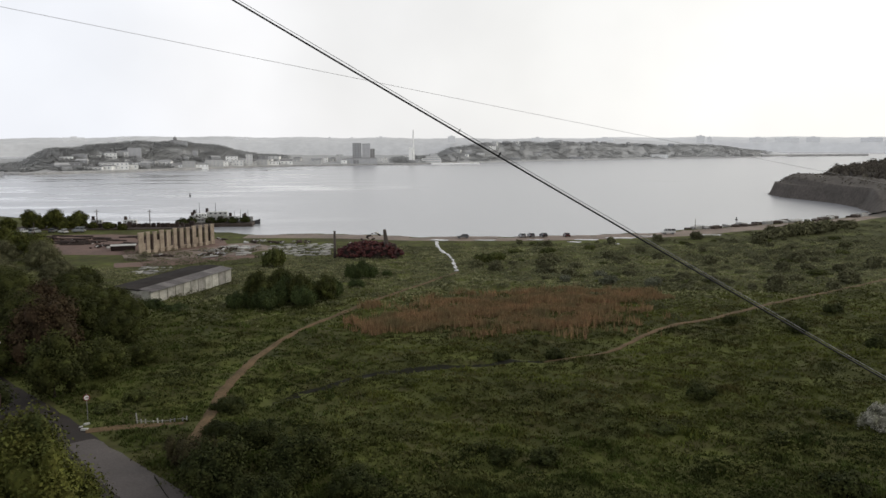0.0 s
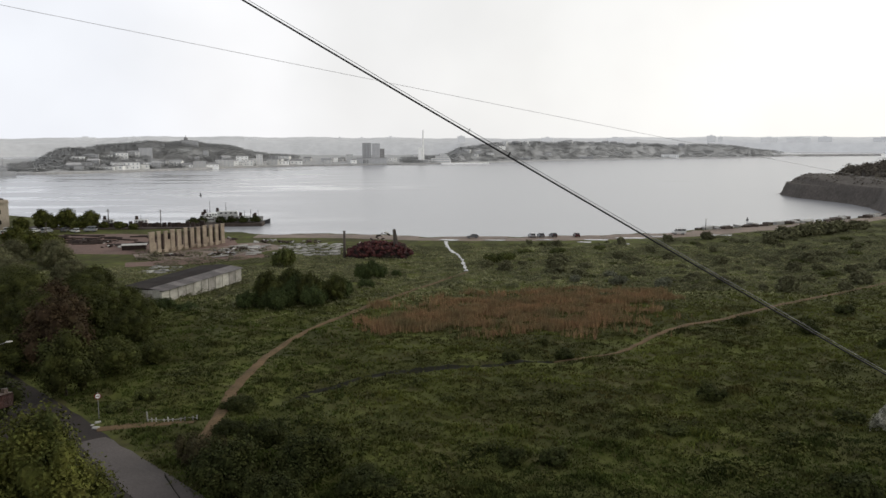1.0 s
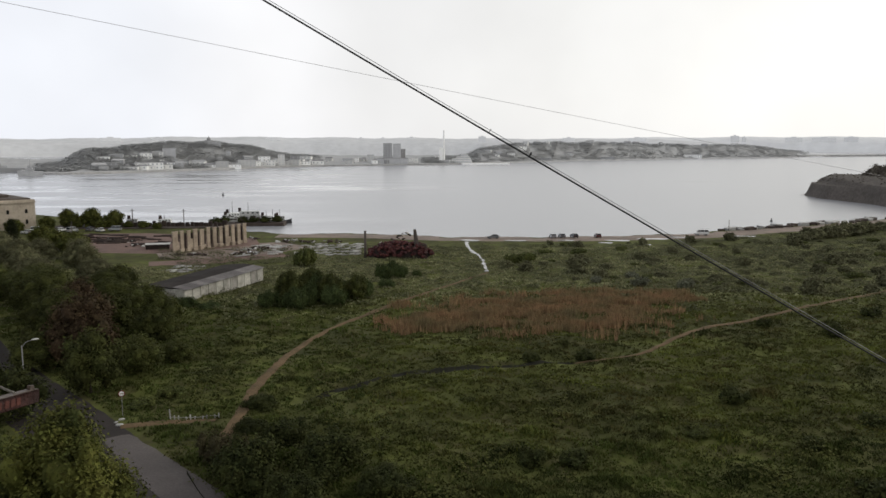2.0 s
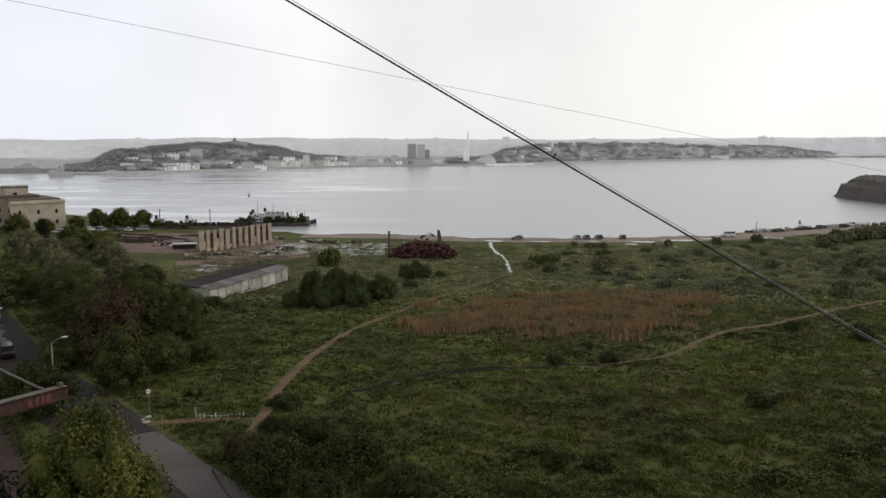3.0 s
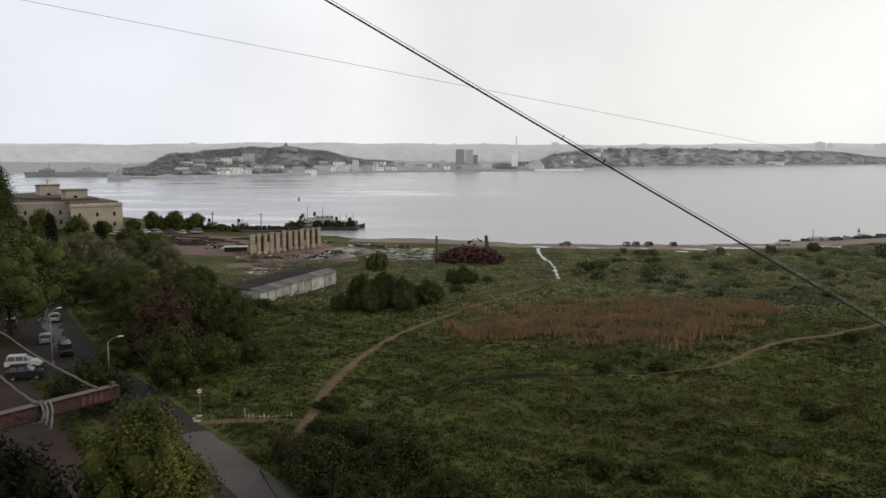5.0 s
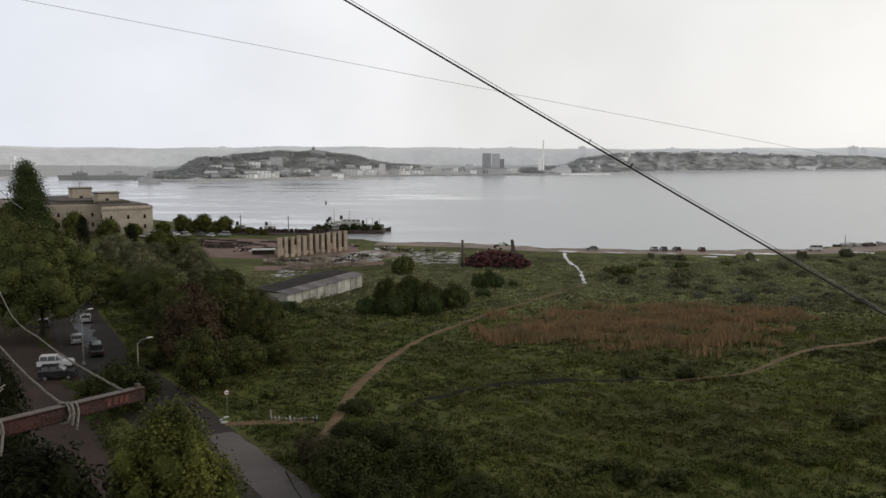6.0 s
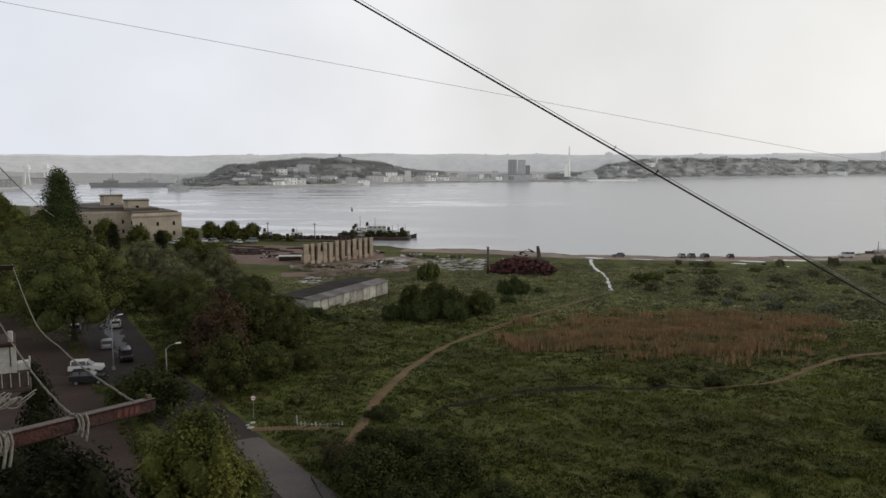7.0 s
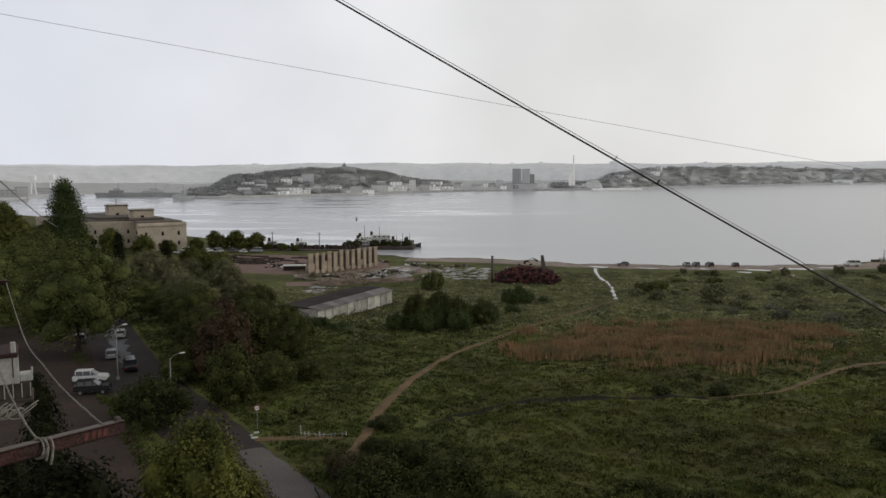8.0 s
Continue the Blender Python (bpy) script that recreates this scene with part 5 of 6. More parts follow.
def boat(x, y, turn, length, label, decks=2, seed=0, mast=4.0):
    """A small work boat: hull, deckhouse, windows, mast."""
    rng = random.Random(seed)
    ob = empty("work_boat", Matrix.Translation((x, y, 0)) @ Matrix.Rotation(radians(turn), 4, "Z"), label, "boat")
    bm = bmesh.new()
    rings = []
    for u in np.linspace(0, 1, 9):
        w = length * 0.13 * (1 - max(0, (u - 0.6) / 0.4) ** 2 * 0.95)
        lift = 1.3 + 0.9 * max(0, u - 0.5) ** 2 * 4
        rings.append([bm.verts.new(((u - 0.5) * length, s * w * k, z)) for s, k, z in ((-1, 1, lift), (-1, 0.8, -0.4), (1, 0.8, -0.4), (1, 1, lift))])
    for a, b in zip(rings, rings[1:]):
        for k in range(4):
            bm.faces.new((a[k], b[k], b[(k + 1) % 4], a[(k + 1) % 4]))
    bm.faces.new(rings[0][::-1])
    bm.faces.new(rings[-1])
    part("hull", bm, M["hull"], ob)
    z = 1.3
    for k in range(decks):
        lx = length * (0.30 - 0.08 * k)
        house = part("deckhouse", bevelled_box(-lx, lx * 0.5, -length * 0.085, length * 0.085, z, z + 2.1, 0.12), M["white_paint"], ob, "white deckhouse")
        for j in range(4):
            xx = -lx * 0.8 + j * lx * 0.36
            part("window", bevelled_box(xx, xx + lx * 0.16, -length * 0.085 - 0.03, length * 0.085 + 0.03, z + 1.1, z + 1.7, 0.02), M["glass_dark"], house)
        z += 2.1
    bm = bmesh.new()
    tube(bm, [(-length * 0.08, 0, z - 0.2), (-length * 0.08, 0, z + mast)], [0.12, 0.06], 6)
    tube(bm, [(-length * 0.08, -0.9, z + mast * 0.6), (-length * 0.08, 0.9, z + mast * 0.6)], 0.05, 5)
    part("mast", bm, M["hull"], ob)
    bm = bmesh.new()
    bmesh.ops.create_cone(bm, cap_ends=True, segments=10, radius1=0.7, radius2=0.6, depth=1.8, matrix=Matrix.Translation((-length * 0.22, 0, z + 0.6)))
    part("funnel", bm, M["scrap"], ob)


boat(-64, 352, 8, 26, "dark-hulled work boat with white deckhouse at the pier", 2, 1)
boat(-74, 356, 2, 14, "small moored boat with a white cabin", 1, 2, 3.0)
boat(-57, 351, -4, 12, "small moored boat with a white cabin", 1, 3, 2.5)
boat(-70, 343, 12, 15, "small white launch laid up on the pier", 2, 6, 5.0)
boat(-55, 345, 170, 10, "small white launch laid up on the pier", 1, 7, 3.5)
boat(-51, 349.5, 10, 9, "small moored boat with a white cabin", 1, 8, 3.0)
boat(-98, 338, 3, 12, "low white motor boat along the quay", 1, 4, 2.0)
boat(-112, 339, -3, 10, "low white motor boat along the quay", 1, 5, 2.0)
scrap_heap(-60, 342, 10, 2.8, 4.8, "dark machinery and scrap on the pier", 9)
scrap_heap(-71, 338, 8, 4, 5.4, "dark machinery and scrap on the pier", 10)
pier_bush = make_bush(67, 5, 3.4, 1200, 0.3, M["leaf_dark"], "dark bush on the pier")
set_down(pier_bush, -74, 340, copy=False)
pier_bush.location.z = 1.6
for x, y in ((-69, 344), (-52, 343), (-77, 336), (-66, 340), (-62, 342.5), (-57, 341)):
    copy_thing(pier_bush, Matrix.Translation((x, y, 1.4)) @ Matrix.Rotation(x, 4, "Z"))


# old sea fort
def fort():
    ob = empty("sea_fort", Matrix.Translation((-3.7, -1.9, 1.2)), "old cream limestone sea fort with two turrets", "fort")
    foot = [(-142, 325), (-157, 311), (-167, 329), (-186, 322), (-232, 356), (-215, 392), (-178, 367)]

    def prism(points, z0, z1, inset=0.0):
        c = Vector((sum(p[0] for p in points) / len(points), sum(p[1] for p in points) / len(points)))
        bm = bmesh.new()
        ring = [c + (Vector(p) - c) * (1 + inset) for p in points]
        low, high = [bm.verts.new((p.x, p.y, z0)) for p in ring], [bm.verts.new((p.x, p.y, z1)) for p in ring]
        for k in range(len(ring)):
            bm.faces.new((low[k], low[(k + 1) % len(ring)], high[(k + 1) % len(ring)], high[k]))
        bm.faces.new(low[::-1])
        bm.faces.new(high)
        bmesh.ops.recalc_face_normals(bm, faces=bm.faces[:])
        return bm

    part("wall", prism(foot, -1.5, 10.6), M["limestone"], ob)
    part("cornice", prism(foot, 10.6, 11.1, 0.012), M["limestone"], ob, "projecting stone cornice")
    part("parapet", prism(foot, 11.1, 11.8, 0.0), M["limestone"], ob)
    part("roof", prism(foot, 11.8, 12.3, -0.05), M["fort_roof"], ob, "grey-brown flat roof")
    part("upper_roof", prism(foot, 12.3, 13.2, -0.32), M["fort_roof"], ob)
    # arched embrasures along the two walls that face the land
    for a, b, n in ((foot[0], foot[1], 3), (foot[1], foot[2], 3), (foot[3], foot[2], 3), (foot[4], foot[3], 7)):
        a, b = Vector(a), Vector(b)
        d = (b - a).normalized()
        out = Vector((-d.y, d.x))
        if out.dot(a) > 0:
            out = -out
        for row in (3.0, 7.2):
            for k in range(n):
                p = a.lerp(b, (k + 0.5) / n)
                bm = bmesh.new()
                m = Matrix.Translation((p.x + out.x * 0.05, p.y + out.y * 0.05, row)) @ Matrix.Rotation(math.atan2(d.y, d.x), 4, "Z")
                box(bm, -0.45, 0.45, -0.12, 0.12, -0.8, 0.5, m)
                bmesh.ops.create_cone(bm, cap_ends=True, segments=10, radius1=0.45, radius2=0.45, depth=0.24, matrix=m @ Matrix.Translation((0, 0, 0.5)) @ Matrix.Rotation(radians(90), 4, "X"))
                part("embrasure", bm, M["dark_void"], ob, "dark arched gun embrasure")
    for x, y, w, z0, z1, turn in ((-189, 353, 9.4, 11.5, 17.4, 35), (-168, 336, 10.0, 11.5, 16.2, 35)):
        m = Matrix.Translation((x, y, 0)) @ Matrix.Rotation(radians(turn), 4, "Z")
        bm = bmesh.new()
        box(bm, -w / 2, w / 2, -w / 2.6, w / 2.6, z0, z1, m)
        bmesh.ops.bevel(bm, geom=[e for e in bm.edges if abs(e.verts[0].co.z - e.verts[1].co.z) > 1], offset=1.0, segments=2, affect="EDGES")
        turret = part("turret", bm, M["limestone"], ob)
        bm = bmesh.new()
        box(bm, -w / 2 - 0.3, w / 2 + 0.3, -w / 2.6 - 0.3, w / 2.6 + 0.3, z1, z1 + 0.4, m)
        part("turret_cornice", bm, M["fort_roof"], turret)
        for k in range(9):
            bm = bmesh.new()
            xx = -w / 2 + w * (k + 0.5) / 9
            box(bm, xx - 0.3, xx + 0.3, -w / 2.6 - 0.2, -w / 2.6 + 0.25, z1 + 0.4, z1 + 1.1, m)
            part("merlon", bm, M["limestone"], turret)
        bm = bmesh.new()
        box(bm, -0.7, 0.7, -w / 2.6 - 0.06, -w / 2.6 + 0.2, z0 + 1.0, z0 + 2.6, m)
        part("turret_opening", bm, M["dark_void"], turret)
    bm = bmesh.new()
    tube(bm, [(-189, 353, 17.7), (-189, 353, 20.6)], 0.15, 6)
    part("mast", bm, M["wood_post"], ob)


fort()
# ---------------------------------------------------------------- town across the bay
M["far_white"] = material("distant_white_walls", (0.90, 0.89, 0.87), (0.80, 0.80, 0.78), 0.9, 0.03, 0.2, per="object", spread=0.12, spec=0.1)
# the far colours below are paled: distance haze is put into them
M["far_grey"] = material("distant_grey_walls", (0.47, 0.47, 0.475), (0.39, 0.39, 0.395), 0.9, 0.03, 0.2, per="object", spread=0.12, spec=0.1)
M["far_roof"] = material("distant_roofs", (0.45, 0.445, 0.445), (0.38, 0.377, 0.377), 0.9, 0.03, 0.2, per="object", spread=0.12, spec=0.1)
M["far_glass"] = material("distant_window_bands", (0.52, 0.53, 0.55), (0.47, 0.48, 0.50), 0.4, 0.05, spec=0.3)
# this crown colour carries the haze over the far slopes
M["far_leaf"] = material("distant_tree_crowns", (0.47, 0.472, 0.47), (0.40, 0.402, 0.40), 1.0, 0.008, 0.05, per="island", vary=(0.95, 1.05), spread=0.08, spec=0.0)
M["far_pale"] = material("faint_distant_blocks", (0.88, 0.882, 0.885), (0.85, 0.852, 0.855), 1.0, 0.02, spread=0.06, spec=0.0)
FAR_CURVE = spline(FAR_LINE, 6)
FAR_AZ = np.degrees(np.arctan2(FAR_CURVE[:, 0], FAR_CURVE[:, 1]))
FAR_R = np.linalg.norm(FAR_CURVE, axis=1)


def far_place(az, off):
    """Place and ground height off metres behind the far shoreline in a compass direction."""
    k = int(np.argmin(np.abs(FAR_AZ - az) + (FAR_AZ < -30) * (az > -30) * 50))
    r = FAR_R[k] + off
    a = radians(az)
    return r * math.sin(a), r * math.cos(a), float(far_height(np.array(az), off))


def far_house(az, off, width, height, mat, label, depth=None, floors=None, pitched=False, name="town_house", group="houses across the bay", turn=0.0):
    x, y, z = far_place(az, off)
    ob = empty(name, Matrix.Translation((x, y, z)) @ Matrix.Rotation(-radians(az) + radians(turn), 4, "Z"), label, "building", group)
    d = depth or width * 0.6
    floors = floors or max(1, int(height / 3.2))
    walls = part("wall", bevelled_box(-width / 2, width / 2, 0, d, -6, height, 0.15), mat, ob)
    for f in range(floors):
        z0 = height * (f + 0.35) / floors
        n = max(1, int(width / 5))
        if floors * n > 40:
            part("window_band", bevelled_box(-width * 0.46, width * 0.46, -0.12, 0.3, z0, z0 + height / floors * 0.4, 0), M["far_glass"], walls)
        else:
            for k in range(n):
                xx = -width / 2 + width * (k + 0.5) / n
                part("window", bevelled_box(xx - 0.9, xx + 0.9, -0.12, 0.3, z0, z0 + height / floors * 0.42, 0), M["far_glass"], walls)
    bm = bmesh.new()
    if pitched:
        a = [bm.verts.new(p) for p in ((-width / 2 - 0.4, -0.4, height), (width / 2 + 0.4, -0.4, height), (width / 2 + 0.4, d + 0.4, height), (-width / 2 - 0.4, d + 0.4, height))]
        r = [bm.verts.new(p) for p in ((-width / 2 + 1, d / 2, height + width * 0.14), (width / 2 - 1, d / 2, height + width * 0.14))]
        for f in ((a[0], a[1], r[1], r[0]), (a[1], a[2], r[1]), (a[2], a[3], r[0], r[1]), (a[3], a[0], r[0]), tuple(a[::-1])):
            bm.faces.new(f)
    else:
        box(bm, -width / 2 - 0.3, width / 2 + 0.3, -0.3, d + 0.3, height, height + 0.6)
    part("roof", bm, M["far_roof"], ob)
    return ob


def town():
    rng = random.Random(21)
    # waterfront under the hill, then the low town round the inner bay
    for i in range(104):
        az = rng.uniform(-20.5, 2.5) if i < 78 else rng.uniform(3, 24)
        off = rng.choice((10, 16, 26, 42, 65, 95)) + rng.uniform(0, 14)
        if i >= 78:
            off = rng.uniform(40, 230)
        w = rng.uniform(6, 20)
        h = rng.uniform(3.5, 8) if i < 78 else rng.uniform(4, 7)
        pale = rng.random() < 0.62
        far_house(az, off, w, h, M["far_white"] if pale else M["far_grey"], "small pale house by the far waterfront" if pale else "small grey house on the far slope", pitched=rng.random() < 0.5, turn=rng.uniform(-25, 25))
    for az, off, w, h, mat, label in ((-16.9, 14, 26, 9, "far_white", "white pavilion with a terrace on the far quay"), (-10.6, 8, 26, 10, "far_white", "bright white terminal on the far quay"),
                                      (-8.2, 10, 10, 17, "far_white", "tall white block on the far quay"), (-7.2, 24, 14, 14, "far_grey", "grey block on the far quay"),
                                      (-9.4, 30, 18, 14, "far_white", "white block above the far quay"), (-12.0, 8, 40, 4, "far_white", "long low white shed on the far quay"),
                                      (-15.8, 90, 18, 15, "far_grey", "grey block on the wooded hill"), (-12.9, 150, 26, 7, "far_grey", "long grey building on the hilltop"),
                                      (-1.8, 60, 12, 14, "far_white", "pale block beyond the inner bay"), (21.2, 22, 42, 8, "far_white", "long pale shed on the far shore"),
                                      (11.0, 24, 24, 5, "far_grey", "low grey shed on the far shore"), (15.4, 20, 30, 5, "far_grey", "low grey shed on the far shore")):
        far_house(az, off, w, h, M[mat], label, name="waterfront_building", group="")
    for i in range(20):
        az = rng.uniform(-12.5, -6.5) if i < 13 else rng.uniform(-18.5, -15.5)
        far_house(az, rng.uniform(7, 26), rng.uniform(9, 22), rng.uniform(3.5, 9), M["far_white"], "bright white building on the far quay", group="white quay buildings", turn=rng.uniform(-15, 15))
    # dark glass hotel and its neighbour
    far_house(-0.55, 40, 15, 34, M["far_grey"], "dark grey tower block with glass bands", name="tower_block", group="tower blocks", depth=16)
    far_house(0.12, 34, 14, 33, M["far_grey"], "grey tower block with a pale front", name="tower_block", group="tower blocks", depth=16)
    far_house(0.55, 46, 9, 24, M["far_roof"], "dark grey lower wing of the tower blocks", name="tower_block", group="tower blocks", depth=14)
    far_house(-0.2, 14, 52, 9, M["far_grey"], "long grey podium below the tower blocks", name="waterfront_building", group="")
    # white stepped building at the point
    x, y, z = far_place(4.75, 12)
    ob = empty("stepped_building", Matrix.Translation((x, y, z)) @ Matrix.Rotation(-radians(4.75), 4, "Z"), "white stepped waterfront building like a ship", "building")
    for k, (w, h) in enumerate(((42, 4.0), (34, 4.0), (24, 3.6), (13, 3.4))):
        tier = part("tier", bevelled_box(-w / 2 + 2.5 * k, w / 2 + 2.5 * k, k * 1.5, 16, k * 3.8 - (3 if not k else 0), k * 3.8 + h, 0.2), M["far_white"], ob)
        part("window_band", bevelled_box(-w * 0.46 + 2.5 * k, w * 0.46 + 2.5 * k, k * 1.5 - 0.12, k * 1.5 + 0.3, k * 3.8 + 1.2, k * 3.8 + 2.3, 0), M["far_glass"], tier)
    # obelisk: a tall tapering monument with a stepped foot
    x, y, z = far_place(3.55, 30)
    ob = empty("obelisk", Matrix.Translation((x, y, z)), "tall pale obelisk monument on the far point", "monument")
    bm = bmesh.new()
    bmesh.ops.create_cone(bm, cap_ends=True, segments=4, radius1=2.6, radius2=1.0, depth=56, matrix=Matrix.Translation((0, 0, 30)))
    part("shaft", bm, M["far_white"], ob)
    part("wing", bevelled_box(-8, -2.4, -2, 2, 0, 27, 0.3), M["far_white"], ob)
    part("foot", bevelled_box(-11, 9, -5, 5, -4, 5, 0.4), M["far_grey"], ob)
    # domed building on the hill
    x, y, z = far_place(-13.15, 190)
    ob = empty("domed_church", Matrix.Translation((x, y, z)), "small domed church on the far hilltop", "church")
    part("nave", bevelled_box(-6, 6, -5, 5, -4, 5, 0.2), M["far_grey"], ob)
    bm = bmesh.new()
    bmesh.ops.create_uvsphere(bm, u_segments=12, v_segments=8, radius=3.2, matrix=Matrix.Translation((0, 0, 6.5)))
    tube(bm, [(0, 0, 4.5), (0, 0, 6.5)], 2.8, 12)
    tube(bm, [(0, 0, 9), (0, 0, 12)], 0.35, 6)
    part("dome", bm, M["far_roof"], ob)
    # faint blocks along the skyline, their haze put into the pale colour
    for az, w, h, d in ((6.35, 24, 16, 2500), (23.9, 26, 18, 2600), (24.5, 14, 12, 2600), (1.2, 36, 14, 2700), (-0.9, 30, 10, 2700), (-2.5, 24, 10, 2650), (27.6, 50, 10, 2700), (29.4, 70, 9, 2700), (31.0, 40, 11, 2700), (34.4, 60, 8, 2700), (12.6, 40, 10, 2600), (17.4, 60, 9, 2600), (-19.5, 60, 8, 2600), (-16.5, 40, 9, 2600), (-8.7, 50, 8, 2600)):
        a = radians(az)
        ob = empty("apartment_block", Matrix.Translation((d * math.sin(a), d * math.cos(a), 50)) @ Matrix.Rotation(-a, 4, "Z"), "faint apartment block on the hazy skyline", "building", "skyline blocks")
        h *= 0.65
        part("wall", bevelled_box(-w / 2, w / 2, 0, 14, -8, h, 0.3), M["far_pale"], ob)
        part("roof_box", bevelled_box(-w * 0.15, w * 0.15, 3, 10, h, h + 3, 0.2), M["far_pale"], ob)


town()


def far_quay():
    """The stone embankment along the far shore and the long breakwater."""
    c = FAR_CURVE[(FAR_AZ > -24.5) & (FAR_AZ < 8) & (FAR_R < 1500)]
    bm = bmesh.new()
    rows = []
    for p in c[::3]:
        u = Vector((p[0], p[1])).normalized()
        rows.append([bm.verts.new((p[0] + u.x * d, p[1] + u.y * d, z)) for d, z in ((-4, -1), (-4, 2.4), (7, 2.6), (7, 0))])
    for a, b in zip(rows, rows[1:]):
        for k in range(3):
            bm.faces.new((a[k], b[k], b[k + 1], a[k + 1]))
    tagged(part("far_quay", bm, M["far_quay"]), "pale stone embankment along the far shore", "quay", kind="structure")
    bm = bmesh.new()
    a, b = Vector((118, 1378, 0)), Vector((205, 1400, 0))
    box(bm, 0, (b - a).length, -4, 4, -1, 2.2, Matrix.Translation(a) @ Matrix.Rotation(math.atan2(b.y - a.y, b.x - a.x), 4, "Z"))
    tagged(part("breakwater", bm, M["far_white"]), "long pale concrete mole at the far point", "breakwater", kind="structure")
    bm = bmesh.new()
    a, b = Vector((1140, 2165, 0)), Vector((1560, 2300, 0))
    box(bm, 0, (b - a).length, -9, 9, -1, 6.0, Matrix.Translation(a) @ Matrix.Rotation(math.atan2(b.y - a.y, b.x - a.x), 4, "Z"))
    bmesh.ops.bevel(bm, geom=bm.edges[:], offset=1.0, segments=1, affect="EDGES")
    tagged(part("breakwater", bm, M["far_quay"]), "dark distant harbour breakwater", "breakwater", kind="structure")


far_quay()


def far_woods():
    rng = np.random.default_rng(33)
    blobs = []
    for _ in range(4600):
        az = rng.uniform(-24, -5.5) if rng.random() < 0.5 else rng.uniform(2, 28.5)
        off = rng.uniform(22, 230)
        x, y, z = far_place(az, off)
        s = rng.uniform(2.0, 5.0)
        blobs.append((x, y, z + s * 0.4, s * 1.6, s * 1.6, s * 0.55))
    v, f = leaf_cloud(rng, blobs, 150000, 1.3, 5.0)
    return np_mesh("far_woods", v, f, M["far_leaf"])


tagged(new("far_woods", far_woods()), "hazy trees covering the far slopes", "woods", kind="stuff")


def far_ship(az, dist, length, label):
    a = radians(az)
    ob = empty("grey_ship", Matrix.Translation((dist * math.sin(a), dist * math.cos(a), 0)) @ Matrix.Rotation(-a, 4, "Z"), label, "ship", "moored grey ships")
    bm = bmesh.new()
    lo = [bm.verts.new(p) for p in ((-length * 0.46, -4, 0), (length * 0.46, -4, 0), (length * 0.46, 4, 0), (-length * 0.46, 4, 0))]
    hi = [bm.verts.new(p) for p in ((-length * 0.5, -5, 6), (length * 0.5, -5, 5), (length * 0.5, 5, 5), (-length * 0.5, 5, 6))]
    for k in range(4):
        bm.faces.new((lo[k], lo[(k + 1) % 4], hi[(k + 1) % 4], hi[k]))
    bm.faces.new(hi)
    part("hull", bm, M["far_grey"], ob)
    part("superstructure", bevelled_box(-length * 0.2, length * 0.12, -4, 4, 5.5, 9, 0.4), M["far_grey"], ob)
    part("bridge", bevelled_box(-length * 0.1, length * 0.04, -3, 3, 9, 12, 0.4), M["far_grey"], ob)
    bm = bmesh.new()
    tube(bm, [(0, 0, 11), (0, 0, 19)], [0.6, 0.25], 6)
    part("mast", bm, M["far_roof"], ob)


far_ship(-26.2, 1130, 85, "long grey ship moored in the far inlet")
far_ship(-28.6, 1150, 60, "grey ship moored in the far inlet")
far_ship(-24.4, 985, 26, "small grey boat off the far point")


# the cranes' haze is only their pale colour
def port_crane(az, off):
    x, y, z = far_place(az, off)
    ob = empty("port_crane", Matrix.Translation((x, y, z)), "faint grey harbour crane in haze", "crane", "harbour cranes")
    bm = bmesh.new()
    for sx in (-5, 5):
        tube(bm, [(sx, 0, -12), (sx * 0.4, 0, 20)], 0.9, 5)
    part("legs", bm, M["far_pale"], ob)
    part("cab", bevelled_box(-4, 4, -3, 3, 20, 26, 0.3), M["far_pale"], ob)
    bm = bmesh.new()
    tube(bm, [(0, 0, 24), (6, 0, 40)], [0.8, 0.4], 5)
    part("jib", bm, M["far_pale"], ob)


port_crane(-33.7, 40)
port_crane(-32.6, 60)
for az, w, h in ((-35.2, 22, 9), (-34.4, 16, 12), (-33.0, 26, 8), (-31.9, 14, 7)):
    far_house(az, 18, w, h, M["far_grey"], "hazy harbour building on the near inlet shore", name="harbour_building", group="harbour buildings")
# ---------------------------------------------------------------- vehicles, lamps, small things
M["tyre"] = material("black_tyre_rubber", (0.016, 0.016, 0.016), (0.012, 0.012, 0.012), 0.8, 3.0)
M["rim"] = material("grey_wheel_rim", (0.30, 0.30, 0.31), (0.22, 0.22, 0.23), 0.4, 3.0, metal=0.6)
M["lamp_glass"] = material("lamp_lens", (0.60, 0.58, 0.54), (0.5, 0.48, 0.45), 0.2, 3.0, spec=0.6)
M["red_lens"] = material("red_tail_lens", (0.22, 0.015, 0.012), (0.18, 0.012, 0.01), 0.25, 3.0, spec=0.6)
PAINT = {
    "silver": material("silver_car_paint", (0.36, 0.37, 0.38), (0.33, 0.34, 0.35), 0.28, 1.0, 9.0, metal=0.4, spread=0.06, spec=0.6),
    "white": material("white_car_paint", (0.66, 0.66, 0.65), (0.6, 0.6, 0.59), 0.3, 1.0, 9.0, spread=0.06, spec=0.6),
    "black": material("black_car_paint", (0.016, 0.017, 0.020), (0.013, 0.013, 0.016), 0.22, 1.0, 9.0, spread=0.06, spec=0.6),
    "dark_red": material("dark_red_car_paint", (0.085, 0.022, 0.020), (0.07, 0.02, 0.018), 0.3, 1.0, 9.0, spread=0.06, spec=0.6),
    "grey": material("grey_car_paint", (0.12, 0.125, 0.13), (0.10, 0.105, 0.11), 0.3, 1.0, 9.0, spread=0.06, spec=0.6),
}
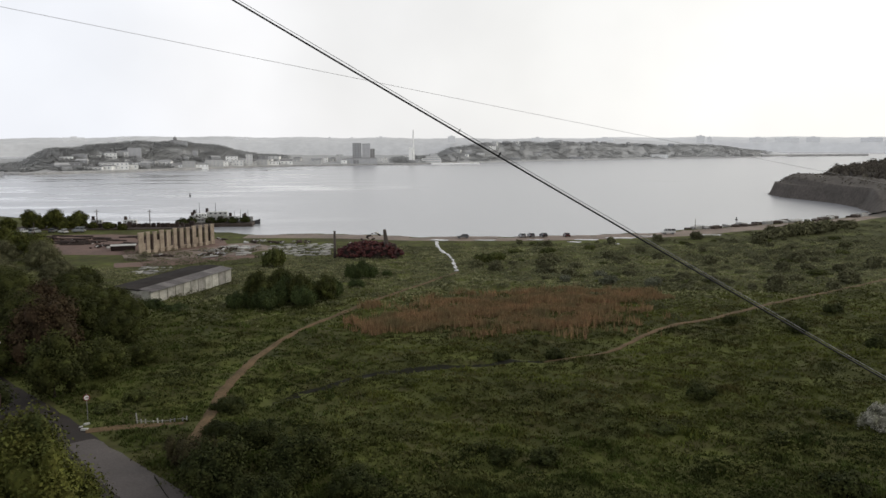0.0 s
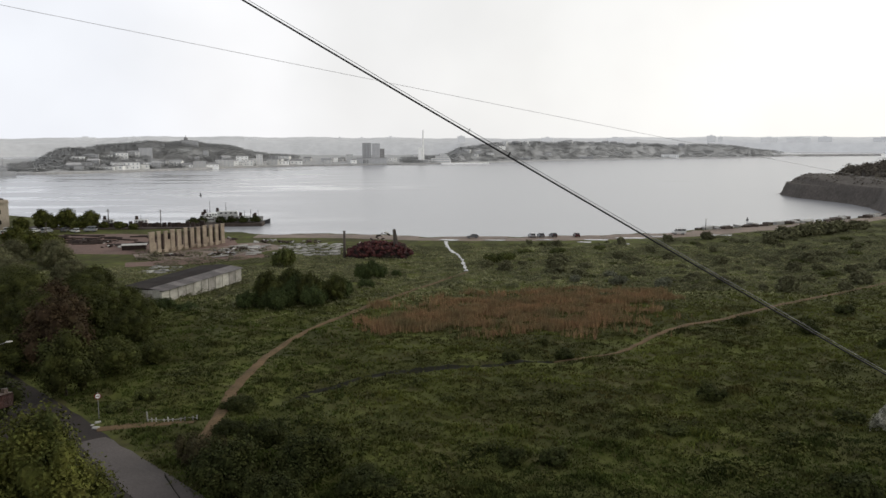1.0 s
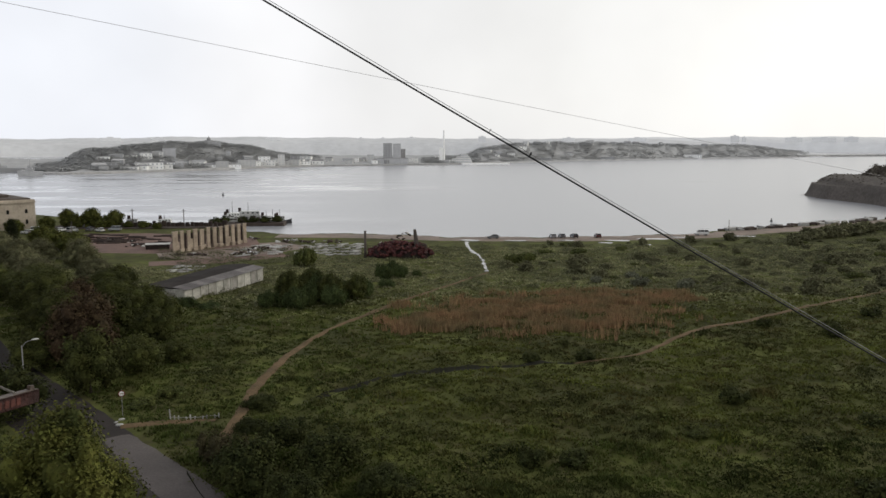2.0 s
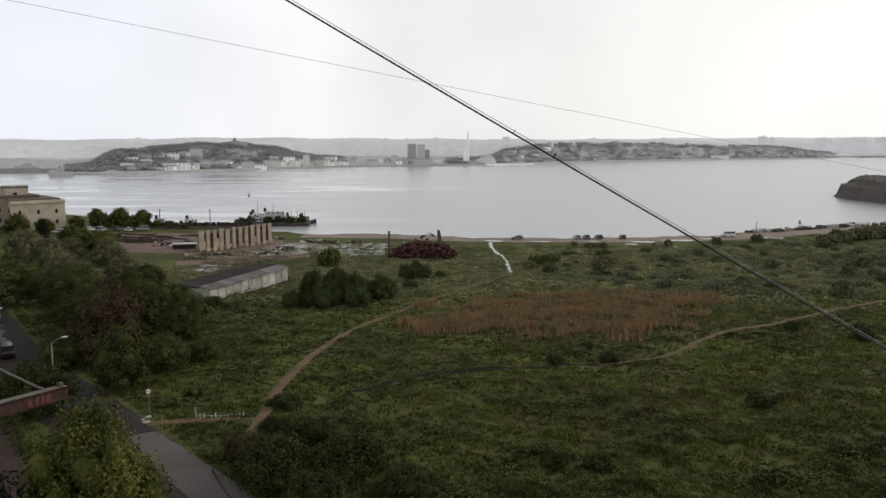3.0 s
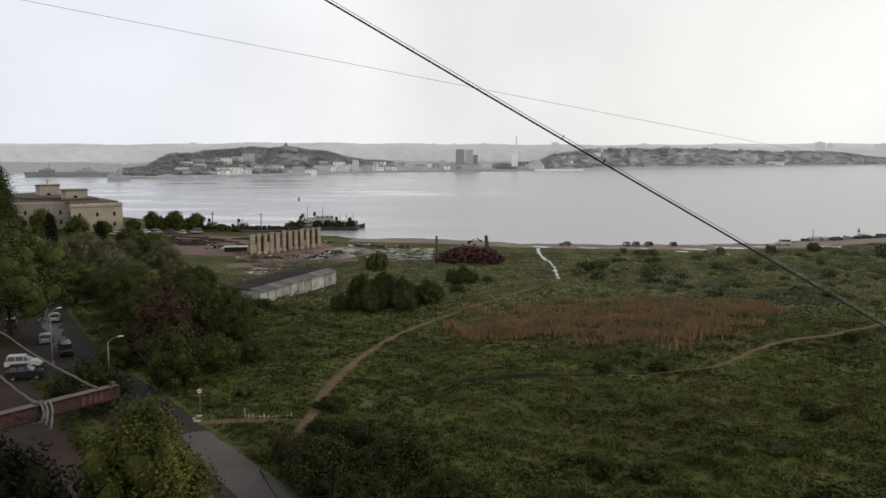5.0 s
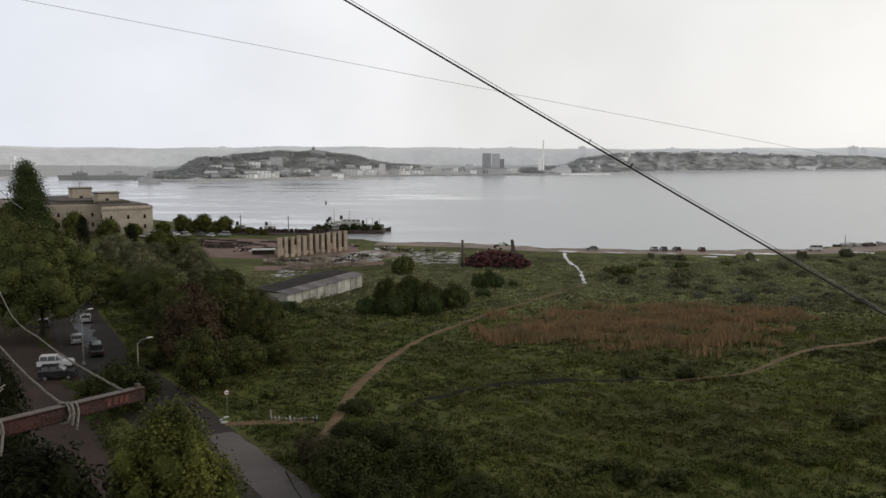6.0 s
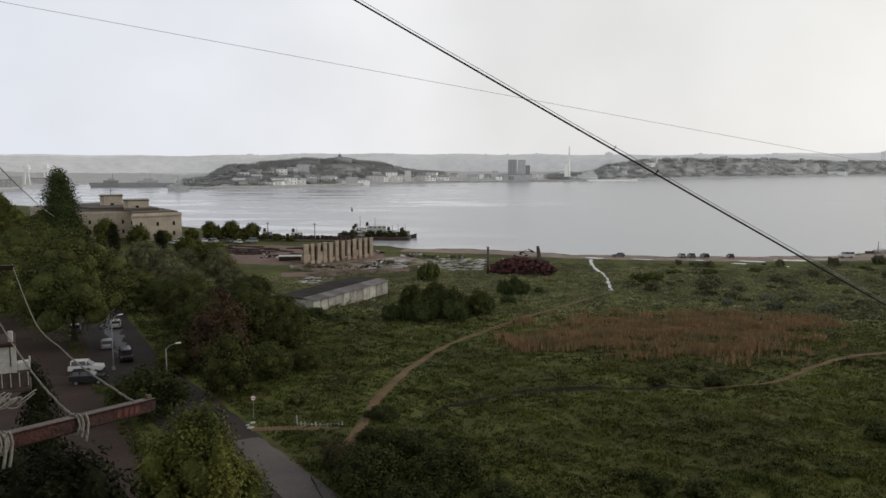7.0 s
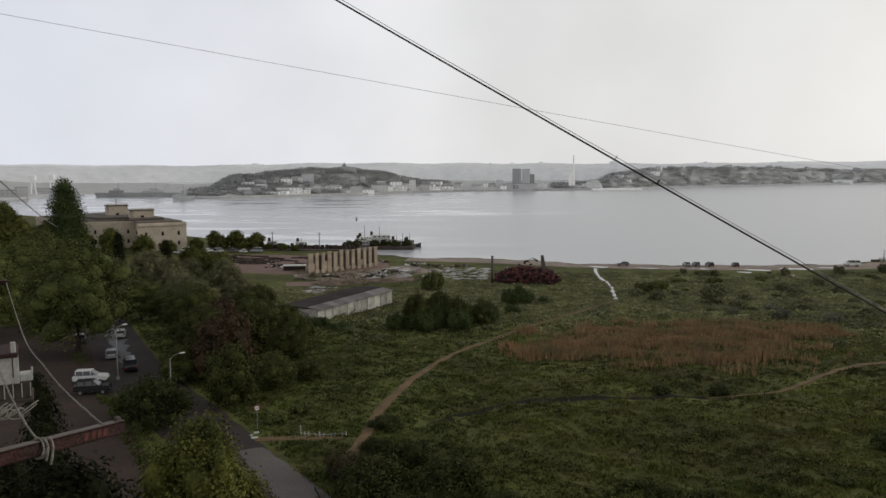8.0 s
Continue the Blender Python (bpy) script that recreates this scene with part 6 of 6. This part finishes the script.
PROFILES = {
    # lower body outline and cabin outline, as (x, z) along a car 4.4 m long
    "hatch": ([(-2.1, 0.32), (-2.15, 0.80), (-1.95, 0.98), (0.75, 0.98), (1.95, 0.80), (2.12, 0.55), (2.08, 0.30)], [(-2.0, 0.95), (-1.55, 1.42), (0.0, 1.46), (0.90, 0.97)]),
    "suv": ([(-2.2, 0.42), (-2.25, 0.95), (-2.1, 1.12), (0.85, 1.12), (2.05, 1.02), (2.25, 0.70), (2.2, 0.40)], [(-2.15, 1.08), (-1.85, 1.70), (0.15, 1.74), (0.95, 1.10)]),
    "van": ([(-2.3, 0.38), (-2.35, 1.00), (-2.3, 1.20), (1.55, 1.20), (2.15, 0.98), (2.3, 0.65), (2.25, 0.36)], [(-2.3, 1.16), (-2.2, 1.92), (0.75, 1.95), (1.65, 1.18)]),
}


def extrude_outline(outline, half, taper=1.0, bevel=0.05):
    bm = bmesh.new()
    sides = []
    zs = [p[1] for p in outline]
    for s in (-1, 1):
        sides.append([bm.verts.new((x, s * half * (1 - (1 - taper) * (z - min(zs)) / (max(zs) - min(zs) + 1e-6)), z)) for x, z in outline])
    n = len(outline)
    for k in range(n):
        bm.faces.new((sides[0][k], sides[0][(k + 1) % n], sides[1][(k + 1) % n], sides[1][k]))
    bm.faces.new(sides[0][::-1])
    bm.faces.new(sides[1])
    bmesh.ops.recalc_face_normals(bm, faces=bm.faces[:])
    bmesh.ops.bevel(bm, geom=bm.edges[:], offset=bevel, segments=2, affect="EDGES")
    return bm


def car(x, y, turn, form, paint, label, group, scale=1.0):
    body, cabin = PROFILES[form]
    m = Matrix.Translation((x, y, gz(x, y) + 0.10)) @ Matrix.Rotation(radians(turn), 4, "Z")
    ob = empty("parked_car", m, label, "car", group)
    ob.scale = (scale, scale, scale)
    shell = part("body", extrude_outline(body, 0.88, 0.95, 0.06), PAINT[paint], ob, smooth=False)
    glass = part("cabin_glass", extrude_outline(cabin, 0.80, 0.82, 0.04), M["glass_dark"], ob, "dark tinted windows")
    top = max(z for _, z in cabin)
    xs = [p[0] for p in cabin[1:3]]
    part("roof", bevelled_box(xs[0] - 0.02, xs[1] + 0.05, -0.68, 0.68, top - 0.06, top + 0.03, 0.025), PAINT[paint], ob)
    for px in (xs[0] + 0.05, (xs[0] + xs[1]) / 2, xs[1]):
        part("pillar", bevelled_box(px - 0.05, px + 0.05, -0.77, 0.77, body[2][1] - 0.05, top - 0.02, 0.01), PAINT[paint], ob)
    for wx in (-1.35, 1.38):
        for s in (-1, 1):
            bm = bmesh.new()
            bmesh.ops.create_cone(bm, cap_ends=True, segments=18, radius1=0.33, radius2=0.33, depth=0.22, matrix=Matrix.Translation((wx, s * 0.80, 0.25)) @ Matrix.Rotation(radians(90), 4, "X"))
            bmesh.ops.bevel(bm, geom=[e for e in bm.edges if len(e.link_faces) == 2 and abs(e.link_faces[0].normal.dot(e.link_faces[1].normal)) < 0.3], offset=0.03, segments=1, affect="EDGES")
            wheel = part("wheel", bm, M["tyre"], ob)
            bm = bmesh.new()
            bmesh.ops.create_cone(bm, cap_ends=True, segments=14, radius1=0.21, radius2=0.17, depth=0.03, matrix=Matrix.Translation((wx, s * 0.915, 0.25)) @ Matrix.Rotation(radians(90 * s), 4, "X"))
            part("rim", bm, M["rim"], wheel)
    for s in (-1, 1):
        part("headlight", bevelled_box(body[-2][0] - 0.16, body[-2][0] - 0.02, s * 0.62 - 0.17, s * 0.62 + 0.17, 0.60, 0.74, 0.03), M["lamp_glass"], ob)
        part("tail_light", bevelled_box(body[1][0] - 0.02, body[1][0] + 0.1, s * 0.68 - 0.12, s * 0.68 + 0.12, 0.68, 0.92, 0.03), M["red_lens"], ob)
        part("mirror", bevelled_box(cabin[-1][0] - 0.35, cabin[-1][0] - 0.2, s * 0.95 - 0.09, s * 0.95 + 0.09, body[3][1] - 0.02, body[3][1] + 0.12, 0.03), PAINT[paint], ob)
    part("bumper", bevelled_box(body[-1][0] - 0.1, body[-1][0] + 0.06, -0.84, 0.84, 0.30, 0.50, 0.04), M["tyre"], ob)
    return ob


car(-55.6, 93.6, 18, "suv", "black", "black four-wheel drive parked on damp ground", "cars by the road")
car(-59.0, 99.0, 16, "suv", "white", "white estate car parked beside a black one", "cars by the road")
car(-65.0, 115.2, 118, "hatch", "silver", "silver hatchback parked along the wet road", "cars by the road")
car(-57.6, 107.0, 122, "van", "black", "black van parked facing down the road", "cars by the road")
car(-47.5, 91.0, 30, "hatch", "white", "white car half hidden behind a small tree", "cars by the road")
car(-78.0, 128.0, 118, "hatch", "grey", "grey car under the tall trees", "cars by the road")
car(-73.5, 133.5, 118, "hatch", "white", "white car under the tall trees", "cars by the road")
car(35.0, 277, 178, "hatch", "grey", "dark grey car parked on the shore", "cars on the shore")
car(57.0, 278, 95, "hatch", "silver", "silver car parked facing the water", "cars on the shore")
car(60.4, 278.5, 95, "hatch", "grey", "grey car parked facing the water", "cars on the shore")
car(65.0, 278.5, 100, "hatch", "black", "black car parked facing the water", "cars on the shore")
car(73.6, 278, 90, "hatch", "dark_red", "dark red car parked facing the water", "cars on the shore")
car(114.0, 282, 178, "van", "white", "white van parked on the shore", "cars on the shore", 1.08)
for i, (x, y, p) in enumerate(((-139, 309, "white"), (-134, 306, "silver"), (-130, 310, "white"), (-125, 307, "silver"), (-120, 311, "grey"), (-129, 303, "white"), (-145, 301, "white"), (-115, 308, "white"), (-140, 302, "white"), (-110, 310, "silver"))):
    car(x, y, 20 + 17 * i, "van" if i % 3 == 0 else "hatch", p, "%s vehicle parked beside the old fort" % {"white": "white", "silver": "silver", "grey": "grey"}[p], "vehicles at the fort", 1.05)


def street_lamp(x, y, height, reach, turn, label):
    ob = empty("street_lamp", Matrix.Translation((x, y, gz(x, y))) @ Matrix.Rotation(radians(turn), 4, "Z"), label, "lamp", "street lamps")
    bm = bmesh.new()
    tube(bm, [(0, 0, -0.2), (0, 0, height * 0.45), (0, 0, height)], [0.10, 0.08, 0.06], 8)
    part("pole", bm, M["galvanised"], ob, smooth=True)
    bm = bmesh.new()
    tube(bm, [(0, 0, height - 0.2), (reach * 0.4, 0, height + 0.35), (reach, 0, height + 0.5)], [0.05, 0.04, 0.035], 6)
    part("arm", bm, M["galvanised"], ob, smooth=True)
    bm = bmesh.new()
    bmesh.ops.create_uvsphere(bm, u_segments=12, v_segments=8, radius=1, matrix=Matrix.Translation((reach + 0.25, 0, height + 0.52)) @ Matrix.Diagonal((0.42, 0.17, 0.11, 1)))
    part("lamp_head", bm, M["lamp_glass"], ob, "pale lamp housing", smooth=True)
    part("base", bevelled_box(-0.2, 0.2, -0.2, 0.2, -0.1, 0.5, 0.04), M["galvanised"], ob)


street_lamp(-56.2, 101.0, 7.2, 1.0, 50, "pale street lamp beside parked cars")
street_lamp(-43.2, 90.0, 5.7, 1.2, 35, "pale street lamp behind a small roadside tree")
lamp_tree = make_tree(79, 6.4, 5.2, 0.9, 5200, 0.15, M["leaf_dark"], "small dark roadside tree with bare lower stems", blobs_n=12)
plant(lamp_tree, [(-40.2, 80.0, 1.15, 0.9), (-44.0, 83.0, 0.95, 0.75)], "small roadside trees")


def round_sign():
    x, y = -28.9, 80.6
    ob = empty("road_sign", Matrix.Translation((x, y, gz(x, y))) @ Matrix.Rotation(radians(20), 4, "Z"), "round red-ringed white road sign on a post", "sign")
    bm = bmesh.new()
    tube(bm, [(0, 0, -0.2), (0, 0, 2.9)], 0.035, 6)
    part("post", bm, M["galvanised"], ob)
    for name, r, y0, mat in (("ring", 0.33, -0.05, M["red_lens"]), ("disc", 0.25, -0.065, M["white_paint"])):
        bm = bmesh.new()
        bmesh.ops.create_cone(bm, cap_ends=True, segments=24, radius1=r, radius2=r, depth=0.02, matrix=Matrix.Translation((0, y0, 2.5)) @ Matrix.Rotation(radians(90), 4, "X"))
        part(name, bm, mat, ob)
    part("bar", bevelled_box(-0.20, 0.20, -0.085, -0.075, 2.47, 2.53, 0), M["red_lens"], ob)


round_sign()
for i, (x, y, s) in enumerate(((-28.2, 77.6, 0.36), (-28.6, 79.4, 0.3), (-28.9, 78.6, 0.22))):
    ob = part("kerb_block", bevelled_box(-s, s, -s * 0.4, s * 0.4, -0.1, s * 0.6, 0.05), M["slab"])
    ob.matrix_world = Matrix.Translation((x, y, gz(x, y))) @ Matrix.Rotation(0.5 * i, 4, "Z")
    tagged(ob, "whitish concrete block at the road's edge", "block", "kerb blocks")


def stake_fence():
    ob = empty("stake_fence", Matrix(), "row of short white stakes beside the path", "fence")
    rng = random.Random(3)
    for i in (0, 1, 2, 4, 5, 6, 8, 9, 11, 12):
        x, y = -23.6 + i * 0.42, 79.3 - 0.03 * i
        h = rng.uniform(0.35, 0.6) if i else 1.1
        bm = bevelled_box(-0.06, 0.06, -0.05, 0.05, -0.1, h, 0.015)
        bmesh.ops.transform(bm, verts=bm.verts, matrix=Matrix.Translation((x, y, gz(x, y))) @ Matrix.Rotation(rng.uniform(-0.12, 0.12), 4, "Y"))
        part("stake", bm, M["slab"], ob)
    bm = bmesh.new()
    tube(bm, [(-23.6 + i * 0.42, 79.25 - 0.03 * i, gz(-23.6 + i * 0.42, 79.25) + 0.3) for i in range(13)], 0.03, 5)
    part("rail", bm, M["slab"], ob)


stake_fence()

# puddles on the shore
for i, (x, y, w, d) in enumerate(((78, 268, 9, 1.4), (92, 272, 12, 1.5), (72, 262, 5, 1.2), (84, 256, 4, 1.0), (60, 270, 6, 1.2), (128, 278, 10, 1.4), (42, 270, 8, 1.0), (104, 276, 8, 1.0), (26, 272, 7, 1.6), (-46, 246, 6, 2.2), (-41, 258, 7, 2.0), (-52, 252, 6, 1.5))):
    ribbon("puddle", [(x - w / 2, y), (x - w / 6, y + 0.4), (x + w / 6, y - 0.3), (x + w / 2, y + 0.2)], [0.5, d * 3.2, d * 2.2, d * 3.4, 0.6], M["wet"], "shallow rain puddle on the gravel shore", "puddle", 0.16, 0.8, 0.5)

# broken jetty and rubble on the right-hand shore
def rubble_jetty(x, y, n, label, seed, turn):
    rng = random.Random(seed)
    ob = empty("rubble_jetty", Matrix.Translation((x, y, 1.0)) @ Matrix.Rotation(radians(turn), 4, "Z"), label, "jetty")
    for i in range(n):
        s = rng.uniform(0.7, 1.6)
        bm = bevelled_box(-s * 1.3, s * 1.3, -s, s, -0.9, s * 0.9, 0.12)
        bmesh.ops.transform(bm, verts=bm.verts, matrix=Matrix.Translation((i * 1.9 - n * 0.95, rng.uniform(-1.5, 1.5), 0.1)) @ Euler((rng.uniform(-0.15, 0.15), rng.uniform(-0.15, 0.15), rng.uniform(-0.4, 0.4))).to_matrix().to_4x4())
        part("rubble_block", bm, M["concrete_dark"] if rng.random() < 0.65 else M["slab"], ob)


rubble_jetty(137, 300, 9, "broken dark concrete jetty at the shore", 3, 12)
rubble_jetty(158, 309, 11, "pale rubble blocks along the shore", 5, 24)
rubble_jetty(182, 321, 12, "pale rubble blocks along the shore", 6, 30)
rubble_jetty(208, 333, 12, "pale rubble blocks along the shore", 7, 34)
rubble_jetty(234, 347, 11, "dark boulders at the headland's foot", 8, 40)
post(CABLE_B.x, CABLE_B.y, CABLE_B.z - gz(CABLE_B.x, CABLE_B.y) + 0.1, 0.16, "tall concrete pole carrying the overhead cable")
post(131, 297, 4.2, 0.14, "short mooring post on the broken jetty")


def buoy(x, y, s):
    ob = empty("buoy", Matrix.Translation((x, y, 0)), "small dark buoy afloat in the bay", "buoy", "buoys")
    bm = bmesh.new()
    bmesh.ops.create_cone(bm, cap_ends=True, segments=12, radius1=0.9 * s, radius2=0.5 * s, depth=1.1 * s, matrix=Matrix.Translation((0, 0, 0.35 * s)))
    part("float", bm, M["hull"], ob)
    bm = bmesh.new()
    bmesh.ops.create_uvsphere(bm, u_segments=10, v_segments=8, radius=0.45 * s, matrix=Matrix.Translation((0, 0, 1.5 * s)))
    part("top_mark", bm, M["hull"], ob)


buoy(172, 345, 0.75)
buoy(-119, 545, 1.0)

# ---------------------------------------------------------------- the apartment building behind the camera
M["plaster"] = material("white_painted_balcony_panel", (0.48, 0.47, 0.455), (0.34, 0.33, 0.32), 0.8, 1.0, 9.0, 0.2)
M["facade"] = material("grey_panel_facade", (0.36, 0.35, 0.33), (0.28, 0.27, 0.255), 0.9, 0.3, 3.0, 0.3)


def facade_wall():
    a = Matrix.Translation((-1.3, -1.0, 0)) @ Matrix.Rotation(math.atan2(0.78, -0.62), 4, "Z")
    bm = bmesh.new()
    box(bm, -14, 34, 0.0, 0.4, 6.0, 43, a)
    tagged(part("wall_facade", bm, M["facade"]), "grey panel wall of the apartment building", "wall", kind="structure")
    return a


facade_wall()


def glazed_balcony():
    c = Vector((0, 0, EYE_Z)) + STEP + (at_view(-35.15, -11.0, 30.0) - Vector((0, 0, EYE_Z)))
    m = Matrix.Translation(c) @ Matrix.Rotation(radians(34), 4, "Z")
    ob = empty("glazed_balcony", m, "white glazed balcony with a rusty roof edge", "balcony")
    part("roof", bevelled_box(-4.0, 0.0, -0.15, 1.6, -0.50, -0.36, 0.03), M["rust"], ob, "rusty sheet roof edge")
    for k in range(5):
        part("roof_stub", bevelled_box(-0.22 - 0.55 * k, -0.06 - 0.55 * k, 0.0, 0.16, -0.36, 0.0 if k % 2 == 0 else -0.16, 0.02), M["plaster"], ob)
    part("front_panel", bevelled_box(-4.0, -0.04, 0.0, 0.08, -1.42, -1.22, 0.01), M["plaster"], ob)
    part("corner_post", bevelled_box(-0.16, 0.0, -0.02, 0.12, -1.42, -0.50, 0.01), M["plaster"], ob)
    for k in range(4):
        pane = part("window", bevelled_box(-1.06 - 0.92 * k, -0.20 - 0.92 * k, 0.03, 0.06, -1.22, -0.52, 0.005), M["plaster"] if k == 0 else M["glass_dark"], ob, "whitened pane" if k == 0 else "dark balcony pane")
        part("frame", bevelled_box(-1.12 - 0.92 * k, -1.04 - 0.92 * k, 0.0, 0.09, -1.24, -0.50, 0.005), M["plaster"], pane)
    part("side_panel", bevelled_box(-0.08, -0.02, 0.12, 1.4, -1.42, -0.50, 0.01), M["plaster"], ob)
    part("shelf", bevelled_box(0.0, 0.40, 0.1, 0.6, -1.40, -1.14, 0.03), M["plaster"], ob, "white box hung on the side")
    part("railing_post", bevelled_box(0.36, 0.42, 0.1, 0.16, -1.14, -0.92, 0.01), M["plaster"], ob)
    part("lower_panel", bevelled_box(-4.0, 0.36, 0.06, 0.14, -1.96, -1.44, 0.01), M["concrete_dark"], ob, "stained grey lower panel")
    for k in range(14):
        part("bar", bevelled_box(0.30 - 0.26 * k, 0.33 - 0.26 * k, 0.0, 0.05, -1.92, -1.44, 0), M["plaster"], ob)
    part("slab", bevelled_box(-4.0, 0.40, -0.05, 1.5, -2.10, -1.98, 0.02), M["concrete_dark"], ob)
    return m


balcony_m = glazed_balcony()


def hanging_tangle():
    """Loose turns of white line heaped under the balcony's edge."""
    rng = random.Random(14)
    ob = empty("line_tangle", Matrix(), "tangled white washing lines hung below the balcony", "rope")
    for k in range(9):
        x, z, r = rng.uniform(-0.75, 0.25), -2.18 - rng.uniform(0.0, 0.3), rng.uniform(0.10, 0.24)
        tilt = rng.uniform(0, 3)
        ring = [balcony_m @ Vector((x + r * math.cos(a) * 1.3, -0.08 + 0.06 * math.sin(2 * a + tilt), z + r * math.sin(a + tilt) * 0.9)) for a in np.linspace(0, 5.6, 10)]
        rope("turn", ring, 0.022, ob)


hanging_tangle()
